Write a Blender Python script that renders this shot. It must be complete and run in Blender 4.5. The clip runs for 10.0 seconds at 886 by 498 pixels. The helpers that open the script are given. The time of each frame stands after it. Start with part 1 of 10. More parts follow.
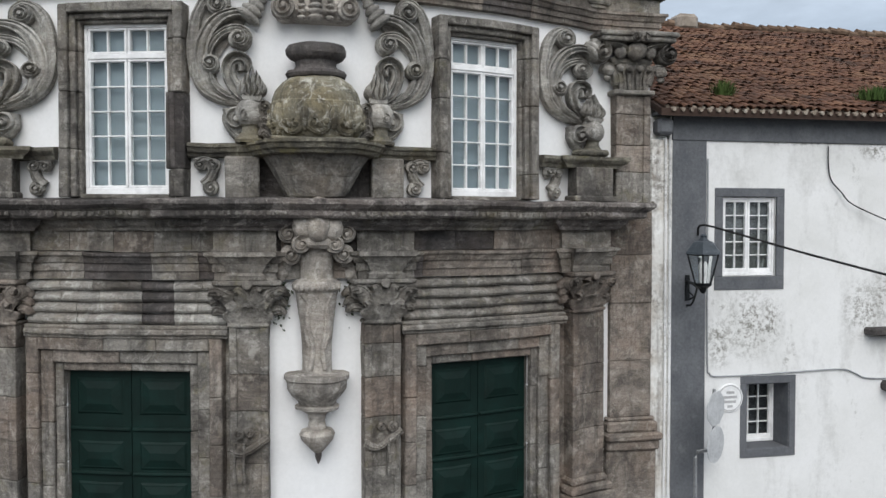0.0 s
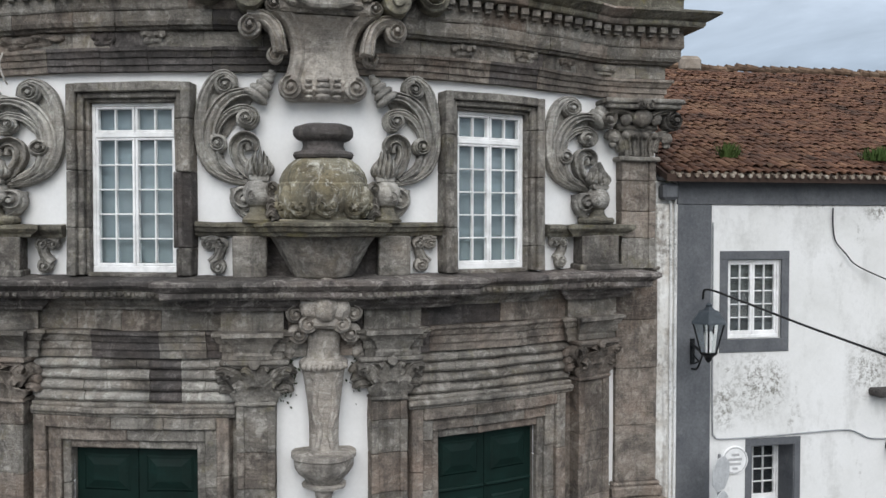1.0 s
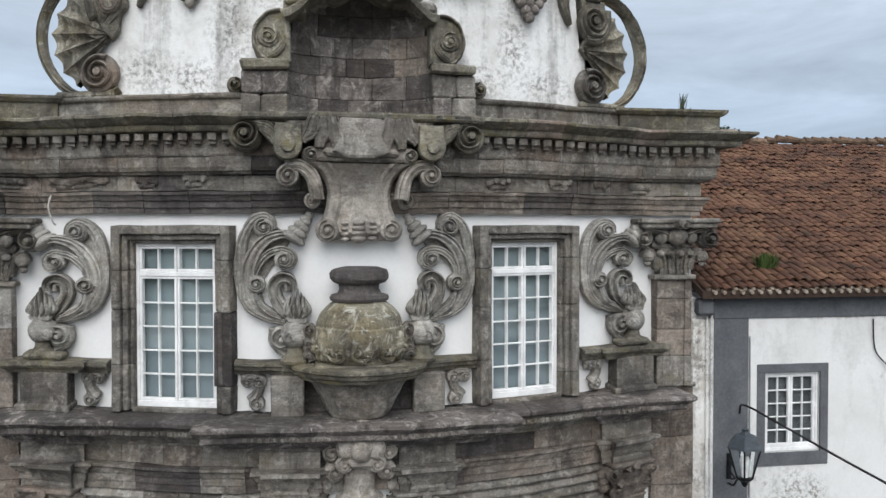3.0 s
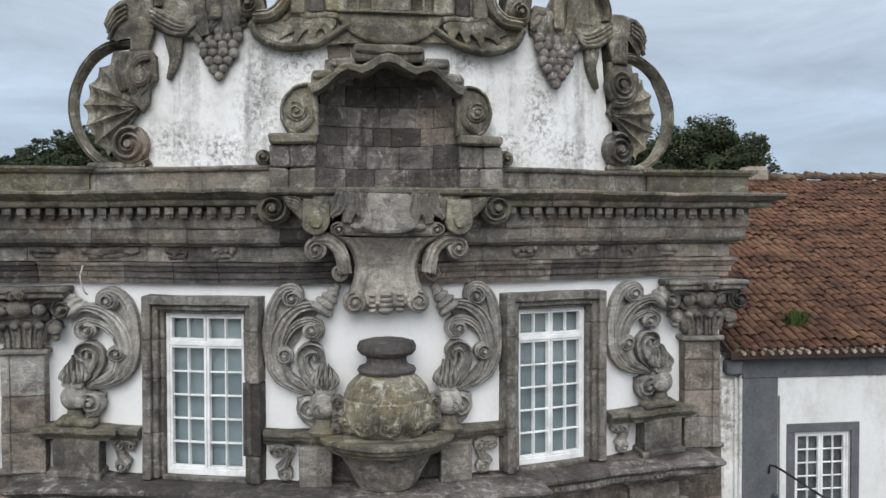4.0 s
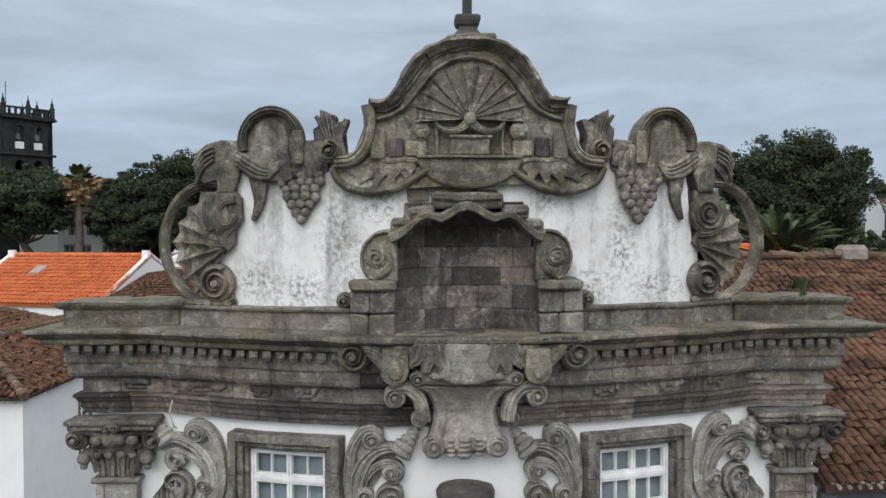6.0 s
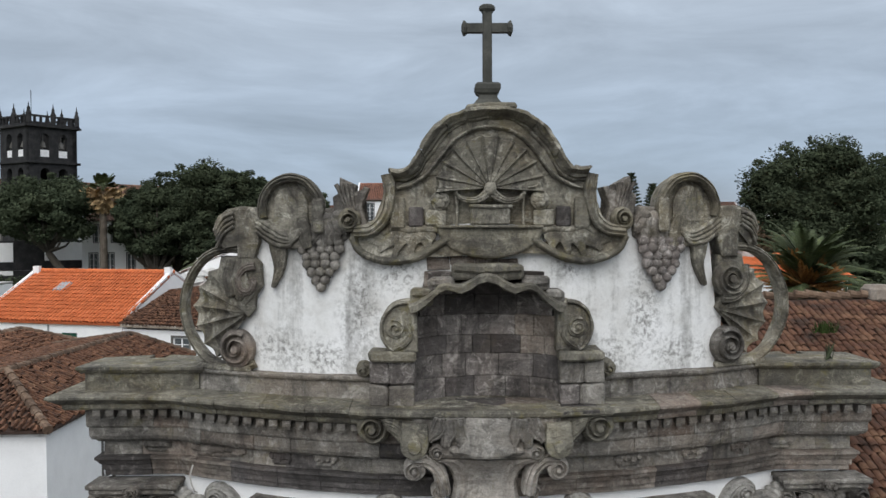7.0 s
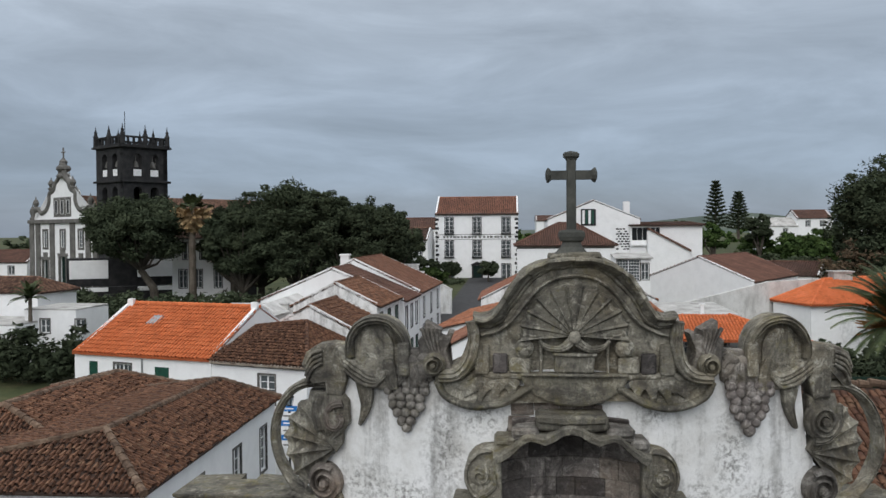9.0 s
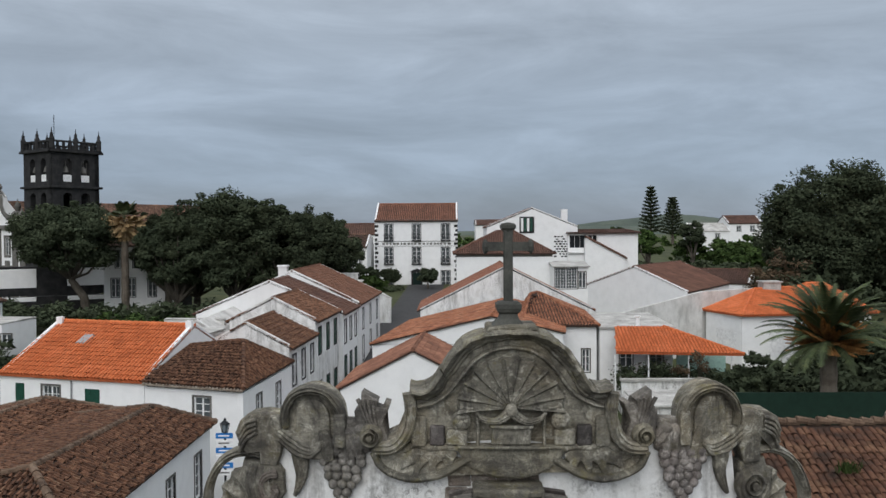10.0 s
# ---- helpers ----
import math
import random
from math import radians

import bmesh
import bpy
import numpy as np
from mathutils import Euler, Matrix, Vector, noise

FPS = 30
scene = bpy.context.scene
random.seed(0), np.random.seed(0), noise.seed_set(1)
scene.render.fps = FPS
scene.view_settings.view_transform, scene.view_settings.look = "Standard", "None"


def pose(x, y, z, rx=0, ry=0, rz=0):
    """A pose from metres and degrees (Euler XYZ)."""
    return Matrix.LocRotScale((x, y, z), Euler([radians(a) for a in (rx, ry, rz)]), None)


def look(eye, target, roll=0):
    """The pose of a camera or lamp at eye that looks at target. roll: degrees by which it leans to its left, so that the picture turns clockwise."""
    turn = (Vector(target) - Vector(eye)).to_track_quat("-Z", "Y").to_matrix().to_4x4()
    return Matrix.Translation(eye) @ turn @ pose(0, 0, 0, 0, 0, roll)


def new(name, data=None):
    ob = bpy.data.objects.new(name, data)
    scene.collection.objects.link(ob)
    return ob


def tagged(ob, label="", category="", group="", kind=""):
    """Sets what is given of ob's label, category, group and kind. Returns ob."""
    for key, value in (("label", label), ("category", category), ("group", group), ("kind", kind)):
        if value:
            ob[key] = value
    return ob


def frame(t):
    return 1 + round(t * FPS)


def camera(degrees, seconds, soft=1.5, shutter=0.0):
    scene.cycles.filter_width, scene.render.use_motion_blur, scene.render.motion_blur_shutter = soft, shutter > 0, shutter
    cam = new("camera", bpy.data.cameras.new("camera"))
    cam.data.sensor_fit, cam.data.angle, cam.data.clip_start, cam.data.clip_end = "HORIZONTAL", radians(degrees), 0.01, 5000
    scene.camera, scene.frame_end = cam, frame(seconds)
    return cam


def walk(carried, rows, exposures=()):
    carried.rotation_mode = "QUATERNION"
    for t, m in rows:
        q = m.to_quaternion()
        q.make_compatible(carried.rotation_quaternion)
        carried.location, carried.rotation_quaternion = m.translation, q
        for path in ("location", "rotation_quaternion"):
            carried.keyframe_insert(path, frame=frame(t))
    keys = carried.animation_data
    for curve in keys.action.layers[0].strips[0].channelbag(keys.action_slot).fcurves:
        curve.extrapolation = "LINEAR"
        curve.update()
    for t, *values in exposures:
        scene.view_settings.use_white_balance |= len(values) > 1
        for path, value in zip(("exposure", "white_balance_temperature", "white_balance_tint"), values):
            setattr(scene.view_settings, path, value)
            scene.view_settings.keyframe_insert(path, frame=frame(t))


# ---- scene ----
cam = camera(54.3, 10.0)
EXPOSURES = [(0.0, 0.34), (2.5, 0.42), (5.5, 0.26), (7.5, 0.06), (10.0, -0.13)]
METRES, EYE, TILT, LEAN, TURN = 10.0, 5.5, -1.7, 0.0, -12.0
ROWS = [
    (0.0, 0.0, 0.0, 0.0, -0.0, 0.0, 0.0),
    (0.5, -0.0066, 0.0009, 0.057, 0.01, 0.05, 0.01),
    (1.0, -0.009, -0.0029, 0.1062, 0.02, 0.09, -0.02),
    (1.5, -0.0094, -0.0068, 0.1574, 0.58, 0.15, -0.04),
    (2.0, -0.0038, -0.0134, 0.201, 1.34, 0.17, -0.07),
    (2.5, -0.0001, -0.0157, 0.2481, 2.11, 0.19, -0.07),
    (4.0, -0.006, -0.0199, 0.3973, 4.21, 0.17, 0.01),
    (4.5, -0.0071, -0.0185, 0.4456, 5.77, 0.21, 0.0),
    (5.0, 0.0006, -0.0152, 0.4904, 7.29, 0.29, -0.03),
    (5.5, 0.0042, -0.0146, 0.543, 9.08, 0.34, -0.01),
    (7.0, 0.0045, -0.0084, 0.6908, 11.35, 0.38, -0.05),
    (7.5, 0.0045, -0.0033, 0.74, 13.36, 0.43, -0.01),
    (8.0, 0.0031, -0.0114, 0.7885, 15.41, 0.42, -0.03),
    (8.5, -0.0002, -0.0219, 0.8406, 16.47, 0.42, -0.03),
    (9.0, 0.0003, -0.024, 0.8946, 16.57, 0.45, -0.06),
    (9.5, -0.0008, -0.0227, 0.9445, 14.32, 0.47, -0.02),
    (10.0, 0.0022, -0.0155, 0.9938, 12.58, 0.49, -0.03),
]
walk(cam, [(t, pose(-0.77, -12.0, EYE, TILT, LEAN, TURN) @ pose(METRES * x, METRES * y, METRES * z, 90 + pitch, roll, yaw)) for t, x, y, z, yaw, pitch, roll in ROWS],
     EXPOSURES)

# ---------------------------------------------------------------- light
world = bpy.data.worlds.new("sky")
scene.world = world
world.use_nodes = True


def node(tree, kind, **values):
    n = tree.nodes.new(kind)
    for key, value in values.items():
        if key in n.inputs:
            n.inputs[key].default_value = value
    return n


def ramp(tree, stops, source=None, interpolation="LINEAR"):
    n = tree.nodes.new("ShaderNodeValToRGB")
    n.color_ramp.interpolation = interpolation
    el = n.color_ramp.elements
    while len(el) < len(stops):
        el.new(0.5)
    for e, (p, c) in zip(el, stops):
        e.position = p
        e.color = (c, c, c, 1) if isinstance(c, (int, float)) else (*c, 1)
    if source is not None:
        tree.links.new(source, n.inputs[0])
    return n


def build_sky():
    t = world.node_tree
    t.nodes.clear()
    out = t.nodes.new("ShaderNodeOutputWorld")
    bg = node(t, "ShaderNodeBackground", Strength=1.0)
    sky = t.nodes.new("ShaderNodeTexSky")
    sky.sky_type = "NISHITA"
    sky.sun_disc = False
    sky.sun_elevation, sky.sun_rotation = radians(33), radians(189)
    dim = node(t, "ShaderNodeVectorMath")
    dim.operation = "SCALE"
    dim.inputs["Scale"].default_value = 0.012
    t.links.new(sky.outputs[0], dim.inputs[0])
    co = t.nodes.new("ShaderNodeTexCoord")
    sep = t.nodes.new("ShaderNodeSeparateXYZ")
    t.links.new(co.outputs["Generated"], sep.inputs[0])
    # overcast: dim and bluish low down, bright towards the zenith
    grad = ramp(t, [(0.0, (0.13, 0.16, 0.20)), (0.49, (0.20, 0.235, 0.29)), (0.53, (0.265, 0.33, 0.43)), (0.60, (0.375, 0.435, 0.515)),
                    (0.70, (0.52, 0.575, 0.64)), (1.0, (1.45, 1.47, 1.50))])
    half = node(t, "ShaderNodeMath")
    half.operation = "MULTIPLY_ADD"
    half.inputs[1].default_value, half.inputs[2].default_value = 0.5, 0.5
    t.links.new(sep.outputs[2], half.inputs[0])
    t.links.new(half.outputs[0], grad.inputs[0])
    # cloud sheets, drawn out flat along the horizon
    mp = t.nodes.new("ShaderNodeMapping")
    mp.inputs["Scale"].default_value = (1.6, 1.6, 6.5)
    t.links.new(co.outputs["Generated"], mp.inputs[0])
    n1 = node(t, "ShaderNodeTexNoise", Scale=2.4, Detail=8.0, Roughness=0.60, Distortion=0.5)
    t.links.new(mp.outputs[0], n1.inputs["Vector"])
    c1 = ramp(t, [(0.30, 0.80), (0.5, 1.0), (0.68, 1.24)], n1.outputs[0])
    mul = t.nodes.new("ShaderNodeMix")
    mul.data_type, mul.blend_type = "RGBA", "MULTIPLY"
    mul.inputs["Factor"].default_value = 1.0
    t.links.new(grad.outputs[0], mul.inputs["A"])
    t.links.new(c1.outputs[0], mul.inputs["B"])
    add = node(t, "ShaderNodeVectorMath")
    add.operation = "ADD"
    t.links.new(mul.outputs["Result"], add.inputs[0])
    t.links.new(dim.outputs[0], add.inputs[1])
    t.links.new(add.outputs[0], bg.inputs["Color"])
    t.links.new(bg.outputs[0], out.inputs["Surface"])


build_sky()
sun_data = bpy.data.lights.new("sun", "SUN")
sun_data.energy, sun_data.angle, sun_data.color = 1.38, radians(45), (1.0, 0.985, 0.96)
sun = new("sun", sun_data)
sun.matrix_world = look((0, 0, 60), (14.5, 90.0, 0.0))

# ---------------------------------------------------------------- materials


def surface(name, colour, second=None, third=None, scale=3.0, fine=30.0, rough=0.85, metal=0.0, bump=0.3, streaks=0.0, streak_colour=(0.03, 0.03, 0.03),
            spots=0.0, spot_colour=(0.3, 0.27, 0.1), vary=0.0, spec=0.3, grain=0.25, speckle=0.0, patches=(), mid=0.0, streak_scale=(2.5, 2.5, 0.35)):
    """A rough real-world surface: broad patches, fine grain, rain streaks, spots of lichen or dirt."""
    m = bpy.data.materials.new(name)
    m.use_nodes = True
    t = m.node_tree
    b = t.nodes["Principled BSDF"]
    b.inputs["Roughness"].default_value, b.inputs["Metallic"].default_value = rough, metal
    b.inputs["Specular IOR Level"].default_value = spec
    geo = t.nodes.new("ShaderNodeNewGeometry")
    pos = geo.outputs["Position"]
    second = second or tuple(c * 0.8 for c in colour)
    third = third or tuple(min(1, c * 1.15) for c in colour)
    n1 = node(t, "ShaderNodeTexNoise", Scale=scale, Detail=7.0, Roughness=0.62, Distortion=0.3)
    t.links.new(pos, n1.inputs["Vector"])
    r1 = ramp(t, [(0.32, second), (0.5, colour), (0.68, third)], n1.outputs[0])
    col = r1.outputs[0]
    n2 = node(t, "ShaderNodeTexNoise", Scale=fine, Detail=5.0, Roughness=0.7)
    t.links.new(pos, n2.inputs["Vector"])

    def mix(kind, fac, a, c):
        x = t.nodes.new("ShaderNodeMix")
        x.data_type, x.blend_type = "RGBA", kind
        if isinstance(fac, (int, float)):
            x.inputs["Factor"].default_value = fac
        else:
            t.links.new(fac, x.inputs["Factor"])
        t.links.new(a, x.inputs["A"])
        if isinstance(c, tuple):
            x.inputs["B"].default_value = (*c, 1)
        else:
            t.links.new(c, x.inputs["B"])
        return x.outputs["Result"]

    g = ramp(t, [(0.25, 1 - grain), (0.5, 1.0), (0.75, 1 + grain * 0.9)], n2.outputs[0])
    col = mix("MULTIPLY", 1.0, col, g.outputs[0])
    if mid:
        n6 = node(t, "ShaderNodeTexNoise", Scale=6.5, Detail=6.0, Roughness=0.7, Distortion=0.6)
        t.links.new(pos, n6.inputs["Vector"])
        g6 = ramp(t, [(0.30, 1 - mid), (0.46, 1.0), (0.56, 1.0), (0.72, 1 + mid)], n6.outputs[0])
        col = mix("MULTIPLY", 1.0, col, g6.outputs[0])
    if vary:
        oi = t.nodes.new("ShaderNodeObjectInfo")
        v = ramp(t, [(0.0, 1 - vary), (0.5, 1.0), (1.0, 1 + vary)], oi.outputs["Random"])
        col = mix("MULTIPLY", 1.0, col, v.outputs[0])
        v2 = ramp(t, [(0.0, 1 - vary), (0.5, 1.0), (1.0, 1 + vary)], geo.outputs["Random Per Island"])
        col = mix("MULTIPLY", 1.0, col, v2.outputs[0])
    if streaks:
        mp = t.nodes.new("ShaderNodeMapping")
        mp.inputs["Scale"].default_value = streak_scale
        t.links.new(pos, mp.inputs[0])
        n3 = node(t, "ShaderNodeTexNoise", Scale=1.0, Detail=6.0, Roughness=0.65)
        t.links.new(mp.outputs[0], n3.inputs["Vector"])
        n4 = node(t, "ShaderNodeTexNoise", Scale=9.0, Detail=4.0, Roughness=0.8)
        t.links.new(pos, n4.inputs["Vector"])
        a = node(t, "ShaderNodeMath")
        a.operation = "MULTIPLY_ADD"
        a.inputs[1].default_value = 0.35
        t.links.new(n4.outputs[0], a.inputs[0])
        t.links.new(n3.outputs[0], a.inputs[2])
        r = ramp(t, [(0.68, 0.0), (0.86, streaks)], a.outputs[0])
        col = mix("MIX", r.outputs[0], col, streak_colour)
    if spots:
        n5 = node(t, "ShaderNodeTexNoise", Scale=4.5, Detail=8.0, Roughness=0.75)
        t.links.new(pos, n5.inputs["Vector"])
        r = ramp(t, [(0.58, 0.0), (0.66, spots)], n5.outputs[0])
        col = mix("MIX", r.outputs[0], col, spot_colour)
    if speckle:
        # clusters of black mould: fine specks where a broad upright-stretched cloud allows them
        mp = t.nodes.new("ShaderNodeMapping")
        mp.inputs["Scale"].default_value = (1.5, 1.5, 0.55)
        t.links.new(pos, mp.inputs[0])
        n7 = node(t, "ShaderNodeTexNoise", Scale=1.0, Detail=4.0, Roughness=0.6)
        t.links.new(mp.outputs[0], n7.inputs["Vector"])
        n8 = node(t, "ShaderNodeTexNoise", Scale=13.0, Detail=7.0, Roughness=0.75)
        t.links.new(pos, n8.inputs["Vector"])
        both = node(t, "ShaderNodeMath")
        both.operation = "MULTIPLY"
        where = ramp(t, [(0.64, 0.0), (0.74, 1.0)] if patches else [(0.47, 0.0), (0.62, 1.0)], n7.outputs[0]).outputs[0]
        for centre, size in patches:
            # a damp patch of its own: ragged ellipse
            m2 = t.nodes.new("ShaderNodeMapping")
            m2.inputs["Location"].default_value = tuple(-c / s for c, s in zip(centre, size))
            m2.inputs["Scale"].default_value = tuple(1 / s for s in size)
            t.links.new(pos, m2.inputs[0])
            ln = t.nodes.new("ShaderNodeVectorMath")
            ln.operation = "LENGTH"
            t.links.new(m2.outputs[0], ln.inputs[0])
            ad = node(t, "ShaderNodeMath")
            ad.operation = "MAXIMUM"
            t.links.new(where, ad.inputs[0])
            t.links.new(ramp(t, [(0.25, 1.0), (1.0, 0.0)], ln.outputs["Value"]).outputs[0], ad.inputs[1])
            where = ad.outputs[0]
        t.links.new(where, both.inputs[0])
        t.links.new(ramp(t, [(0.47, 0.0), (0.60, speckle)], n8.outputs[0]).outputs[0], both.inputs[1])
        col = mix("MIX", both.outputs[0], col, streak_colour)
    t.links.new(col, b.inputs["Base Color"])
    if bump:
        bp = node(t, "ShaderNodeBump", Strength=bump, Distance=0.02)
        s = node(t, "ShaderNodeMath")
        s.operation = "MULTIPLY_ADD"
        s.inputs[1].default_value = 0.5
        t.links.new(n2.outputs[0], s.inputs[0])
        t.links.new(n1.outputs[0], s.inputs[2])
        t.links.new(s.outputs[0], bp.inputs["Height"])
        t.links.new(bp.outputs[0], b.inputs["Normal"])
    return m




def stone(name, light, base, dark, brown, stain=0.75, pale=0.5, moss=0.25, vary=0.2, relief=0.03, soot=0.35):
    """Old carved basalt: blotches, brown tinges, black crust and drips, pale bare patches, moss, pitted relief."""
    m = bpy.data.materials.new(name)
    m.use_nodes = True
    t = m.node_tree
    b = t.nodes["Principled BSDF"]
    b.inputs["Roughness"].default_value = 0.95
    b.inputs["Specular IOR Level"].default_value = 0.2
    geo = t.nodes.new("ShaderNodeNewGeometry")
    pos = geo.outputs["Position"]

    def cloud(scale, detail=6.0, rough=0.65, distort=0.0, stretch=None):
        n = node(t, "ShaderNodeTexNoise", Scale=scale, Detail=detail, Roughness=rough, Distortion=distort)
        if stretch:
            mp = t.nodes.new("ShaderNodeMapping")
            mp.inputs["Scale"].default_value = stretch
            t.links.new(pos, mp.inputs[0])
            t.links.new(mp.outputs[0], n.inputs["Vector"])
        else:
            t.links.new(pos, n.inputs["Vector"])
        return n.outputs[0]

    def mix(kind, fac, a, c):
        x = t.nodes.new("ShaderNodeMix")
        x.data_type, x.blend_type = "RGBA", kind
        if isinstance(fac, (int, float)):
            x.inputs["Factor"].default_value = fac
        else:
            t.links.new(fac, x.inputs["Factor"])
        t.links.new(a, x.inputs["A"])
        if isinstance(c, tuple):
            x.inputs["B"].default_value = (*c, 1)
        else:
            t.links.new(c, x.inputs["B"])
        return x.outputs["Result"]

    blotch = cloud(2.3, 8, 0.7, 0.5)
    fine = cloud(38, 5, 0.75)
    pits = cloud(14, 6, 0.7, 0.3)
    lines = cloud(1.0, 5, 0.7, 0.4, (3.0, 3.0, 22.0))
    col = ramp(t, [(0.34, dark), (0.47, base), (0.60, base), (0.74, light)], blotch).outputs[0]
    col = mix("MIX", ramp(t, [(0.45, 0.0), (0.68, 0.75)], cloud(0.9, 5, 0.6, 0.4)).outputs[0], col, brown)
    oi = t.nodes.new("ShaderNodeObjectInfo")
    col = mix("MULTIPLY", 1.0, col, ramp(t, [(0.0, 1 - vary), (0.5, 1.0), (1.0, 1 + vary)], oi.outputs["Random"]).outputs[0])
    col = mix("MULTIPLY", 1.0, col, ramp(t, [(0.27, 0.55), (0.44, 1.0), (0.57, 1.0), (0.75, 1.32)], pits).outputs[0])
    col = mix("MULTIPLY", 1.0, col, ramp(t, [(0.29, 0.74), (0.5, 1.0), (0.71, 1.22)], fine).outputs[0])
    col = mix("MULTIPLY", 1.0, col, ramp(t, [(0.30, 0.75), (0.5, 1.0), (0.70, 1.15)], lines).outputs[0])
    col = mix("MIX", ramp(t, [(0.52, 0.0), (0.60, pale)], cloud(5.0, 9, 0.78, 0.8)).outputs[0], col, tuple(min(1, c * 1.45) for c in light))
    col = mix("MIX", ramp(t, [(0.61, 0.0), (0.66, pale * 1.1)], cloud(7.0, 9, 0.82, 1.2)).outputs[0], col, tuple(min(1, c * 1.9) for c in light))
    col = mix("MIX", ramp(t, [(0.58, 0.0), (0.66, stain * 0.6)], cloud(9.0, 8, 0.78, 0.9)).outputs[0], col, tuple(c * 0.5 for c in dark))
    col = mix("MIX", ramp(t, [(0.55, 0.0), (0.66, moss)], cloud(3.3, 8, 0.72, 0.3)).outputs[0], col, (0.20, 0.175, 0.075))
    col = mix("MIX", ramp(t, [(0.50, 0.0), (0.66, stain)], cloud(1.5, 8, 0.7, 0.6)).outputs[0], col, (0.042, 0.038, 0.036))
    col = mix("MIX", ramp(t, [(0.54, 0.0), (0.68, stain * 0.8)], cloud(1.0, 7, 0.7, 0.2, (4.0, 4.0, 0.5))).outputs[0], col, (0.036, 0.033, 0.032))
    col = mix("MIX", ramp(t, [(0.50, 0.0), (0.57, soot)], cloud(0.75, 9, 0.74, 1.0)).outputs[0], col, (0.040, 0.037, 0.035))
    col = mix("MIX", ramp(t, [(0.56, 0.0), (0.61, soot * 0.9)], cloud(2.6, 9, 0.78, 1.2)).outputs[0], col, (0.045, 0.041, 0.038))
    t.links.new(col, b.inputs["Base Color"])
    h = None
    for src, k in ((pits, 1.0), (fine, 0.35), (lines, 0.5), (blotch, 0.8)):
        s = node(t, "ShaderNodeMath")
        s.operation = "MULTIPLY_ADD"
        s.inputs[1].default_value = k
        t.links.new(src, s.inputs[0])
        if h is None:
            s.inputs[2].default_value = 0.0
        else:
            t.links.new(h, s.inputs[2])
        h = s.outputs[0]
    bp = node(t, "ShaderNodeBump", Strength=1.0, Distance=relief)
    t.links.new(h, bp.inputs["Height"])
    t.links.new(bp.outputs[0], b.inputs["Normal"])
    return m


STONE = stone("weathered basalt", (0.38, 0.362, 0.33), (0.248, 0.232, 0.208), (0.12, 0.112, 0.10), (0.226, 0.19, 0.155), moss=0.32)
STONE_WARM = stone("brown basalt", (0.35, 0.32, 0.28), (0.235, 0.203, 0.175), (0.12, 0.104, 0.09), (0.235, 0.175, 0.138), stain=0.6, pale=0.45, moss=0.12, soot=0.45)
STONE_LICHEN = stone("lichened basalt", (0.32, 0.30, 0.24), (0.20, 0.188, 0.155), (0.10, 0.095, 0.08), (0.20, 0.17, 0.11), stain=0.7, pale=0.5, moss=0.7)
STONE_DARK = stone("dark basalt", (0.19, 0.175, 0.165), (0.098, 0.09, 0.087), (0.05, 0.046, 0.045), (0.12, 0.098, 0.088), stain=0.7, pale=0.4, moss=0.1, vary=0.3)
CONSOLE_STONE = stone("pale worn basalt", (0.56, 0.53, 0.485), (0.42, 0.388, 0.35), (0.21, 0.19, 0.17), (0.32, 0.275, 0.232), stain=0.5, pale=0.45, moss=0.2, relief=0.022, soot=0.25)
CARVED_STONE = stone("grey carved basalt", (0.53, 0.52, 0.485), (0.375, 0.362, 0.335), (0.21, 0.20, 0.184), (0.32, 0.287, 0.247), stain=0.5, pale=0.45, moss=0.2, relief=0.022, soot=0.25)
TOP_STONE = stone("lichen-stained basalt", (0.42, 0.402, 0.342), (0.245, 0.230, 0.190), (0.095, 0.089, 0.075), (0.24, 0.198, 0.13), stain=0.82, pale=0.62, moss=0.65, relief=0.022, soot=0.5)
NICHE_STONE = stone("sooty patched basalt", (0.36, 0.332, 0.308), (0.172, 0.157, 0.148), (0.09, 0.082, 0.078), (0.21, 0.178, 0.16), stain=0.85, pale=0.65, moss=0.1, vary=0.25, soot=0.6)
URN_STONE = stone("ochre lichened basalt", (0.48, 0.465, 0.41), (0.265, 0.245, 0.185), (0.10, 0.093, 0.075), (0.25, 0.20, 0.11), stain=0.75, pale=0.85, moss=0.4, relief=0.022, soot=0.3)
CROSS_STONE = surface("dark smooth stone", (0.062, 0.063, 0.056), (0.04, 0.041, 0.037), (0.09, 0.09, 0.078), 3, 30, 0.85, bump=0.2)
STONES = (TOP_STONE, CARVED_STONE, CONSOLE_STONE, NICHE_STONE, URN_STONE, STONE, STONE_WARM, STONE_LICHEN, STONE_DARK)
PLASTER = surface("white limewash", (0.82, 0.82, 0.82), (0.78, 0.78, 0.78), (0.85, 0.85, 0.85), 1.2, 18, 0.9, bump=0.1, grain=0.04)
PLASTER_OLD = surface("stained limewash", (0.76, 0.76, 0.75), (0.64, 0.63, 0.61), (0.82, 0.82, 0.82), 1.4, 22, 0.92, bump=0.15, grain=0.07, streaks=0.6,
                      streak_colour=(0.17, 0.165, 0.155), streak_scale=(1.7, 1.7, 0.22), spots=0.25, spot_colour=(0.45, 0.44, 0.42), speckle=0.7)
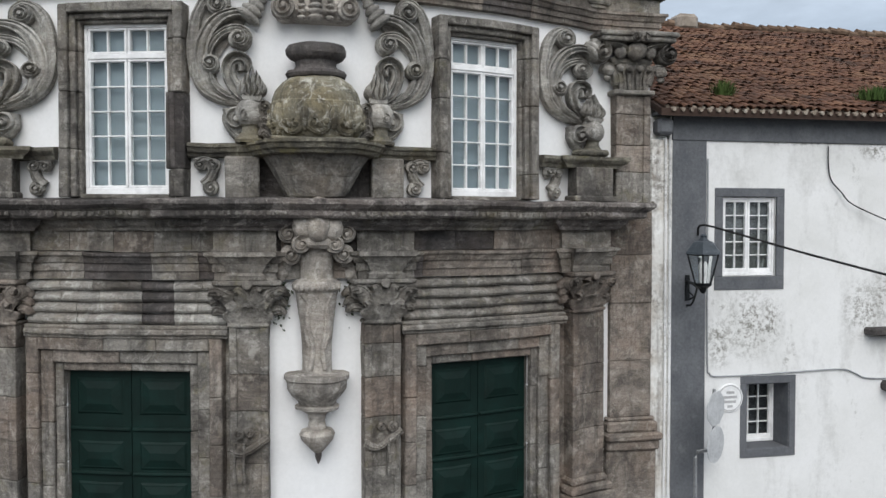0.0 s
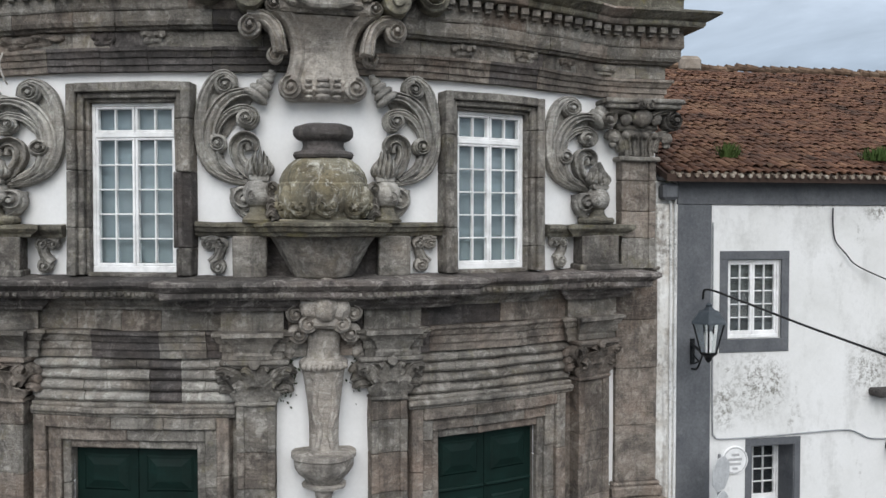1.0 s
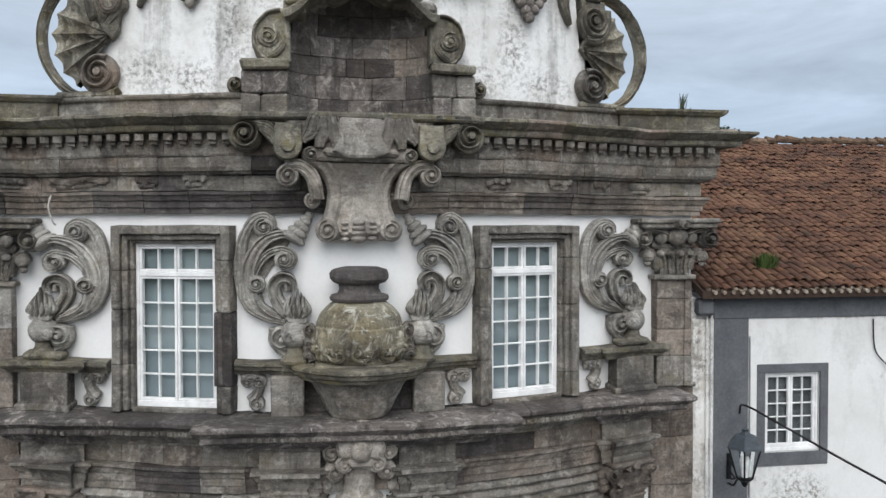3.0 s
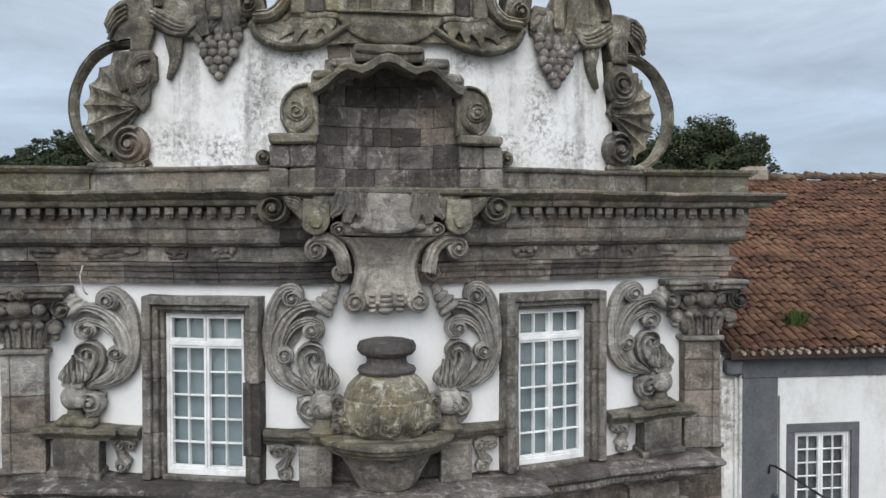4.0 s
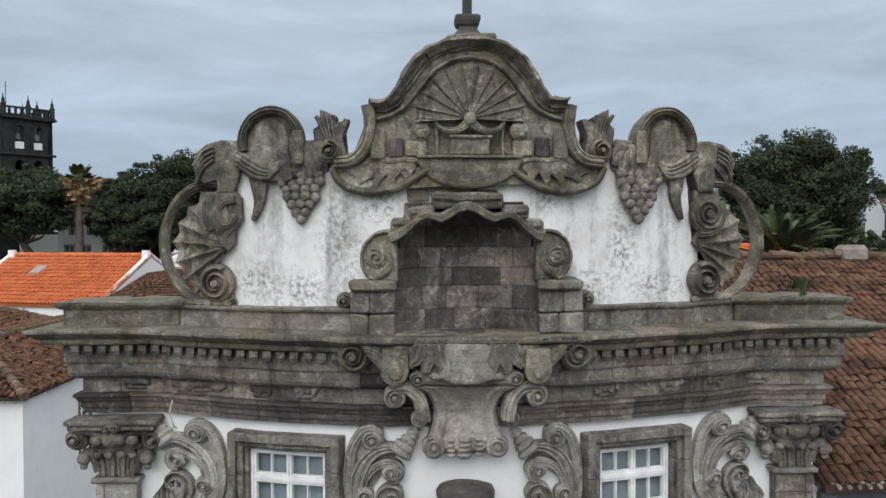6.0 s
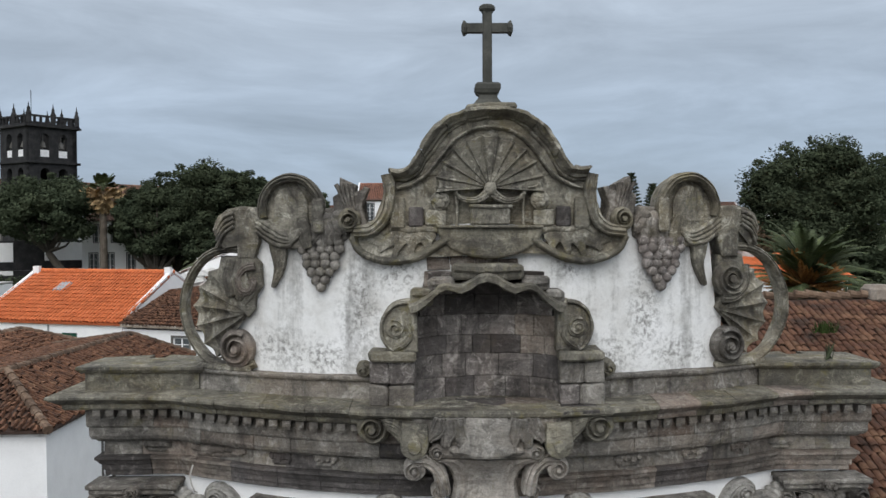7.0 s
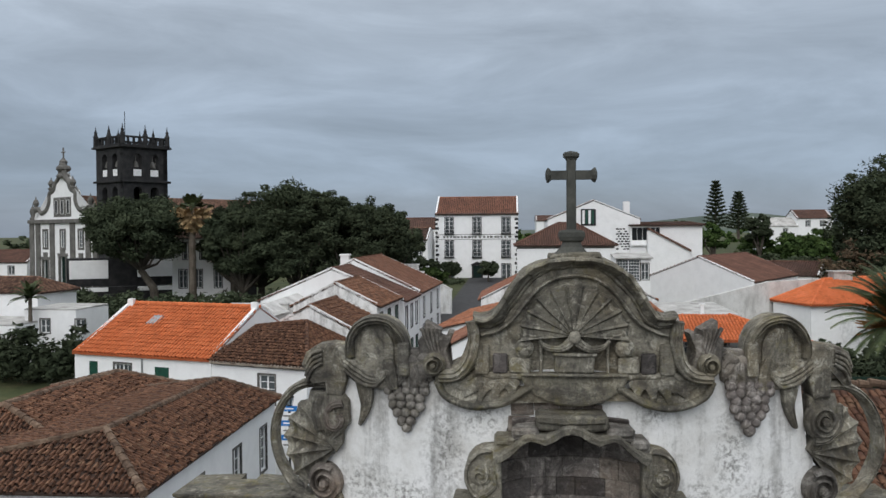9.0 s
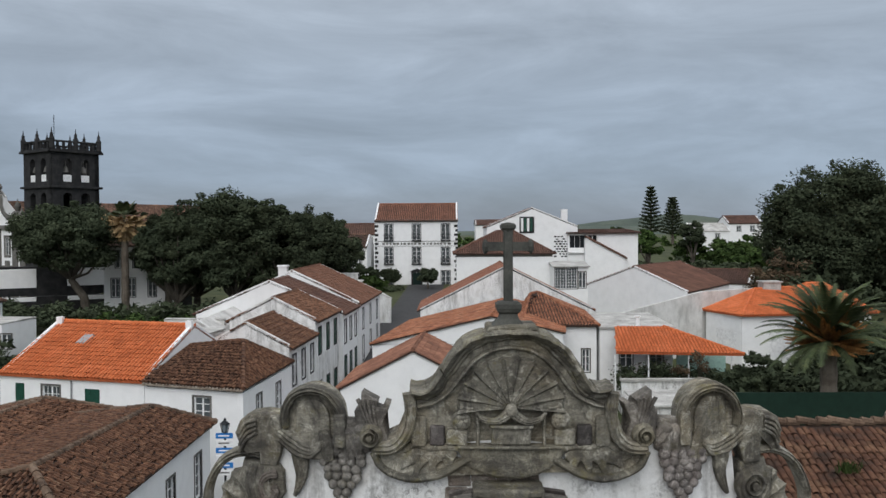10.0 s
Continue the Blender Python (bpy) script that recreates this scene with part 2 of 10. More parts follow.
GABLE_PLASTER = surface("mould-streaked limewash", (0.75, 0.75, 0.74), (0.60, 0.59, 0.57), (0.82, 0.82, 0.82), 1.8, 22, 0.92, bump=0.18, grain=0.09, streaks=0.65,
                        streak_colour=(0.15, 0.145, 0.135), streak_scale=(2.2, 2.2, 0.22), spots=0.3, spot_colour=(0.42, 0.41, 0.39), speckle=0.8,
                        patches=(((-1.75, 0.4, 11.3), (0.42, 1.2, 1.0)), ((-2.4, 0.5, 10.55), (0.9, 1.2, 0.4)), ((-3.0, 0.7, 10.7), (0.6, 1.2, 0.4)), ((2.35, 0.5, 11.2), (0.36, 1.2, 1.0)),
                                 ((1.9, 0.4, 10.6), (0.6, 1.2, 0.4)), ((2.9, 0.6, 10.6), (0.8, 1.2, 0.35)), ((-1.2, 0.3, 11.8), (0.5, 1.2, 0.4)), ((1.2, 0.3, 11.9), (0.35, 1.2, 0.3))))
PLASTER_PATCH = surface("mouldy limewash", (0.735, 0.735, 0.725), (0.67, 0.67, 0.655), (0.77, 0.77, 0.765), 0.7, 20, 0.92, bump=0.10, grain=0.04, streaks=0.22,
                        streak_colour=(0.13, 0.12, 0.095), streak_scale=(1.6, 1.6, 0.5), speckle=0.85,
                        patches=(((7.56, 1.57, 3.75), (0.62, 1, 0.75)), ((7.0, 1.57, 3.45), (0.35, 1, 0.55)), ((7.95, 1.57, 3.75), (0.35, 1, 0.6)), ((9.85, 1.57, 3.95), (0.55, 1, 0.65)), ((10.4, 1.57, 4.2), (0.6, 1, 0.6)),
                                 ((8.6, 1.57, 6.94), (1.8, 1, 0.10)), ((10.2, 1.57, 6.8), (0.7, 1, 0.22))))
STRIP_PLASTER = surface("peeling stained limewash", (0.70, 0.69, 0.66), (0.52, 0.48, 0.43), (0.78, 0.78, 0.76), 3.0, 24, 0.94, bump=0.2, grain=0.1, streaks=0.7,
                        streak_colour=(0.16, 0.14, 0.12), streak_scale=(5.0, 5.0, 0.5), spots=0.5, spot_colour=(0.36, 0.31, 0.26), speckle=0.8)
WHITE_PAINT = surface("white gloss paint", (0.80, 0.80, 0.80), scale=4, grain=0.05, rough=0.45, bump=0.05, spec=0.5)
GREY_PAINT = surface("dark grey wall paint", (0.115, 0.12, 0.13), (0.09, 0.095, 0.105), (0.14, 0.145, 0.155), 2.0, 20, 0.8, bump=0.1, spots=0.12, spot_colour=(0.4, 0.4, 0.4))
GREEN_PAINT = surface("dark green paint", (0.0035, 0.015, 0.012), (0.002, 0.010, 0.008), (0.005, 0.022, 0.018), 2.5, 24, 0.6, bump=0.08, spec=0.2)
SHUTTER = surface("green shutter paint", (0.012, 0.06, 0.04), rough=0.5, bump=0.05)
IRON = surface("black iron", (0.02, 0.022, 0.024), scale=8, rough=0.5, metal=0.6, bump=0.1)
STEEL = surface("galvanised steel", (0.36, 0.37, 0.38), scale=6, rough=0.45, metal=0.7, bump=0.05)
CABLE = surface("black cable", (0.015, 0.015, 0.016), rough=0.6, bump=0)
BLIND = surface("grey window blind", (0.175, 0.212, 0.235), (0.135, 0.168, 0.19), (0.205, 0.24, 0.262), 1.1, 40, 0.8, bump=0.02, grain=0.06)
# Flat sheets in this colour stand for the darkness inside openings.
BLIND_DARK = surface("near-black fill for unlit openings", (0.012, 0.014, 0.017), rough=0.9, bump=0)
TILE_OLD = surface("old clay tile", (0.128, 0.070, 0.048), (0.052, 0.034, 0.027), (0.22, 0.135, 0.095), 2.2, 9, 0.92, bump=0.3, spots=0.4,
                   spot_colour=(0.13, 0.115, 0.085), vary=0.42)
TILE_LANE = surface("mossy red-brown clay tile", (0.128, 0.060, 0.035), (0.046, 0.027, 0.019), (0.235, 0.125, 0.075), 4.5, 14, 0.94, bump=0.4, spots=0.45,
                    spot_colour=(0.13, 0.112, 0.07), vary=0.28, mid=0.4)
TILE_RUST = surface("faded rust-brown tile", (0.145, 0.068, 0.043), (0.088, 0.046, 0.033), (0.20, 0.105, 0.068), 1.5, 9, 0.9, bump=0.25, spots=0.25, spot_colour=(0.10, 0.09, 0.06), vary=0.2)
RIDGE_BROWN = surface("mortared brown ridge tile", (0.13, 0.085, 0.058), (0.065, 0.042, 0.03), (0.21, 0.15, 0.108), 3, 16, 0.95, bump=0.4, vary=0.25, mid=0.3)
TILE_WARM = surface("warm clay tile", (0.23, 0.088, 0.046), (0.12, 0.055, 0.036), (0.32, 0.16, 0.095), 1.2, 9, 0.9, bump=0.3, spots=0.35,
                    spot_colour=(0.15, 0.12, 0.08), vary=0.3)
TILE_SIDE = surface("weathered red clay tile", (0.077, 0.035, 0.021), (0.030, 0.018, 0.013), (0.135, 0.074, 0.043), 1.6, 14, 0.93, bump=0.4, spots=0.4,
                    spot_colour=(0.125, 0.095, 0.055), vary=0.22)
TILE_NEW = surface("new orange tile", (0.56, 0.15, 0.05), (0.47, 0.12, 0.04), (0.62, 0.18, 0.07), 0.8, 9, 0.8, bump=0.15, vary=0.1)
TILE_BROWN = surface("dark brown tile", (0.115, 0.058, 0.042), (0.08, 0.043, 0.033), (0.155, 0.08, 0.058), 0.6, 8, 0.85, bump=0.2, vary=0.1)
TILE_BRICK = surface("faded brick-red tile", (0.20, 0.092, 0.06), (0.13, 0.065, 0.045), (0.26, 0.13, 0.085), 0.8, 9, 0.9, bump=0.25, vary=0.2)
TILE_RED = surface("red tile", (0.225, 0.098, 0.062), (0.165, 0.074, 0.05), (0.28, 0.128, 0.085), 0.6, 8, 0.85, bump=0.2, vary=0.1)
RIDGE_GREY = surface("weathered grey ridge tile", (0.24, 0.205, 0.17), (0.14, 0.115, 0.095), (0.34, 0.30, 0.26), 3, 16, 0.95, bump=0.3, vary=0.2)
SIGN_BACK = surface("pale weathered sign plate", (0.50, 0.51, 0.52), (0.42, 0.43, 0.44), (0.56, 0.57, 0.58), 4, 30, 0.6, bump=0.05)
FADED = surface("faded grey lettering", (0.42, 0.42, 0.42), rough=0.9, bump=0)
TILE_PALE = surface("mortared tile ends", (0.30, 0.25, 0.20), (0.13, 0.095, 0.075), (0.46, 0.42, 0.36), 6, 20, 0.95, bump=0.3)
MORTAR = surface("lime mortar", (0.42, 0.40, 0.37), rough=0.95, bump=0.3)
CONCRETE = surface("grey weathered render", (0.42, 0.41, 0.39), (0.30, 0.29, 0.275), (0.55, 0.54, 0.52), 0.8, 12, 0.95, bump=0.3, streaks=0.6,
                   streak_colour=(0.16, 0.155, 0.145), streak_scale=(0.8, 0.8, 0.2))
ASPHALT = surface("asphalt", (0.05, 0.05, 0.052), scale=1.2, fine=20, rough=0.9, bump=0.3)
EARTH = surface("grass and scrub", (0.055, 0.065, 0.025), (0.03, 0.04, 0.015), (0.09, 0.085, 0.04), 0.35, 4, 0.95, bump=0.4)
HILL = surface("far hill pasture", (0.075, 0.095, 0.075), (0.05, 0.068, 0.055), (0.10, 0.115, 0.085), 0.01, 0.15, 0.95, bump=0)
LEAF_DARK = surface("dark evergreen leaves", (0.048, 0.060, 0.036), (0.035, 0.046, 0.028), (0.064, 0.077, 0.045), 0.5, 5, 0.95, spec=0.05, bump=0, vary=0.22)
LEAF_MID = surface("hedge leaves", (0.040, 0.066, 0.020), (0.022, 0.040, 0.013), (0.065, 0.095, 0.030), 0.6, 5, 0.95, spec=0.1, bump=0, vary=0.35)
LEAF_PALM = surface("palm leaf", (0.050, 0.068, 0.026), (0.026, 0.038, 0.015), (0.088, 0.102, 0.042), 1.2, 6, 0.75, bump=0, vary=0.3)
LEAF_DRY = surface("dead palm leaf", (0.40, 0.275, 0.14), (0.25, 0.165, 0.08), (0.52, 0.375, 0.21), 1.2, 6, 0.9, bump=0, vary=0.3)
BRUSH = surface("dry brown brushwood", (0.085, 0.060, 0.036), (0.05, 0.038, 0.024), (0.13, 0.085, 0.05), 1.0, 6, 0.95, bump=0, vary=0.3)
FERN = surface("orange dead fronds", (0.26, 0.12, 0.035), (0.15, 0.075, 0.025), (0.36, 0.18, 0.06), 1.5, 6, 0.9, bump=0, vary=0.3)
BARK_GREY = surface("dark grey bark", (0.075, 0.065, 0.052), (0.045, 0.038, 0.030), (0.115, 0.10, 0.082), 1.5, 12, 0.95, bump=0.6)
BARK = surface("bark", (0.12, 0.10, 0.08), (0.07, 0.058, 0.045), (0.18, 0.155, 0.125), 1.5, 12, 0.95, bump=0.6)
BLACK_STONE = surface("black lava stone", (0.027, 0.027, 0.028), (0.016, 0.016, 0.017), (0.045, 0.044, 0.044), 1.2, 9, 0.9, bump=0.4, vary=0.2)
GREY_STONE = surface("grey dressed stone", (0.13, 0.125, 0.115), (0.08, 0.077, 0.07), (0.18, 0.17, 0.16), 0.8, 9, 0.9, bump=0.3)
BLUE_SIGN = surface("blue sign enamel", (0.02, 0.16, 0.46), rough=0.4, bump=0)
TEAL = surface("pale green wall paint", (0.32, 0.48, 0.42), rough=0.85, bump=0.1)
NET = surface("green shade net", (0.008, 0.026, 0.017), rough=0.9, bump=0.3)


def clear_glass(name, tint=(0.9, 0.95, 0.95)):
    m = bpy.data.materials.new(name)
    m.use_nodes = True
    b = m.node_tree.nodes["Principled BSDF"]
    b.inputs["Base Color"].default_value = (*tint, 1)
    b.inputs["Transmission Weight"].default_value = 1.0
    b.inputs["Roughness"].default_value = 0.02
    b.inputs["IOR"].default_value = 1.45
    return m


GLASS = clear_glass("window glass")
# Backing sheet; the dimness of the room is put into its grey.
ROOM_GREY = surface("dim grey room behind the panes", (0.075, 0.08, 0.085), (0.05, 0.053, 0.057), (0.10, 0.105, 0.11), 1.5, 12, 0.9, bump=0)
DARK_GLASS = surface("dark window glass", (0.07, 0.08, 0.085), scale=1.0, rough=0.12, bump=0, spec=0.6)

# ---------------------------------------------------------------- building helpers


def worn(bm, k=1.0):
    """Knock old stone about a little, so that no edge stays ruler-straight."""
    for v in bm.verts:
        v.co += (noise.noise_vector(v.co * 2.1) * 0.014 + noise.noise_vector(v.co * 7.3) * 0.009) * k


def part(name, bm, material, parent, label="", smooth=False, wear=1.0):
    """Link a bmesh (or a ready mesh) as one mesh object under a thing or a part."""
    if isinstance(bm, bpy.types.Mesh):
        me = bm
    else:
        bmesh.ops.recalc_face_normals(bm, faces=bm.faces)
        if material in STONES:
            worn(bm, wear)
        me = bpy.data.meshes.new(name)
        bm.to_mesh(me)
        bm.free()
    if not me.materials:
        me.materials.append(material)
    if smooth:
        me.shade_smooth()
        me.set_sharp_from_angle(angle=radians(38))
    ob = new(name, me)
    ob.parent = parent
    if label:
        tagged(ob, label)
    return ob


def thing(name, label, category, group="", kind="", at=(0, 0, 0)):
    ob = new(name)
    ob.empty_display_size = 0.2
    ob.location = at
    return tagged(ob, label, category, group, kind)


def mesh_of(name, verts, faces, material):
    me = bpy.data.meshes.new(name)
    me.from_pydata([tuple(v) for v in verts], [], [tuple(f) for f in faces])
    me.materials.append(material)
    me.validate()
    me.update()
    return me


def ident(u, z, d):
    return (u, -d, z)


def wall_y(x):
    """Plan of the bowed church front: bulging in the middle, straight at both ends."""
    return 0.25 + 0.06 * x * x if abs(x) < 4.6 else 1.52


def F(u, z, d):
    """A point of the church front: u along it, z up, d out of the wall."""
    return (u, wall_y(u) - d, z)


def add_grid(bm, rows, close=False, cap=False):
    """Skin a list of equally long rows of points."""
    vs = [[bm.verts.new(p) for p in r] for r in rows]
    n = len(rows[0])
    for a, b in zip(vs[:-1], vs[1:]):
        for i in range(n if close else n - 1):
            j = (i + 1) % n
            bm.faces.new((a[i], a[j], b[j], b[i]))
    if cap:
        bm.faces.new(vs[0])
        bm.faces.new(vs[-1][::-1])
    return vs


def slab(bm, u0, u1, z0, z1, d0, d1, fmap=F, bevel=0.012, step=0.3):
    """A block on the wall between u0..u1, z0..z1, d0..d1, its front edges worn round."""
    u0, u1 = min(u0, u1), max(u0, u1)
    b = min(bevel, (u1 - u0) / 3, (z1 - z0) / 3, abs(d1 - d0) / 2)
    n = max(1, int((u1 - u0) / step))
    us = [u0, u0 + b] + [u0 + (u1 - u0) * i / n for i in range(1, n)] + [u1 - b, u1]
    rows = []
    for i, u in enumerate(us):
        end = i in (0, len(us) - 1)
        df = d1 - b if end else d1
        zb, zt = (z0 + b, z1 - b) if end else (z0, z1)
        rows.append([fmap(u, zb if end else z0, d0), fmap(u, zb, df - (0 if end else b)), fmap(u, z0 + b, df), fmap(u, z1 - b, df), fmap(u, zt, df - (0 if end else b)), fmap(u, zt if end else z1, d0)])
    add_grid(bm, rows, close=True, cap=True)


def sweep(bm, profile, stations, close=True):
    """Sweep a profile [(d, z)] along stations (x, y, direction x, direction y) of a plan line."""
    rows = [[(x + d * dx, y + d * dy, z) for d, z in profile] for x, y, dx, dy in stations]
    add_grid(bm, rows, close=close, cap=close)


def front_line(u0, u1, step=0.2, ends=(False, False), back=0.9):
    """Stations along the church front, with returns round its outer corners where asked."""
    n = max(1, int(abs(u1 - u0) / step))
    us = sorted({round(u0 + (u1 - u0) * i / n, 4) for i in range(n + 1)} | {s for s in (-4.6, 4.6) if u0 < s < u1})
    st = [(u, wall_y(u), 0, -1) for u in us]
    if ends[0]:
        st[0] = (u0, wall_y(u0), -1, -1)
        st.insert(0, (u0, wall_y(u0) + back, -1, 0))
    if ends[1]:
        st[-1] = (u1, wall_y(u1), 1, -1)
        st.append((u1, wall_y(u1) + back, 1, 0))
    return st


def block_line(u0, u1, extra, back=0.35, step=0.2):
    """Stations round a stretch that stands forward of the wall by extra, mitred at its corners."""
    n = max(1, int((u1 - u0) / step))
    us = [u0 + (u1 - u0) * i / n for i in range(n + 1)]
    st = [(u, wall_y(u) - extra, 0, -1) for u in us]
    st[0] = (u0, wall_y(u0) - extra, -1, -1)
    st[-1] = (u1, wall_y(u1) - extra, 1, -1)
    return [(u0, wall_y(u0) - extra + back, -1, 0)] + st + [(u1, wall_y(u1) - extra + back, 1, 0)]


def outline(bm, pts, d0, d1, fmap=F, bevel=0.03, step=0.25):
    """A carved plate with the outline pts [(u, z)], from d0 to d1, its edge rounded."""
    area = sum(a[0] * b[1] - b[0] * a[1] for a, b in zip(pts, pts[1:] + pts[:1]))
    if area < 0:
        pts = pts[::-1]
    n = len(pts)
    inner = []
    for i in range(n):
        (x0, y0), (x1, y1), (x2, y2) = pts[i - 1], pts[i], pts[(i + 1) % n]
        ax, ay, bx, by = y1 - y0, x0 - x1, y2 - y1, x1 - x2
        la, lb = math.hypot(ax, ay) or 1, math.hypot(bx, by) or 1
        nx, ny = ax / la + bx / lb, ay / la + by / lb
        l = math.hypot(nx, ny) or 1
        inner.append((x1 - nx / l * bevel, y1 - ny / l * bevel))
    mid = [((a[0] * 0.7 + b[0] * 0.3), (a[1] * 0.7 + b[1] * 0.3)) for a, b in zip(pts, inner)]
    rows = [[fmap(u, z, d0) for u, z in pts], [fmap(u, z, d1 - bevel) for u, z in pts], [fmap(u, z, d1 - bevel * 0.3) for u, z in mid], [fmap(u, z, d1) for u, z in inner]]
    vs = add_grid(bm, rows, close=True)
    f = bm.faces.new(vs[-1])
    g = bm.faces.new(vs[0][::-1])
    bmesh.ops.triangulate(bm, faces=[f, g])


def smooth_path(pts, n=8):
    """A smooth line through pts (Catmull-Rom)."""
    pts = [Vector(p) for p in pts]
    e = [pts[0] * 2 - pts[1]] + pts + [pts[-1] * 2 - pts[-2]]
    out = []
    for i in range(1, len(e) - 2):
        a, b, c, d = e[i - 1:i + 3]
        for k in range(n):
            t = k / n
            out.append(0.5 * ((2 * b) + (c - a) * t + (2 * a - 5 * b + 4 * c - d) * t * t + (3 * b - a - 3 * c + d) * t ** 3))
    return out + [pts[-1]]


ROLL = [(-1, 0), (-1, 0.55), (-0.85, 0.82), (-0.62, 0.90), (-0.48, 0.80), (0, 0.98), (0.48, 0.80), (0.62, 0.90), (0.85, 0.82), (1, 0.55), (1, 0)]
ROUND = [(-1, 0), (-0.92, 0.4), (-0.7, 0.72), (-0.38, 0.93), (0, 1), (0.38, 0.93), (0.7, 0.72), (0.92, 0.4), (1, 0)]
FLUTE = [(-1, 0), (-1, 0.72), (-0.86, 0.92), (-0.62, 0.93), (-0.46, 0.76), (-0.20, 0.90), (0.05, 0.96), (0.28, 0.90), (0.44, 0.78), (0.66, 0.98), (0.88, 0.92), (1, 0.65), (1, 0)]
GROOVE = [(-1, 0), (-1, 0.9), (-0.8, 1), (-0.6, 0.9), (-0.4, 0.45), (0.4, 0.45), (0.6, 0.9), (0.8, 1), (1, 0.9), (1, 0)]


def band(bm, path, width, depth, d0=0.0, fmap=F, shape=ROLL):
    """A carved band along a path in the wall's plane; width and depth are values or functions of 0..1."""
    path = [Vector(p[:2]) for p in path]
    n = len(path)
    rows = []
    for i, p in enumerate(path):
        t = i / (n - 1)
        w = width(t) if callable(width) else width
        h = depth(t) if callable(depth) else depth
        tg = (path[min(i + 1, n - 1)] - path[max(i - 1, 0)]).normalized()
        nx, ny = -tg.y, tg.x
        rows.append([fmap(p.x + nx * s * w / 2, p.y + ny * s * w / 2, d0 + h * k) for s, k in shape])
    add_grid(bm, rows, close=True, cap=True)


def spiral(cx, cz, r0, start, turns, side=1, r1=0.02, n=40):
    """A volute's centre line, winding in from radius r0 at the angle start (degrees)."""
    out = []
    for i in range(n + 1):
        t = i / n
        a = radians(start + side * 360 * turns * t)
        r = r0 * (1 - t) ** 0.85 + r1 * t
        out.append((cx + r * math.cos(a), cz + r * math.sin(a)))
    return out


def volute(bm, cx, cz, r, start=90, turns=1.9, side=1, d0=0.0, depth=0.14, fmap=F):
    """A carved volute: drum, winding band and eye."""
    disc(bm, cx, cz, r * 1.0, d0, d0 + depth * 0.70, fmap)
    band(bm, spiral(cx, cz, r * 0.82, start, turns, side, r * 0.12), lambda t: r * 0.38 * (1 - 0.55 * t), lambda t: depth * (0.95 + 0.12 * t), d0, fmap, ROUND)
    disc(bm, cx, cz, r * 0.2, d0, d0 + depth * 1.12, fmap)


def disc(bm, cx, cz, r, d0, d1, fmap=F, seg=20):
    pts = [(cx + r * math.cos(2 * math.pi * i / seg), cz + r * math.sin(2 * math.pi * i / seg)) for i in range(seg)]
    outline(bm, pts, d0, d1, fmap, bevel=min(0.25 * r, (d1 - d0) * 0.4))


def ball(bm, c, r, squash=(1, 1, 1), rough=0.0, seg=14, rings=9):
    """A rounded lump at c (world), a little uneven."""
    rows = []
    for j in range(rings + 1):
        a = math.pi * j / rings
        row = []
        for i in range(seg):
            b = 2 * math.pi * i / seg
            v = Vector((math.sin(a) * math.cos(b), math.sin(a) * math.sin(b), math.cos(a)))
            k = 1 + rough * noise.noise(Vector(c) * 1.7 + v * 2.3)
            row.append((c[0] + v.x * r * squash[0] * k, c[1] + v.y * r * squash[1] * k, c[2] + v.z * r * squash[2] * k))
        rows.append(row)
    vs = [[bm.verts.new(p) for p in r] for r in rows[1:-1]]
    top, bot = bm.verts.new(rows[0][0]), bm.verts.new(rows[-1][0])
    for a, b in zip(vs[:-1], vs[1:]):
        for i in range(seg):
            bm.faces.new((a[i], a[(i + 1) % seg], b[(i + 1) % seg], b[i]))
    for i in range(seg):
        bm.faces.new((top, vs[0][(i + 1) % seg], vs[0][i]))
        bm.faces.new((bot, vs[-1][i], vs[-1][(i + 1) % seg]))


def lathe(bm, profile, c, seg=28, flute=0.0, lobes=10, sy=1.0):
    """Turn a profile [(r, z)] about the upright axis at c."""
    rows = []
    for r, z in profile:
        row = []
        for i in range(seg):
            a = 2 * math.pi * i / seg
            k = r * (1 + flute * math.cos(lobes * a))
            row.append((c[0] + k * math.cos(a), c[1] + k * math.sin(a) * sy, c[2] + z))
        rows.append(row)
    add_grid(bm, rows, close=True, cap=True)


def tube(bm, pts, r, seg=8, cap=True):
    """A round bar along 3D points; r is a value or one for each point."""
    pts = [Vector(p) for p in pts]
    rows = []
    up = Vector((0, 0, 1))
    for i, p in enumerate(pts):
        t = (pts[min(i + 1, len(pts) - 1)] - pts[max(i - 1, 0)]).normalized()
        a = t.cross(up)
        if a.length < 0.05:
            a = t.cross(Vector((1, 0, 0)))
        a.normalize()
        b = t.cross(a)
        k = r[i] if isinstance(r, (list, tuple)) else r
        rows.append([p + (a * math.cos(2 * math.pi * j / seg) + b * math.sin(2 * math.pi * j / seg)) * k for j in range(seg)])
    add_grid(bm, rows, close=True, cap=cap)


def box(bm, x0, x1, y0, y1, z0, z1, m=None):
    v = [Vector((x, y, z)) for x in (x0, x1) for y in (y0, y1) for z in (z0, z1)]
    if m is not None:
        v = [m @ p for p in v]
    v = [bm.verts.new(p) for p in v]
    for f in ((0, 1, 3, 2), (4, 6, 7, 5), (0, 4, 5, 1), (2, 3, 7, 6), (0, 2, 6, 4), (1, 5, 7, 3)):
        bm.faces.new([v[i] for i in f])


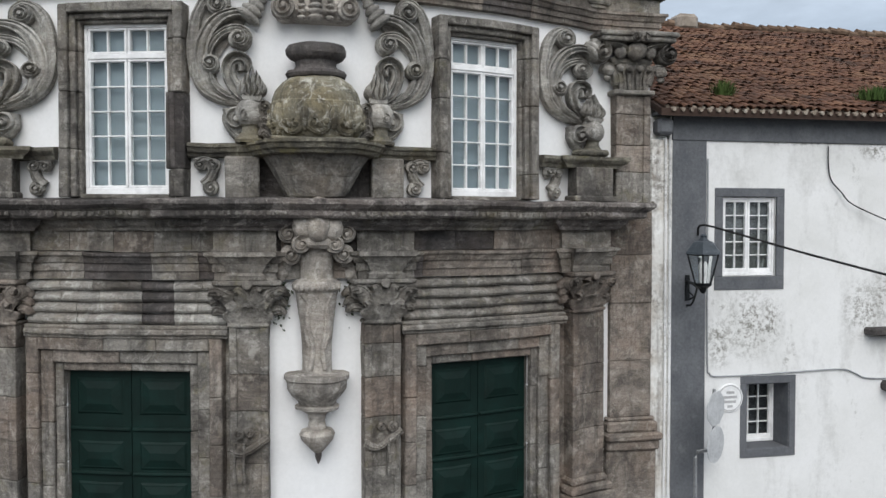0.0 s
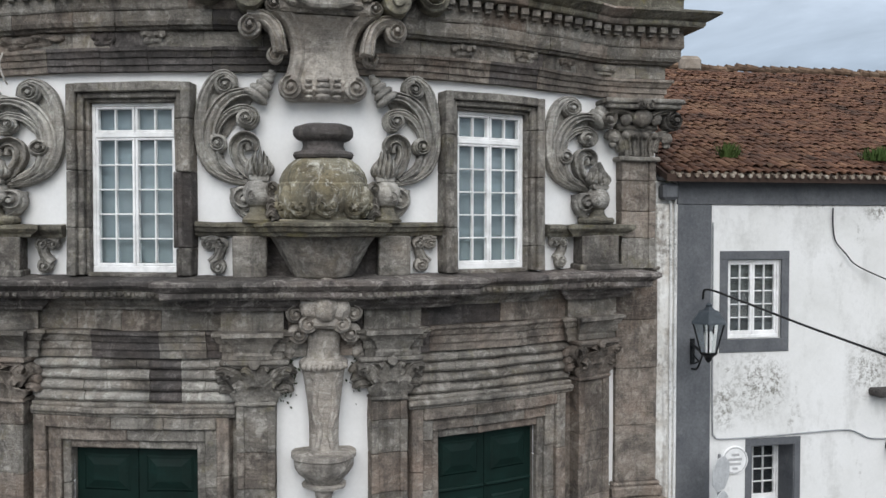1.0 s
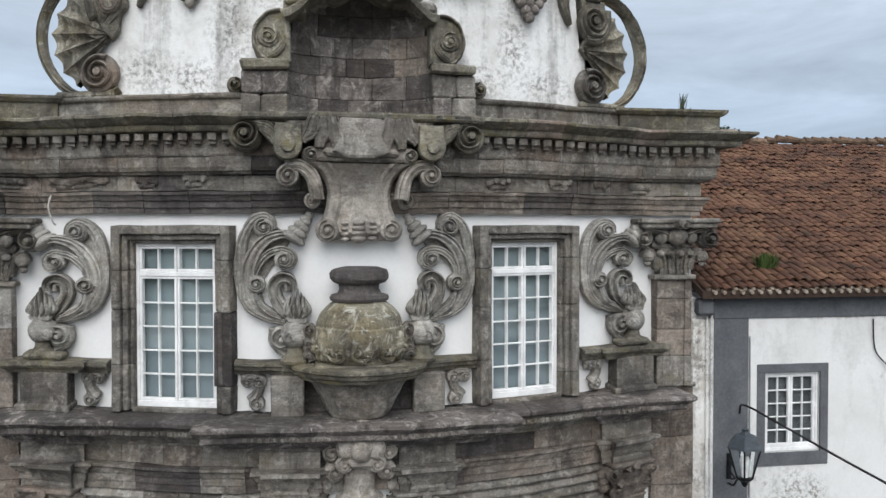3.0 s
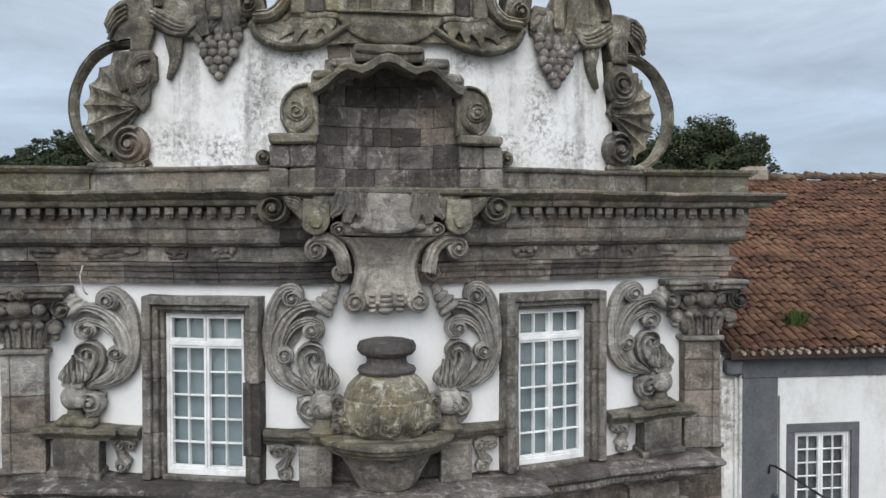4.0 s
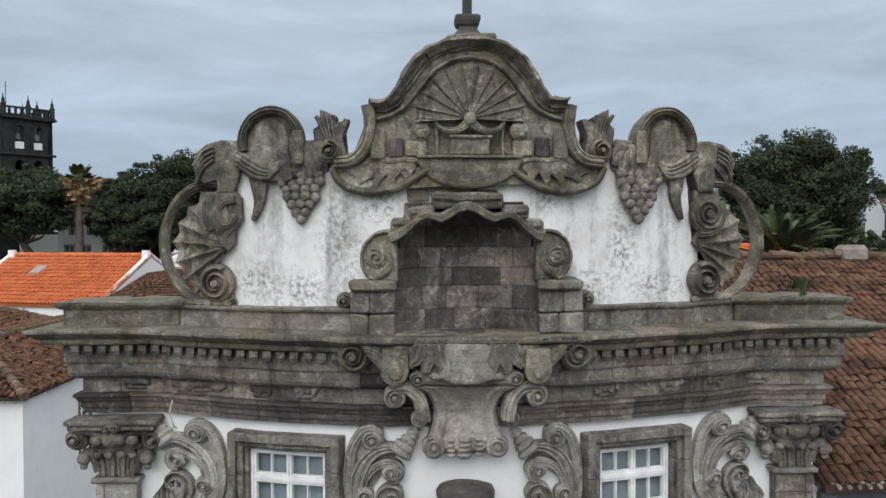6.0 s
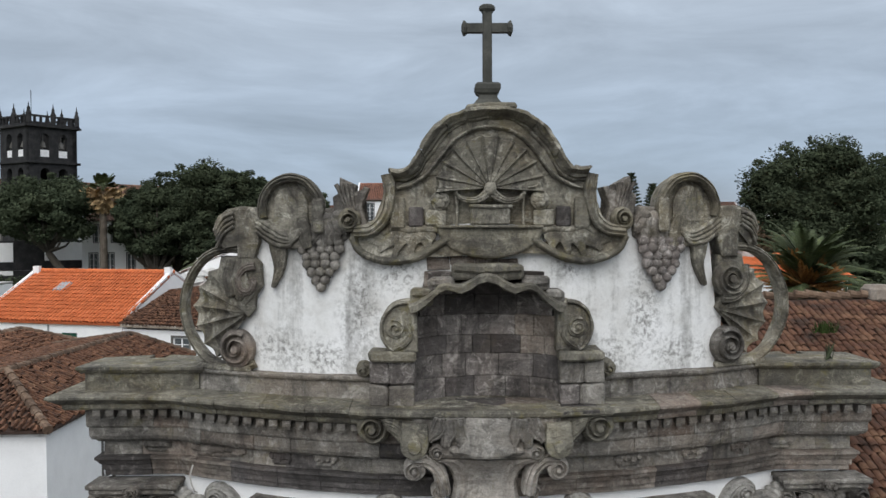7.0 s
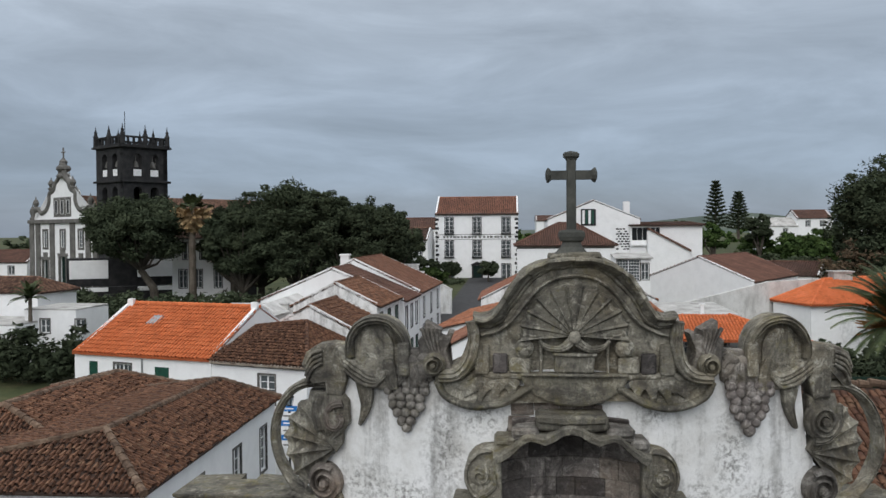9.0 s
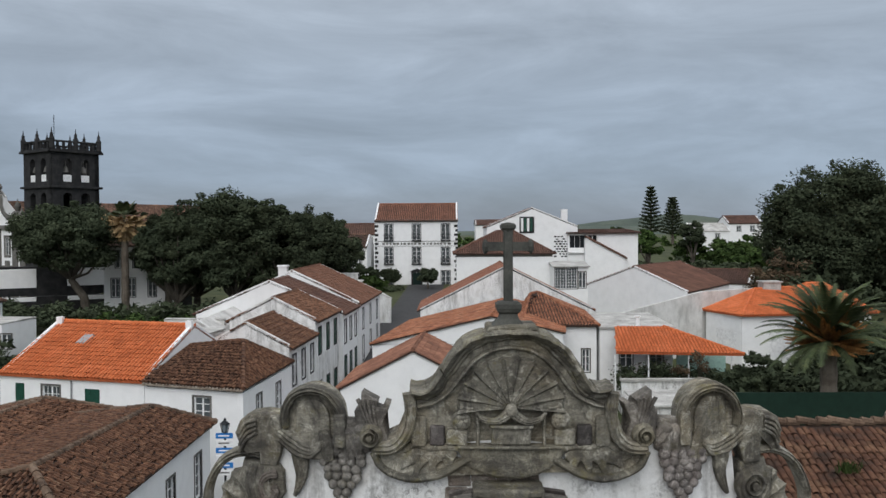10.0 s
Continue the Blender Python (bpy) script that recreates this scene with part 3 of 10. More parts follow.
def cell_wall(name, fmap, u0, u1, z0, z1, holes, material, thick=0.4, step=99.0, top=None):
    """A wall with real openings: holes are (u0, u1, z0, z1)."""
    us = {u0, u1} | {h[i] for h in holes for i in (0, 1)}
    n = int((u1 - u0) / step)
    us |= {u0 + (u1 - u0) * i / (n + 1) for i in range(1, n + 1)}
    us = sorted(u for u in us if u0 <= u <= u1)
    zs = sorted(z for z in ({z0, z1} | {h[i] for h in holes for i in (2, 3)}) if z0 <= z <= z1)

    def solid(i, j):
        if not (0 <= i < len(us) - 1 and 0 <= j < len(zs) - 1):
            return False
        u, z = (us[i] + us[i + 1]) / 2, (zs[j] + zs[j + 1]) / 2
        return not any(h[0] < u < h[1] and h[2] < z < h[3] for h in holes)

    verts, faces, index = [], [], {}

    def v(u, z, d):
        k = (round(u, 5), round(z, 5), d)
        if k not in index:
            index[k] = len(verts)
            verts.append(fmap(u, z, d))
        return index[k]

    for i in range(len(us) - 1):
        for j in range(len(zs) - 1):
            if not solid(i, j):
                continue
            a, b, c, e = us[i], us[i + 1], zs[j], zs[j + 1]
            faces.append((v(a, c, 0), v(b, c, 0), v(b, e, 0), v(a, e, 0)))
            faces.append((v(a, c, -thick), v(a, e, -thick), v(b, e, -thick), v(b, c, -thick)))
            for (p, q), ok in (((a, c), (b, c)), solid(i, j - 1)), (((b, e), (a, e)), solid(i, j + 1)), (((a, e), (a, c)), solid(i - 1, j)), (((b, c), (b, e)), solid(i + 1, j)):
                if not ok:
                    faces.append((v(*p, 0), v(*p, -thick), v(*q, -thick), v(*q, 0)))
    return mesh_of(name, verts, faces, material)

# ---------------------------------------------------------------- ground


def ground_z(y):
    """The town climbs gently away from the church."""
    if y < 22:
        return 0.0
    if y < 130:
        return (y - 22) * 0.068
    return min(7.34 + (y - 130) * 0.03, 13.0)


# Unseen paving, made pale to throw light up onto the church front.
BOUNCE_PAVING = surface("pale light-bouncing paving", (0.42, 0.40, 0.37), (0.34, 0.325, 0.30), (0.48, 0.46, 0.43), 0.8, 12, 0.9, bump=0.2, grain=0.12)


def build_ground():
    xs = [-3000, -900, -300, -150, -80, -40, 0, 40, 80, 150, 300, 900, 3000]
    ys = [-400, -60, 0, 22, 40, 60, 80, 100, 120, 130, 160, 200, 260, 320, 500, 900, 1600, 3000]
    bm = bmesh.new()
    add_grid(bm, [[(x, y, ground_z(y) - (max(0, y - 320) * 0.004)) for x in xs] for y in ys])
    ob = part("ground", bm, EARTH, None)
    tagged(ob, "gently rising ground of grass and paving under the town", "ground", kind="structure")
    bm = bmesh.new()
    rows = []
    for y in (-40, 0, 14, 22, 30, 40, 55, 70, 90, 110, 125):
        c = -9.2 if y < 30 else -9.2 + (y - 30) * 0.045
        rows.append([(c - (3.2 if y < 75 else 2.6) if y > 8 else -40, y, ground_z(y) + 0.03), (c + 3.0 if y > 8 else 40, y, ground_z(y) + 0.03)])
    add_grid(bm, rows)
    tagged(part("road", bm, ASPHALT, None), "dark asphalt street climbing between the houses", "road", kind="structure")
    bm = bmesh.new()
    add_grid(bm, [[(x, y, 0.02) for x in (-60, -20, 0, 20, 60)] for y in (-60, -30, -12, -4, 0.2)])
    tagged(part("pavement", bm, BOUNCE_PAVING, None), "unseen pale paving added before the church to bounce light", "pavement", kind="structure")
    # far hills
    for nm, x0, x1, y, h, ph in (("hill", 120, 900, 1500, 46, 0.3), ("hill", -200, 700, 1100, 26, 1.7)):
        bm = bmesh.new()
        rows = []
        for j, k in enumerate((0, 0.35, 0.7, 0.92, 1.0, 0.8)):
            row = []
            for i in range(41):
                s = i / 40
                e = math.sin(math.pi * s) ** 1.2 * (1 + 0.25 * math.sin(7 * s + ph) + 0.1 * math.sin(17 * s))
                row.append((x0 + (x1 - x0) * s, y + j * 60, 3 + (h - 3) * e * k))
            rows.append(row)
        add_grid(bm, rows)
        tagged(part(nm, bm, HILL, None, smooth=True), "low green hill on the horizon", "hill", kind="structure")


build_ground()

# ---------------------------------------------------------------- the church front
church = thing("church", "baroque church with a bowed front of limewash and carved basalt", "church")


def build_church_walls():
    holes = [(-3.43, -1.69, 0, 3.46), (1.66, 3.32, 0, 3.45), (-3.12, -1.95, 5.90, 8.24), (1.95, 3.10, 5.90, 8.24)]
    part("wall", cell_wall("wall", F, -5.65, 5.65, 0, 10.0, holes, PLASTER, thick=0.55, step=0.15), PLASTER, church, "clean white limewashed wall")
    bm = bmesh.new()
    for x0, x1, y0, y1 in ((-5.65, -5.15, 2.08, 14), (5.15, 5.65, 2.08, 14), (-5.15, 5.15, 13.5, 14)):
        box(bm, x0, x1, y0, y1, 0, 7.0)
        part("side_wall", bm, PLASTER_OLD, church, "white outer wall of the nave")
        bm = bmesh.new()
    box(bm, -5.1, 5.1, 2.1, 13.4, 0.0, 0.05)
    part("nave_floor", bm, CONCRETE, church)


build_church_walls()

COR1 = [(-0.05, 5.40), (0.22, 5.40), (0.24, 5.44), (0.29, 5.47), (0.33, 5.52), (0.33, 5.55), (0.52, 5.57), (0.55, 5.60), (0.55, 5.67), (0.60, 5.70), (0.66, 5.75), (0.66, 5.795), (0.63, 5.81), (-0.05, 5.86)]
ARC1 = [(-0.05, 4.73), (0.16, 4.73), (0.16, 4.84), (0.19, 4.845), (0.19, 4.95), (0.22, 4.96), (0.25, 5.03), (0.29, 5.06), (0.29, 5.10), (0.17, 5.115), (0.17, 5.40), (-0.05, 5.40)]
COR2 = [(-0.05, 9.44), (0.34, 9.44), (0.36, 9.47), (0.36, 9.74), (0.58, 9.76), (0.60, 9.79), (0.60, 9.84), (0.66, 9.86), (0.74, 9.91), (0.79, 9.94), (0.79, 9.975), (0.75, 9.99), (-0.05, 10.02)]
ARC2 = [(-0.05, 8.66), (0.13, 8.66), (0.13, 8.74), (0.16, 8.745), (0.16, 8.83), (0.19, 8.84), (0.22, 8.90), (0.25, 8.92), (0.25, 8.96), (0.14, 8.975), (0.14, 9.19), (0.22, 9.20), (0.25, 9.23), (0.30, 9.245), (0.33, 9.30), (0.33, 9.44), (-0.05, 9.44)]


def course(parent, name, profile, u0, u1, mat, rng, ends=(False, False), low=0.5, high=0.95):
    """A moulded course laid in single stones with open joints."""
    cuts = [u0]
    while cuts[-1] < u1 - 0.01:
        n = cuts[-1] + rng.uniform(low, high)
        cuts.append(u1 if u1 - n < low * 0.8 else n)
    for i, (a, b) in enumerate(zip(cuts[:-1], cuts[1:])):
        j, k = rng.uniform(-0.010, 0.010), rng.uniform(-0.004, 0.004)
        bm = bmesh.new()
        sweep(bm, [(d + (j if d > 0.05 else 0), z + k) for d, z in profile], front_line(a + (0 if i == 0 else 0.003), b - (0 if i == len(cuts) - 2 else 0.003), 0.2, (ends[0] and i == 0, ends[1] and i == len(cuts) - 2)))
        r = rng.random()
        part(name, bm, mat if r < 0.62 else (STONE_WARM if r < 0.8 else (STONE_DARK if r < 0.93 else STONE)), parent)


def build_entablatures():
    rng = random.Random(17)
    lower = thing("lower_entablature", "", "")
    lower.parent = church
    tagged(lower, "weathered basalt cornice, frieze and architrave over the doors")
    course(lower, "architrave_block", ARC1[:9] + [(-0.05, 5.115)], -4.74, 0.0, STONE, rng)
    course(lower, "architrave_block", ARC1[:9] + [(-0.05, 5.115)], 0.0, 4.74, STONE_WARM, rng)
    course(lower, "frieze_block", [(-0.05, 5.115), (0.17, 5.115), (0.17, 5.40), (-0.05, 5.40)], -4.74, 0.0, STONE, rng, low=0.4, high=0.8)
    course(lower, "frieze_block", [(-0.05, 5.115), (0.17, 5.115), (0.17, 5.40), (-0.05, 5.40)], 0.0, 4.74, STONE_WARM, rng, low=0.4, high=0.8)
    course(lower, "cornice_block", COR1[:10] + [(-0.05, 5.70)], -4.74, -0.36, STONE, rng, low=0.35, high=0.7)
    course(lower, "cornice_block", COR1[:10] + [(-0.05, 5.70)], 0.36, 4.74, STONE, rng)
    course(lower, "drip_block", [(-0.05, 5.70)] + COR1[9:], -4.74, -0.36, STONE_DARK, rng)
    course(lower, "drip_block", [(-0.05, 5.70)] + COR1[9:], 0.36, 4.74, STONE_DARK, rng)
    for s in (-1, 1):
        bm = bmesh.new()
        u = 0.42
        while u < 4.7:
            e = 0.24 if u < 1.58 else (0.28 if u > 4.0 else 0)
            slab(bm, s * u, s * (u + 0.055), 5.605, 5.66, 0.5 + e, 0.585 + e, F, 0.012)
            u += 0.1
        tagged(part("bead_moulding", bm, STONE, lower), kind="stuff")
    for s in (-1, 1):
        for a, b, e, g in ((0.38, 1.58, 0.24, (0.72, 1.20)), (4.00, 4.68, 0.28, (4.04, 4.64))):
            u0, u1 = sorted((s * a, s * b))
            bm = bmesh.new()
            sweep(bm, [(d, z + 0.004) for d, z in COR1], block_line(u0, u1, e, 0.6))
            part("cornice_break", bm, NICHE_STONE, lower)
            u0, u1 = sorted((s * g[0], s * g[1]))
            bm = bmesh.new()
            sweep(bm, [(d, z + 0.003) for d, z in ARC1], block_line(u0, u1, e - 0.08, 0.3))
            part("frieze_break", bm, STONE, lower)
            # tapering corbel that carries the break
            bm = bmesh.new()
            k = 0.16 if a < 1 else 0.04
            rows = []
            for z, w, d in ((4.74, 0.02, 0.42), (4.80, 0.02, 0.44), (4.83, -0.02, 0.42), (4.95, 0.04, 0.48), (5.03, 0.12, 0.56), (5.05, 0.16, 0.60), (5.11, 0.16, 0.60)):
                rows.append([F(u0 - w * k / 0.16, z, 0.0), F(u0 - w * k / 0.16, z, d), F(u1 + w * k / 0.16, z, d), F(u1 + w * k / 0.16, z, 0.0)])
            add_grid(bm, rows, close=True, cap=True)
            part("corbel", bm, STONE, lower)
    upper = thing("upper_entablature", "", "")
    upper.parent = church
    tagged(upper, "deep dentilled basalt cornice with lichen along its top")
    course(upper, "architrave_block", ARC2[:9] + [(-0.05, 8.975)], -5.62, -0.2, STONE_DARK, rng, (True, False))
    course(upper, "architrave_block", ARC2[:9] + [(-0.05, 8.975)], -0.2, 5.62, STONE_WARM, rng, (False, True))
    course(upper, "frieze_block", [(-0.05, 8.975), (0.14, 8.975), (0.14, 9.19), (-0.05, 9.19)], -5.62, 5.62, STONE, rng, (True, True), 0.4, 0.8)
    course(upper, "bed_block", [(-0.05, 9.19)] + ARC2[11:16] + [(-0.05, 9.44)], -5.62, 5.62, STONE, rng, (True, True))
    course(upper, "bed_block", [(-0.05, 9.44), (0.34, 9.44), (0.36, 9.47), (0.36, 9.74), (-0.05, 9.74)], -5.62, 5.62, STONE, rng, (True, True))
    course(upper, "cornice_block", [(-0.05, 9.74)] + COR2[3:], -5.62, 5.62, STONE_LICHEN, rng, (True, True))
    for k, (u, w, mat) in enumerate(((-4.96, 0.46, STONE), (-3.95, 0.95, STONE_WARM), (-2.94, 0.34, STONE_DARK), (-2.25, 0.36, STONE), (2.07, 0.44, STONE), (3.12, 0.42, STONE), (3.91, 0.34, STONE_WARM), (4.66, 0.40, STONE))):
        bm = bmesh.new()
        slab(bm, u - w / 2, u + w / 2, 9.08, 9.185, 0.10, 0.19, F, 0.03)
        slab(bm, u - w * 0.38, u + w * 0.30, 9.00, 9.09, 0.10, 0.17, F, 0.03)
        for q in range(4):
            ball(bm, F(u + w * (q - 1.5) * 0.24, 9.12 + 0.03 * math.sin(3 * q + k), 0.18), 0.05, (w * 2.0, 0.8, 0.9), 0.4, 8, 6)
        part("frieze_carving", bm, mat, upper, "broken remains of carved scrollwork", wear=2.5)
    # dentils: one shared piece, lipped
    bm = bmesh.new()
    box(bm, -0.058, 0.058, -0.53, -0.33, 9.65, 9.742)
    box(bm, -0.042, 0.042, -0.47, -0.33, 9.60, 9.65)
    me = bpy.data.meshes.new("dentil")
    bmesh.ops.recalc_face_normals(bm, faces=bm.faces)
    bm.to_mesh(me)
    bm.free()
    me.materials.append(STONE)
    for i in range(-29, 30):
        u = i * 0.198
        if abs(u) < 1.75:
            continue
        ob = part("dentil", me, STONE, upper)
        ob.location = (u, wall_y(u), 0)
    return lower, upper


lower_entablature, upper_entablature = build_entablatures()


def build_parapet():
    para = thing("parapet", "", "")
    para.parent = church
    tagged(para, "low stone parapet with end blocks, mossy on top")
    prof = [(-0.35, 10.0), (0.10, 10.0), (0.10, 10.25), (0.16, 10.27), (0.18, 10.30), (0.18, 10.33), (-0.35, 10.35)]
    for s in (-1, 1):
        bm = bmesh.new()
        u0, u1 = sorted((s * 1.60, s * 4.4))
        sweep(bm, prof, front_line(u0, u1, 0.2))
        part("coping", bm, STONE, para)
        bm = bmesh.new()
        u0, u1 = sorted((s * 4.38, s * 5.85))
        prof2 = [(-0.6, 10.0), (0.12, 10.0), (0.12, 10.25), (0.17, 10.27), (0.22, 10.32), (0.22, 10.36), (-0.6, 10.385)]
        sweep(bm, prof2, [(u0, 1.3 + 0.9, -1, 0), (u0, 1.3, -1, -1), (u1, 1.3, 1, -1), (u1, 1.3 + 0.9, 1, 0)])
        part("end_block", bm, STONE_LICHEN, para)


build_parapet()

# ---------------------------------------------------------------- roofs and houses


def roof_face(verts, faces, poly, pitch=0.23, course=0.36, rise=0.085, seg=4, rng=None, lift=0.025, uneven=1.0):
    """Barrel tiles over one flat roof face; poly is its outline, the first two points along the eave."""
    poly = [Vector(p) for p in poly]
    o, ex = poly[0], (poly[1] - poly[0]).normalized()
    rest = sum(poly[2:], Vector()) / (len(poly) - 2)
    nrm = ex.cross(rest - o).normalized()
    if nrm.z < 0:
        nrm = -nrm
    ey = nrm.cross(ex)
    if ey.z < 0:
        ey = -ey
    rises = [(p - o).dot(nrm) for p in poly]
    warped = max(abs(v) for v in rises) > 0.004

    def warp(x, y):
        """Height of a slightly warped roof face over its mean plane."""
        best, height = -9.0, 0.0
        for i in range(1, len(flat) - 1):
            (x0, y0), (x1, y1), (x2, y2) = flat[0], flat[i], flat[i + 1]
            d = (y1 - y2) * (x0 - x2) + (x2 - x1) * (y0 - y2)
            if abs(d) < 1e-6:
                continue
            u = ((y1 - y2) * (x - x2) + (x2 - x1) * (y - y2)) / d
            v = ((y2 - y0) * (x - x2) + (x0 - x2) * (y - y2)) / d
            m = min(u, v, 1 - u - v)
            if m > best:
                best, height = m, u * rises[0] + v * rises[i] + (1 - u - v) * rises[i + 1]
        return height

    flat = [((p - o).dot(ex), (p - o).dot(ey)) for p in poly]
    smin, smax = min(p[0] for p in flat), max(p[0] for p in flat)
    s = smin + pitch / 2
    while s < smax:
        cuts = []
        for (x0, y0), (x1, y1) in zip(flat, flat[1:] + flat[:1]):
            if (x0 - s) * (x1 - s) <= 0 and x0 != x1:
                cuts.append(y0 + (y1 - y0) * (s - x0) / (x1 - x0))
        if len(cuts) >= 2:
            lo, hi = min(cuts), max(cuts)
            t = lo
            while t < hi - 0.05:
                t1 = min(t + course * 1.06, hi)
                js, jt = rng.uniform(-0.018, 0.018) * uneven, rng.uniform(-0.03, 0.03) * uneven
                jl = rng.uniform(0, 0.012) * uneven
                yaw = rng.uniform(-0.02, 0.02) * (uneven - 1)
                base = len(verts)
                if warped:
                    jl += warp(s, (t + t1) / 2)
                for tt, w, h, tw in ((t, 0.41, rise * 1.12 + lift, yaw), (t1, 0.32, rise * 0.9, -yaw)):
                    for k in range(seg + 1):
                        a = math.pi * k / seg
                        verts.append(o + ex * (s + js + tw - math.cos(a) * pitch * w) + ey * (tt + jt) + nrm * (math.sin(a) * h + jl))
                for k in range(seg):
                    faces.append((base + k, base + k + 1, base + seg + 2 + k, base + seg + 1 + k))
                t += course
        s += pitch


# Deck colours are darkened to hold the shade in the channels between tiles.
DECK = surface("tile channel with shade in its colour", (0.05, 0.032, 0.025), scale=1.5, rough=0.95, bump=0.2)
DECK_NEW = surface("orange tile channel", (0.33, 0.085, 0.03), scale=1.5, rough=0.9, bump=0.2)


def tiled_roof(parent, polys, material, name="roof", label="", seed=1, pitch=0.23, course=0.38, rise=0.095, seg=4, caps=(), cap_mat=None, thick=0.12, cap_r=0.12, uneven=1.0):
    """A roof: deck under the tiles, tiles on each face, ridge and hip caps."""
    rng = random.Random(seed)
    bm = bmesh.new()
    for poly in polys:
        up = [bm.verts.new(p) for p in poly]
        dn = [bm.verts.new((p[0], p[1], p[2] - thick)) for p in poly]
        for i in range(1, len(poly) - 1):
            bm.faces.new((up[0], up[i], up[i + 1]))
            bm.faces.new((dn[i + 1], dn[i], dn[0]))
        for i in range(len(poly)):
            j = (i + 1) % len(poly)
            bm.faces.new((up[i], dn[i], dn[j], up[j]))
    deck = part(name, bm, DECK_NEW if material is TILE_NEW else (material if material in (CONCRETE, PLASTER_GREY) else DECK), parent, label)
    verts, faces = [], []
    for poly in polys:
        if material not in (CONCRETE, PLASTER_GREY):
            roof_face(verts, faces, poly, pitch, course, rise, seg, rng, uneven=uneven)
    if faces:
        tagged(part("tiles", mesh_of("tiles", verts, faces, material), material, deck, smooth=False), kind="stuff")
    if caps and faces:
        bm = bmesh.new()
        for a, b in caps:
            a, b = Vector(a), Vector(b)
            n = max(1, int((b - a).length / 0.42))
            for i in range(n):
                p, q = a.lerp(b, i / n), a.lerp(b, (i + 1.08) / n)
                tube(bm, [p + Vector((0, 0, 0.05)), q + Vector((0, 0, 0.03))], [cap_r, cap_r * 0.86], 8)
        part("ridge_tiles", bm, cap_mat or material, deck)
    return deck


def plane_map(p, q):
    """Map for a flat wall that runs from p to q in plan, seen from its right-hand side."""
    p, q = Vector((*p, 0)), Vector((*q, 0))
    ex = (q - p).normalized()
    n = Vector((ex.y, -ex.x, 0))
    return lambda u, z, d: tuple(p + ex * u + n * d + Vector((0, 0, z)))


def window_in(parent, fmap, u0, u1, z0, z1, style="sash", trim=None, panes=(2, 3), depth=0.12, trim_w=0.10, pane_mat=None, frame_mat=None, sill=False, cut=True):
    """A window set into an opening: stone or painted trim, sash bars, panes."""
    w = thing("window", "", "")
    w.parent = parent
    frame_mat, pane_mat = frame_mat or WHITE_PAINT, pane_mat or DARK_GLASS
    if trim:
        bm = bmesh.new()
        t = trim_w
        for a, b, c, e in ((u0 - t, u1 + t, z1, z1 + t), (u0 - t, u1 + t, z0 - t, z0), (u0 - t, u0, z0, z1), (u1, u1 + t, z0, z1)):
            slab(bm, a, b, c, e, -0.05, 0.03, fmap, 0.006, 9)
        part("surround", bm, trim, w)
    if style == "shutter":
        bm = bmesh.new()
        slab(bm, u0, u1, z0, z1, -depth, -0.02, fmap, 0.006, 9)
        for i in range(1, 3):
            u = u0 + (u1 - u0) * i / 3
            slab(bm, u - 0.01, u + 0.01, z0, z1, -0.02, -0.01, fmap, 0.003, 9)
        part("shutter", bm, SHUTTER, w)
        return w
    if style == "blind":
        bm = bmesh.new()
        slab(bm, u0, u1, z0, z1, -0.08, -0.04, fmap, 0.006, 9)
        part("blind", bm, WHITE_PAINT, w, "closed pale roller blind")
        return w
    # no real recess: its shade is a near-black pane
    if style == "void":
        pane_mat = BLIND_DARK
    bm = bmesh.new()
    f, bar = 0.06, 0.025
    for a, b, c, e in ((u0, u1, z1 - f, z1), (u0, u1, z0, z0 + f), (u0, u0 + f, z0 + f, z1 - f), (u1 - f, u1, z0 + f, z1 - f)):
        slab(bm, a, b, c, e, -depth - 0.05, -depth + 0.03, fmap, 0.006, 9)
    for i in range(1, panes[0]):
        u = u0 + (u1 - u0) * i / panes[0]
        k = bar * (1.8 if panes[0] % 2 == 0 and i == panes[0] // 2 else 0.7)
        slab(bm, u - k, u + k, z0 + f, z1 - f, -depth - 0.03, -depth + 0.02, fmap, 0.004, 9)
    for i in range(1, panes[1]):
        z = z0 + (z1 - z0) * i / panes[1]
        slab(bm, u0 + f, u1 - f, z - bar * 0.7, z + bar * 0.7, -depth - 0.03, -depth + 0.018, fmap, 0.004, 9)
    part("sash", bm, frame_mat, w)
    bm = bmesh.new()
    slab(bm, u0 + f, u1 - f, z0 + f, z1 - f, -depth - 0.02, -depth - 0.006, fmap, 0.001, 9)
    part("pane", bm, pane_mat, w)
    if sill:
        bm = bmesh.new()
        slab(bm, u0 - 0.15, u1 + 0.15, z0 - 0.1, z0 - 0.02, -0.05, 0.12, fmap, 0.01, 9)
        part("sill", bm, trim or CONCRETE, w)
    return w


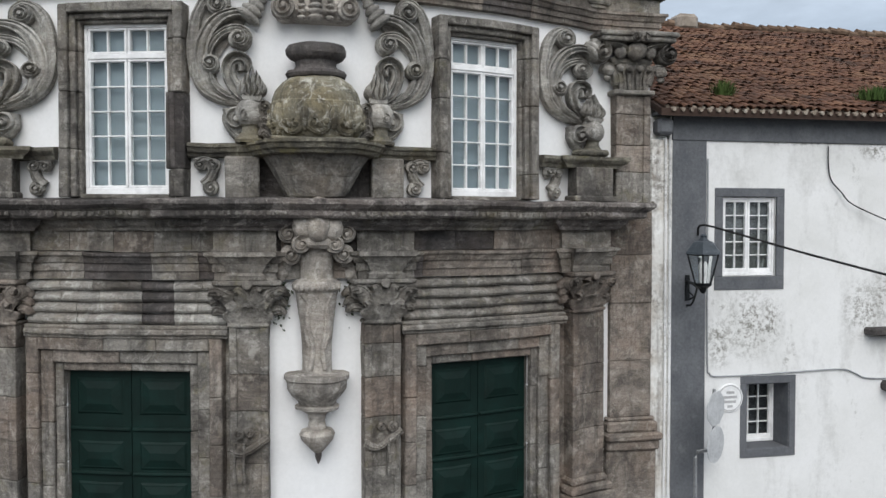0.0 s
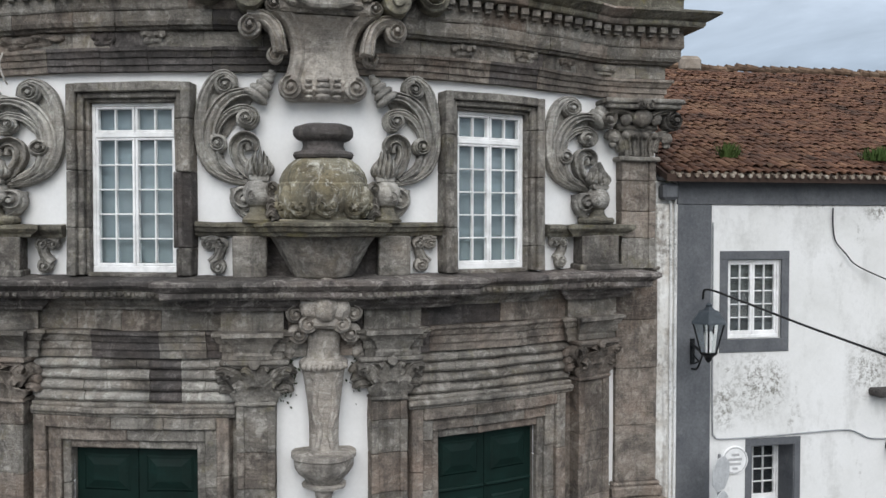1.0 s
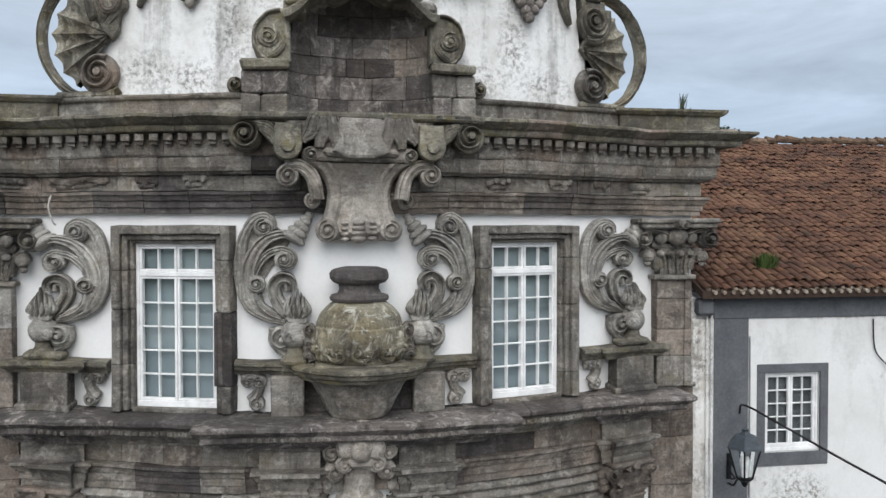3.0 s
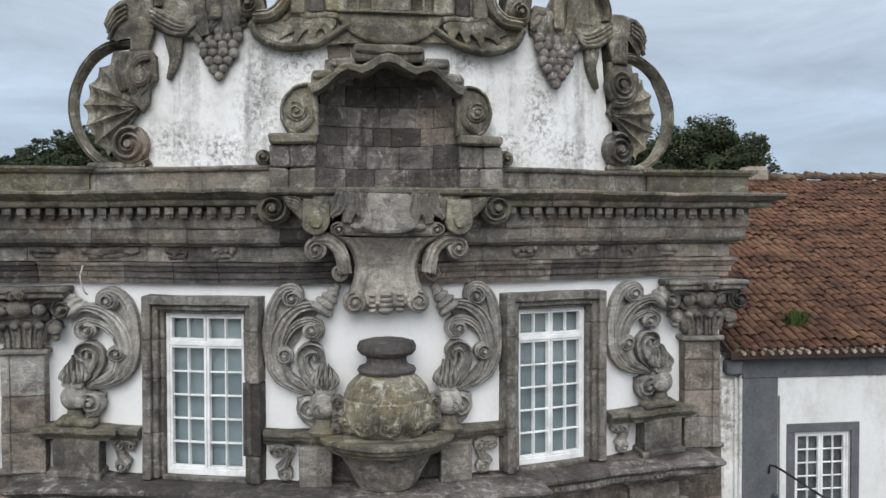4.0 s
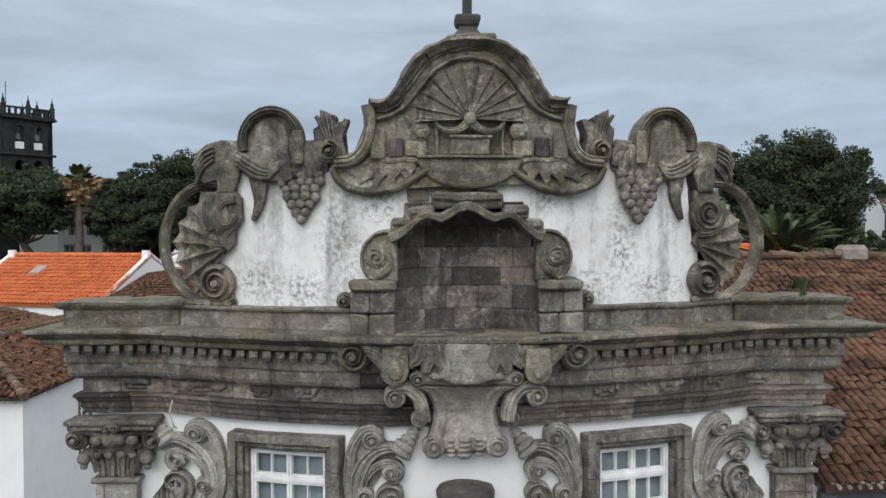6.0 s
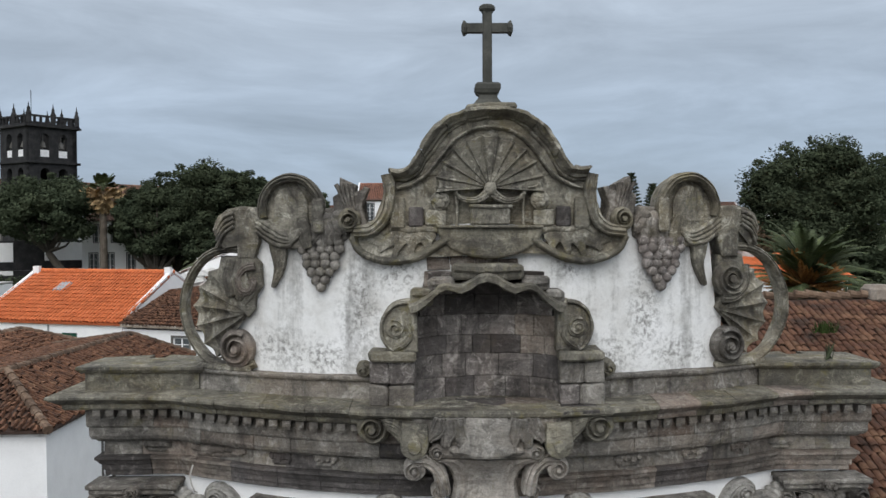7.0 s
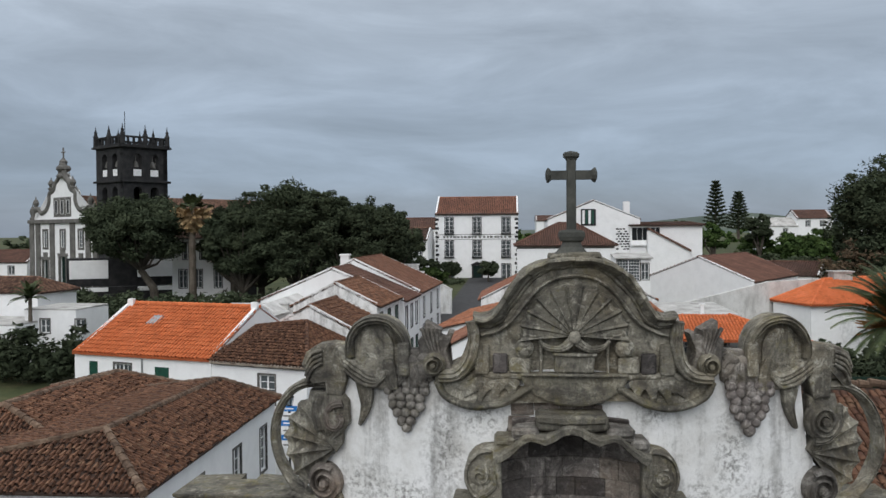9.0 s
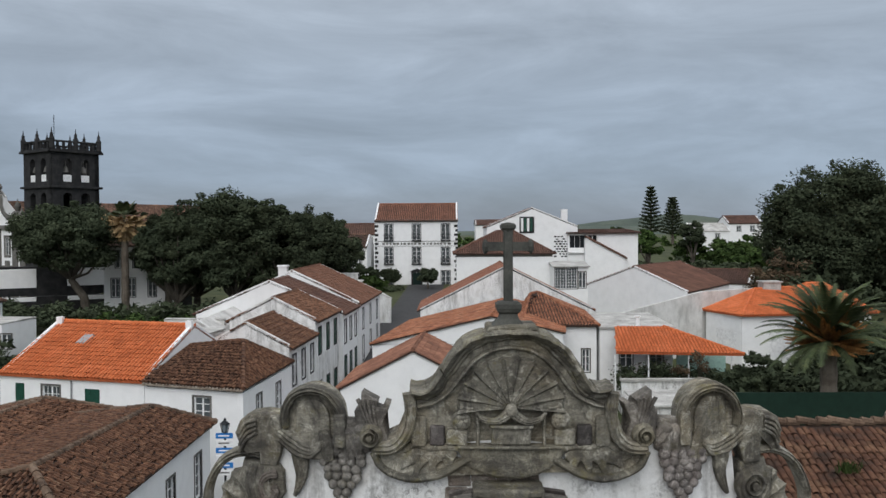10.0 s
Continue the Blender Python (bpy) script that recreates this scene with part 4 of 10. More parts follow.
def house(label, corners, base, eave, faces_, caps, roof_mat, wall_mat=None, windows=(), seed=1, roof_label="", gables=(), doors=(), category="house", eave_band=None, group="", **tile):
    """A house: four walls with openings, a tiled roof, windows. corners run anticlockwise from above; windows are
    (side, u0, u1, z0, z1, style, trim, panes)."""
    h = thing("house", label, category, group)
    wall_mat = wall_mat or PLASTER
    n = len(corners)
    for i in range(n):
        p, q = corners[i], corners[(i + 1) % n]
        length = math.hypot(q[0] - p[0], q[1] - p[1])
        fm = plane_map(p, q)
        own = [w for w in windows if w[0] == i]
        holes = [(w[1], w[2], w[3], w[4]) for w in own]
        part("wall", cell_wall("wall", fm, 0, length - 0.3, base, eave, holes, wall_mat, thick=0.3), wall_mat, h)
        for w in own:
            window_in(h, fm, w[1], w[2], w[3], w[4], w[5] if len(w) > 5 else "sash", w[6] if len(w) > 6 else GREY_STONE, w[7] if len(w) > 7 else (2, 3))
        if eave_band:
            bm = bmesh.new()
            slab(bm, -0.02, length + 0.02, eave - eave_band[0], eave, 0.0, 0.03, fm, 0.005, 99)
            part("eave_band", bm, eave_band[1], h)
    for tri in gables:
        # upright gable wall: outline given by its points, thickness inwards
        pts, inward = tri
        bm = bmesh.new()
        a = [bm.verts.new(p) for p in pts]
        b = [bm.verts.new((p[0] + inward[0], p[1] + inward[1], p[2])) for p in pts]
        bm.faces.new(a)
        bm.faces.new(b[::-1])
        for i in range(len(pts)):
            j = (i + 1) % len(pts)
            bm.faces.new((a[i], b[i], b[j], a[j]))
        part("gable", bm, wall_mat, h)
    tiled_roof(h, faces_, roof_mat, "roof", roof_label, seed, caps=caps, **tile)
    return h


def hip_faces(c, eave, ridge, a, b, over=0.25):
    """Faces of a hipped roof over corners c (anticlockwise), with a ridge from a to b (a near the side c0-c3)."""
    mid = Vector((sum(p[0] for p in c) / 4, sum(p[1] for p in c) / 4))
    e = []
    for p in c:
        v = Vector(p) - mid
        v = v * (1 + over / (v.length * 0.7))
        e.append((mid.x + v.x, mid.y + v.y, eave))
    A, B = (*a, ridge), (*b, ridge)
    return [[e[0], e[1], B, A], [e[1], e[2], B], [e[2], e[3], A, B], [e[3], e[0], A]], [(A, B), (e[0], A), (e[3], A), (e[1], B), (e[2], B)]


def gable_faces(c, eave, ridge, over=0.2, gable_over=0.0):
    """Faces of a gabled roof: the ridge runs parallel to the sides c0-c1 and c3-c2."""
    c = [Vector(p) for p in c]
    along = (c[1] - c[0]).normalized()
    across = (c[3] - c[0]).normalized()
    w = (c[3] - c[0]).length / 2
    drop = (ridge - eave) / w * over
    A = (c[0] + c[3]) / 2 - along * gable_over
    B = (c[1] + c[2]) / 2 + along * gable_over
    e0, e1 = c[0] - across * over - along * gable_over, c[1] - across * over + along * gable_over
    e2, e3 = c[2] + across * over + along * gable_over, c[3] + across * over - along * gable_over
    P = lambda v, z: (v.x, v.y, z)
    A, B = P(A, ridge), P(B, ridge)
    z = eave - drop
    return [[P(e0, z), P(e1, z), B, A], [P(e2, z), P(e3, z), A, B]], [(A, B)]


def gable_end(c, i, eave, ridge, apex=None, thick=0.22, lift=0.1):
    """The triangle over the wall from corner i to i + 1."""
    p, q = Vector(c[i]), Vector(c[(i + 1) % len(c)])
    ex = (q - p).normalized()
    inward = Vector((-ex.y, ex.x)) * thick
    m = (p + q) / 2 if apex is None else Vector(apex)
    pts = [(p.x, p.y, eave), (q.x, q.y, eave), (q.x, q.y, eave + lift), (m.x, m.y, ridge + lift), (p.x, p.y, eave + lift)]
    return pts, (inward.x, inward.y)


def rect(p, angle, w, d):
    """Corners anticlockwise from p, the first side w long at the angle, d deep."""
    a = radians(angle)
    ex, ey = Vector((math.cos(a), math.sin(a))), Vector((-math.sin(a), math.cos(a)))
    p = Vector(p)
    return [tuple(p), tuple(p + ex * w), tuple(p + ex * w + ey * d), tuple(p + ey * d)]

# ---------------------------------------------------------------- carved work of the church front


def tilted(k):
    """Map for work set square to the bowed wall, where the wall's normal leans sideways by k."""
    return lambda u, z, d: (u + k * d, wall_y(u) - d, z)


def group_part(name, label=""):
    ob = thing(name, "", "")
    ob.parent = church
    if label:
        tagged(ob, label)
    return ob


def leaf(bm, u, z0, h, w, d0, proj, lean=0.0, fmap=F):
    """An acanthus leaf: broad, ribbed, its tip curling out of the wall."""
    path = [(u + lean * t * t, z0 + h * (t if t < 0.85 else 0.85 - (t - 0.85) * 0.4)) for t in [i / 8 for i in range(9)]]
    band(bm, path, lambda t: w * (0.75 + 0.5 * math.sin(math.pi * min(1, t * 0.9)) - 0.45 * t ** 3), lambda t: 0.03 + proj * t ** 1.6, d0, fmap, ROLL)


def flame(parent, u, z, w, h, d, fmap=F, seed=0):
    """A cup of upright flame-like leaves."""
    rng = random.Random(seed)
    bm = bmesh.new()
    outline(bm, [(u - w * 0.42, z), (u + w * 0.42, z), (u + w * 0.5, z + 0.05), (u + w * 0.42, z + 0.09), (u - w * 0.42, z + 0.09), (u - w * 0.5, z + 0.05)], d - 0.2, d + 0.1, fmap, 0.02)
    part("flame_cup", bm, CARVED_STONE, parent)
    for k, off, hh in ((0.0, -0.46, 0.66), (0.0, 0.46, 0.62), (0.02, -0.34, 0.82), (0.02, 0.36, 0.78), (0.05, -0.18, 0.94), (0.05, 0.20, 0.9), (0.09, 0.02, 1.0), (0.12, -0.30, 0.56), (0.12, 0.30, 0.5), (0.15, -0.10, 0.62), (0.15, 0.12, 0.56)):
        top = h * hh * rng.uniform(0.88, 1.0)
        x = u + off * w
        path = smooth_path([(x - off * w * 0.35, z + 0.06), (x + off * w * 0.25, z + top * 0.45), (x + off * w * 0.2, z + top * 0.75), (x - off * w * 0.1, z + top)], 4)
        bm = bmesh.new()
        band(bm, path, lambda t: w * (0.20 + 0.11 * math.sin(math.pi * t)) * (1.0 - 0.93 * t ** 2.2), lambda t: 0.10 + k + 0.08 * math.sin(math.pi * t), d - 0.12, fmap, ROUND)
        part("flame", bm, CARVED_STONE, parent, smooth=True)


def capital(parent, u0, u1, z0, z1, d, k=0.0, seed=0, mat=None, flare=0.10):
    """A leafy capital: neck ring, two tiers of leaves, corner volutes, moulded slab."""
    mat = mat or STONE
    cap = thing("capital", "", "")
    cap.parent = parent
    fm = tilted(k)
    h = z1 - z0
    w = u1 - u0
    bm = bmesh.new()
    slab(bm, u0 - 0.02, u1 + 0.02, z0, z0 + 0.06, -0.02, d + 0.03, fm, 0.02)
    slab(bm, u0 + 0.02, u1 - 0.02, z0 + 0.06, z1 - 0.09, -0.02, d - 0.01, fm, 0.02)
    part("bell", bm, mat, cap)
    for tier, (zz, hh, n, pr) in enumerate(((z0 + 0.06, h * 0.42, 3, 0.13), (z0 + 0.10 + h * 0.22, h * 0.5, 4, 0.19))):
        for i in range(n):
            u = u0 + w * (i + 0.5) / n
            bm = bmesh.new()
            leaf(bm, u, zz, hh, w / n * (1.25 + flare), d - 0.02, pr, (i - (n - 1) / 2) * (0.03 + flare * (0.3 + 0.5 * tier)), fm)
            part("leaf", bm, mat, cap, smooth=True, wear=1.8)
    for s, u in ((-1, u0), (1, u1)):
        for q in range(3):
            bm = bmesh.new()
            band(bm, smooth_path([(u - s * 0.04, z0 + h * (0.28 + 0.2 * q)), (u + s * (0.05 + flare * 0.5), z0 + h * (0.36 + 0.2 * q)), (u + s * (0.09 + flare * (0.7 + 0.15 * q)), z0 + h * (0.24 + 0.2 * q))], 5), lambda t: 0.13 * (0.6 + 0.6 * math.sin(math.pi * t) - 0.3 * t), lambda t: 0.10 + 0.08 * math.sin(math.pi * t), d - 0.20, fm, ROLL)
            part("side_leaf", bm, mat, cap, smooth=True, wear=1.8)
    for s, u in ((-1, u0 + 0.02), (1, u1 - 0.02)):
        bm = bmesh.new()
        volute(bm, u + s * (0.01 + flare * 0.6), z1 - 0.18, 0.11, 90 + 60 * s, 1.6, -s, d - 0.1, 0.22, fm)
        part("corner_volute", bm, mat, cap, smooth=True)
    bm = bmesh.new()
    slab(bm, u0 - flare, u1 + flare, z1 - 0.07, z1, -0.02, d + 0.16, fm, 0.02)
    slab(bm, u0 - flare * 0.6, u1 + flare * 0.6, z1 - 0.12, z1 - 0.07, -0.02, d + 0.10, fm, 0.02)
    disc(bm, (u0 + u1) / 2, z1 - 0.06, 0.07, d, d + 0.2, fm)
    part("abacus", bm, mat, cap)
    return cap


def shaft(parent, u0, u1, z0, z1, d, mat, rng, k=0.0, panel=True, high=0.62):
    """A pilaster shaft laid in courses of single stones, with a raised border."""
    fm = tilted(k)
    z = z0
    while z < z1 - 0.05:
        t = min(z1, z + high * rng.uniform(0.75, 1.25))
        if z1 - t < 0.25:
            t = z1
        bm = bmesh.new()
        j = rng.uniform(-0.006, 0.006)
        slab(bm, u0, u1, z + 0.003, t - 0.003, -0.02, d - (0.035 if panel else 0) + j, fm, 0.01)
        if panel:
            b = (u1 - u0) * 0.2
            slab(bm, u0, u0 + b, z + 0.003, t - 0.003, d - 0.05, d + j, fm, 0.01)
            slab(bm, u1 - b, u1, z + 0.003, t - 0.003, d - 0.05, d + j, fm, 0.01)
        r = rng.random()
        part("block", bm, mat if r < 0.7 else (STONE if r < 0.85 else STONE_WARM), parent)
        z = t


def build_pilasters():
    rng = random.Random(3)
    for s in (-1, 1):
        # between door and middle
        p = group_part("pilaster", "basalt pilaster of worn blocks with a leafy capital")
        u0, u1 = sorted((s * 0.64, s * 1.16))
        shaft(p, u0, u1, 0, 4.08, 0.26, STONE, rng, s * 0.1)
        capital(p, u0, u1, 4.08, 4.73, 0.26, s * 0.1, flare=0.2)
        bm = bmesh.new()
        c = (u0 + u1) / 2
        fm = tilted(s * 0.1)
        band(bm, smooth_path([(u0, 2.42), (c - 0.1, 2.36), (c + 0.1, 2.46), (u1, 2.58)]), 0.10, 0.12, 0.24, fm)
        volute(bm, c + s * 0.13, 2.62, 0.075, 90, 1.4, 1, 0.24, 0.10, fm)
        volute(bm, c - s * 0.02, 2.64, 0.065, 90, 1.4, -1, 0.24, 0.10, fm)
        band(bm, smooth_path([(c + s * 0.12, 2.5), (c + s * 0.14, 2.2), (c + s * 0.12, 1.95)]), 0.16, 0.12, 0.24, fm, GROOVE)
        part("swag", bm, STONE, p, "carved drapery swag", smooth=True)
        # outer pilaster of the lower storey
        p = group_part("pilaster", "brown basalt pilaster with a damaged leafy capital")
        u0, u1 = sorted((s * 4.02, s * 4.66))
        shaft(p, u0, u1, 1.42, 4.08, 0.30, STONE_WARM if s > 0 else STONE, rng, s * 0.25)
        capital(p, u0, u1, 4.08, 4.73, 0.30, s * 0.25, mat=STONE_WARM)
        bm = bmesh.new()
        fm = tilted(s * 0.25)
        for a, b, e in ((1.30, 1.42, 0.36), (1.16, 1.30, 0.42), (0.0, 1.16, 0.46)):
            slab(bm, u0 - (e - 0.3) * 0.8, u1 + (e - 0.3) * 0.8, a, b, -0.02, e, fm, 0.04)
        part("pedestal", bm, STONE_WARM, p)
        # plain end pier of the lower storey
        p = group_part("corner_pier", "plain brown stone pier at the corner of the front")
        u0, u1 = sorted((s * 4.92, s * 5.66))
        shaft(p, u0, u1, 2.26, 5.80, 0.10, STONE_WARM, rng, 0, False, 0.8)
        bm = bmesh.new()
        slab(bm, u0 - 0.03, u1 + 0.03, 5.80, 5.87, -0.05, 0.16, F, 0.02)
        part("cap", bm, STONE, p)
        bm = bmesh.new()
        for a, b, e in ((2.20, 2.26, 0.16), (2.02, 2.20, 0.22), (1.90, 2.02, 0.34), (1.72, 1.90, 0.26), (0.0, 1.72, 0.18)):
            slab(bm, u0 - e * 0.35, u1 + e * 0.35, a, b, -0.05, e, F, 0.03)
        part("base", bm, STONE_WARM, p, "moulded base")
        # upper pilaster
        p = group_part("pilaster", "upper basalt pilaster with a scrolled capital")
        u0, u1 = sorted((s * 4.95, s * 5.56))
        shaft(p, u0, u1, 5.84, 7.60, 0.24, STONE_WARM if s > 0 else CARVED_STONE, rng, 0, True, 0.5)
        bm = bmesh.new()
        slab(bm, u0 - 0.06, u1 + 0.06, 7.60, 7.68, -0.02, 0.30, F, 0.02)
        slab(bm, u0 + 0.05, u1 - 0.05, 7.68, 8.22, -0.02, 0.19, F, 0.03)
        slab(bm, u0 - 0.06, u1 + 0.06, 8.10, 8.24, -0.02, 0.22, F, 0.05)
        part("neck", bm, STONE, p)
        for i in range(4):
            bm = bmesh.new()
            uu = u0 + 0.09 + i * 0.145
            band(bm, smooth_path([(uu, 7.69), (uu, 7.86), (uu + (i - 1.5) * 0.03, 8.02)], 4), lambda t: 0.085 + 0.03 * t, lambda t: 0.05 + 0.05 * t, 0.19, F, GROOVE)
            ball(bm, F(uu + (i - 1.5) * 0.03, 8.03, 0.28), 0.068, (1.0, 1.0, 0.85), 0.12, 10, 7)
            part("leaf", bm, STONE, p, smooth=True)
        for q in (-1, 1):
            bm = bmesh.new()
            c = s * 5.255 + q * 0.58
            volute(bm, c, 8.28, 0.17, 90, 2.0, q, 0.05, 0.36)
            band(bm, smooth_path([(c, 8.43), (c - q * 0.25, 8.40), (c - q * 0.42, 8.33)]), 0.12, 0.36, 0.05)
            part("volute", bm, STONE, p, smooth=True)
            bm = bmesh.new()
            band(bm, smooth_path([(c - q * 0.30, 7.76), (c - q * 0.24, 7.98), (c - q * 0.12, 8.06), (c - q * 0.06, 7.96)], 4), lambda t: 0.10 + 0.03 * math.sin(math.pi * t), 0.20, 0.08, F, ROLL)
            ball(bm, F(c - q * 0.11, 7.98, 0.26), 0.105, (1.0, 0.9, 0.9), 0.15, 12, 8)
            ball(bm, F(c - q * 0.10, 7.86, 0.24), 0.065, (1.0, 0.9, 0.8), 0.15, 10, 7)
            part("corner_leaf", bm, STONE, p, smooth=True)
        bm = bmesh.new()
        ball(bm, F(s * 5.255, 8.30, 0.32), 0.16, (1.1, 0.9, 0.9), 0.05)
        ball(bm, F(s * 5.255 - 0.26, 8.28, 0.30), 0.10, (1, 0.9, 1), 0.05)
        ball(bm, F(s * 5.255 + 0.26, 8.28, 0.30), 0.10, (1, 0.9, 1), 0.05)
        part("egg_moulding", bm, STONE, p, smooth=True)
        bm = bmesh.new()
        slab(bm, u0 - 0.34, u1 + 0.34, 8.44, 8.52, -0.02, 0.46, F, 0.02)
        slab(bm, u0 - 0.38, u1 + 0.38, 8.52, 8.60, -0.02, 0.50, F, 0.02)
        volute(bm, s * 5.255 - 0.05, 8.50, 0.08, 90, 1.2, 1, 0.4, 0.14)
        volute(bm, s * 5.255 + 0.08, 8.50, 0.08, 90, 1.2, -1, 0.4, 0.14)
        part("abacus", bm, STONE, p)


build_pilasters()


def build_doors():
    rng = random.Random(8)
    for s in (-1, 1):
        k = s * 0.3
        fm = tilted(k)
        d = group_part("door", "closed double door of dark green panelled boards")
        u0, u1 = (-3.43, -1.69) if s < 0 else (1.66, 3.32)
        c = (u0 + u1) / 2
        for q in (0, 1):
            a, b = (u0, c - 0.004) if q == 0 else (c + 0.004, u1)
            lf = thing("leaf", "", "")
            lf.parent = d
            bm = bmesh.new()
            slab(bm, a, b, 0.02, 3.44, -0.14, -0.07, fm, 0.004)
            part("boarding", bm, GREEN_PAINT, lf)
            for z0, z1 in ((2.80, 3.34), (2.02, 2.44), (1.30, 1.86), (0.2, 1.1)):
                bm = bmesh.new()
                e, o = 0.14, 0.05
                rows = [[fm(x, z, dd) for x, z in ((a + m, z0 + m - 0.1), (b - m, z0 + m - 0.1), (b - m, z1 - m + 0.1), (a + m, z1 - m + 0.1))] for m, dd in ((e - 0.03, -0.07), (e, -0.05), (e + 0.02, -0.05), (e + 0.12, -0.03))]
                vs = add_grid(bm, rows, close=True)
                bm.faces.new(vs[-1])
                part("panel", bm, GREEN_PAINT, lf)
            for z in (2.58, 1.95, 1.2):
                bm = bmesh.new()
                slab(bm, a + 0.01, b - 0.01, z, z + 0.05, -0.07, -0.03, fm, 0.015)
                part("rail", bm, GREEN_PAINT, lf)
        # stepped stone surround laid in blocks
        sr = group_part("door_surround", "stepped basalt door surround laid in worn blocks")
        for step, (m0, m1, dd) in enumerate(((0.0, 0.12, 0.10), (0.12, 0.30, 0.16), (0.30, 0.47, 0.23))):
            for q in (-1, 1):
                e0 = (u0 - m1, u0 - m0) if q < 0 else (u1 + m0, u1 + m1)
                z = 0.0
                top = 3.45 + m1
                while z < top - 0.01:
                    t = min(top, z + rng.uniform(0.6, 1.1))
                    if top - t < 0.3:
                        t = top
                    bm = bmesh.new()
                    slab(bm, e0[0], e0[1], z + 0.002, t - 0.002, -0.45, dd + rng.uniform(-0.006, 0.006), fm, 0.015)
                    part("block", bm, rng.choice((STONE, STONE, STONE_WARM)) if step < 2 else rng.choice((STONE, STONE_WARM)), sr)
                    z = t
            u = u0 - m0
            while u < u1 + m0 - 0.01:
                v = min(u1 + m0, u + rng.uniform(0.55, 0.95))
                if u1 + m0 - v < 0.3:
                    v = u1 + m0
                bm = bmesh.new()
                slab(bm, u + 0.002, v - 0.002, 3.45 + m0, 3.45 + m1, -0.45, dd + rng.uniform(-0.006, 0.006), fm, 0.015)
                part("block", bm, rng.choice((STONE, STONE, STONE_WARM)) if step < 2 else rng.choice((STONE, STONE_WARM)), sr)
                u = v
        for a, b in ((1.08, min(abs(u0), abs(u1)) - 0.44), (max(abs(u0), abs(u1)) + 0.44, 4.10)):
            bm = bmesh.new()
            slab(bm, *sorted((s * a, s * b)), 0.0, 3.95, -0.02, 0.05, F, 0.01)
            part("backing", bm, STONE_WARM if s > 0 else STONE, sr)
        # cap moulding and the reeded courses over the door
        bm = bmesh.new()
        a, b = sorted((s * 1.20, s * 4.0))
        slab(bm, a, b, 3.92, 3.97, -0.02, 0.26, F, 0.015)
        slab(bm, a, b, 3.97, 4.05, -0.02, 0.31, F, 0.02)
        slab(bm, a, b, 4.05, 4.10, -0.02, 0.22, F, 0.01)
        part("cap_moulding", bm, STONE, sr)
        re = group_part("reeded_panel", "courses of horizontally reeded stone over the door")
        for row in range(4):
            z0, z1 = 4.10 + row * 0.155, 4.10 + (row + 1) * 0.155
            u = a + 0.04
            stop = b - 0.02
            dark = -2.36
            cuts = [u]
            while u < stop - 0.05:
                u = min(stop, u + rng.uniform(0.45, 0.85))
                if stop - u < 0.3:
                    u = stop
                cuts.append(u)
            if s < 0:
                cuts = sorted([x for x in cuts if abs(x + 2.13) > 0.36] + [-2.36, -1.92])
            for x0, x1 in zip(cuts[:-1], cuts[1:]):
                bm = bmesh.new()
                j = rng.uniform(-0.012, 0.012)
                prof = [(-0.02, z0 + 0.004), (0.08 + j, z0 + 0.004), (0.135 + j, z0 + 0.015), (0.165 + j, z0 + 0.05), (0.16 + j, z0 + 0.085), (0.12 + j, z0 + 0.12), (0.085 + j, z1 - 0.014), (0.08 + j, z1 - 0.004), (-0.02, z1 - 0.004)]
                sweep(bm, prof, [(x, wall_y(x), 0, -1) for x in (x0 + 0.003, (x0 + x1) / 2, x1 - 0.003)])
                part("reeded_block", bm, STONE_DARK if s < 0 and abs(x0 + 2.36) < 0.01 else (CARVED_STONE if s < 0 and rng.random() < 0.7 else STONE), re)


build_doors()


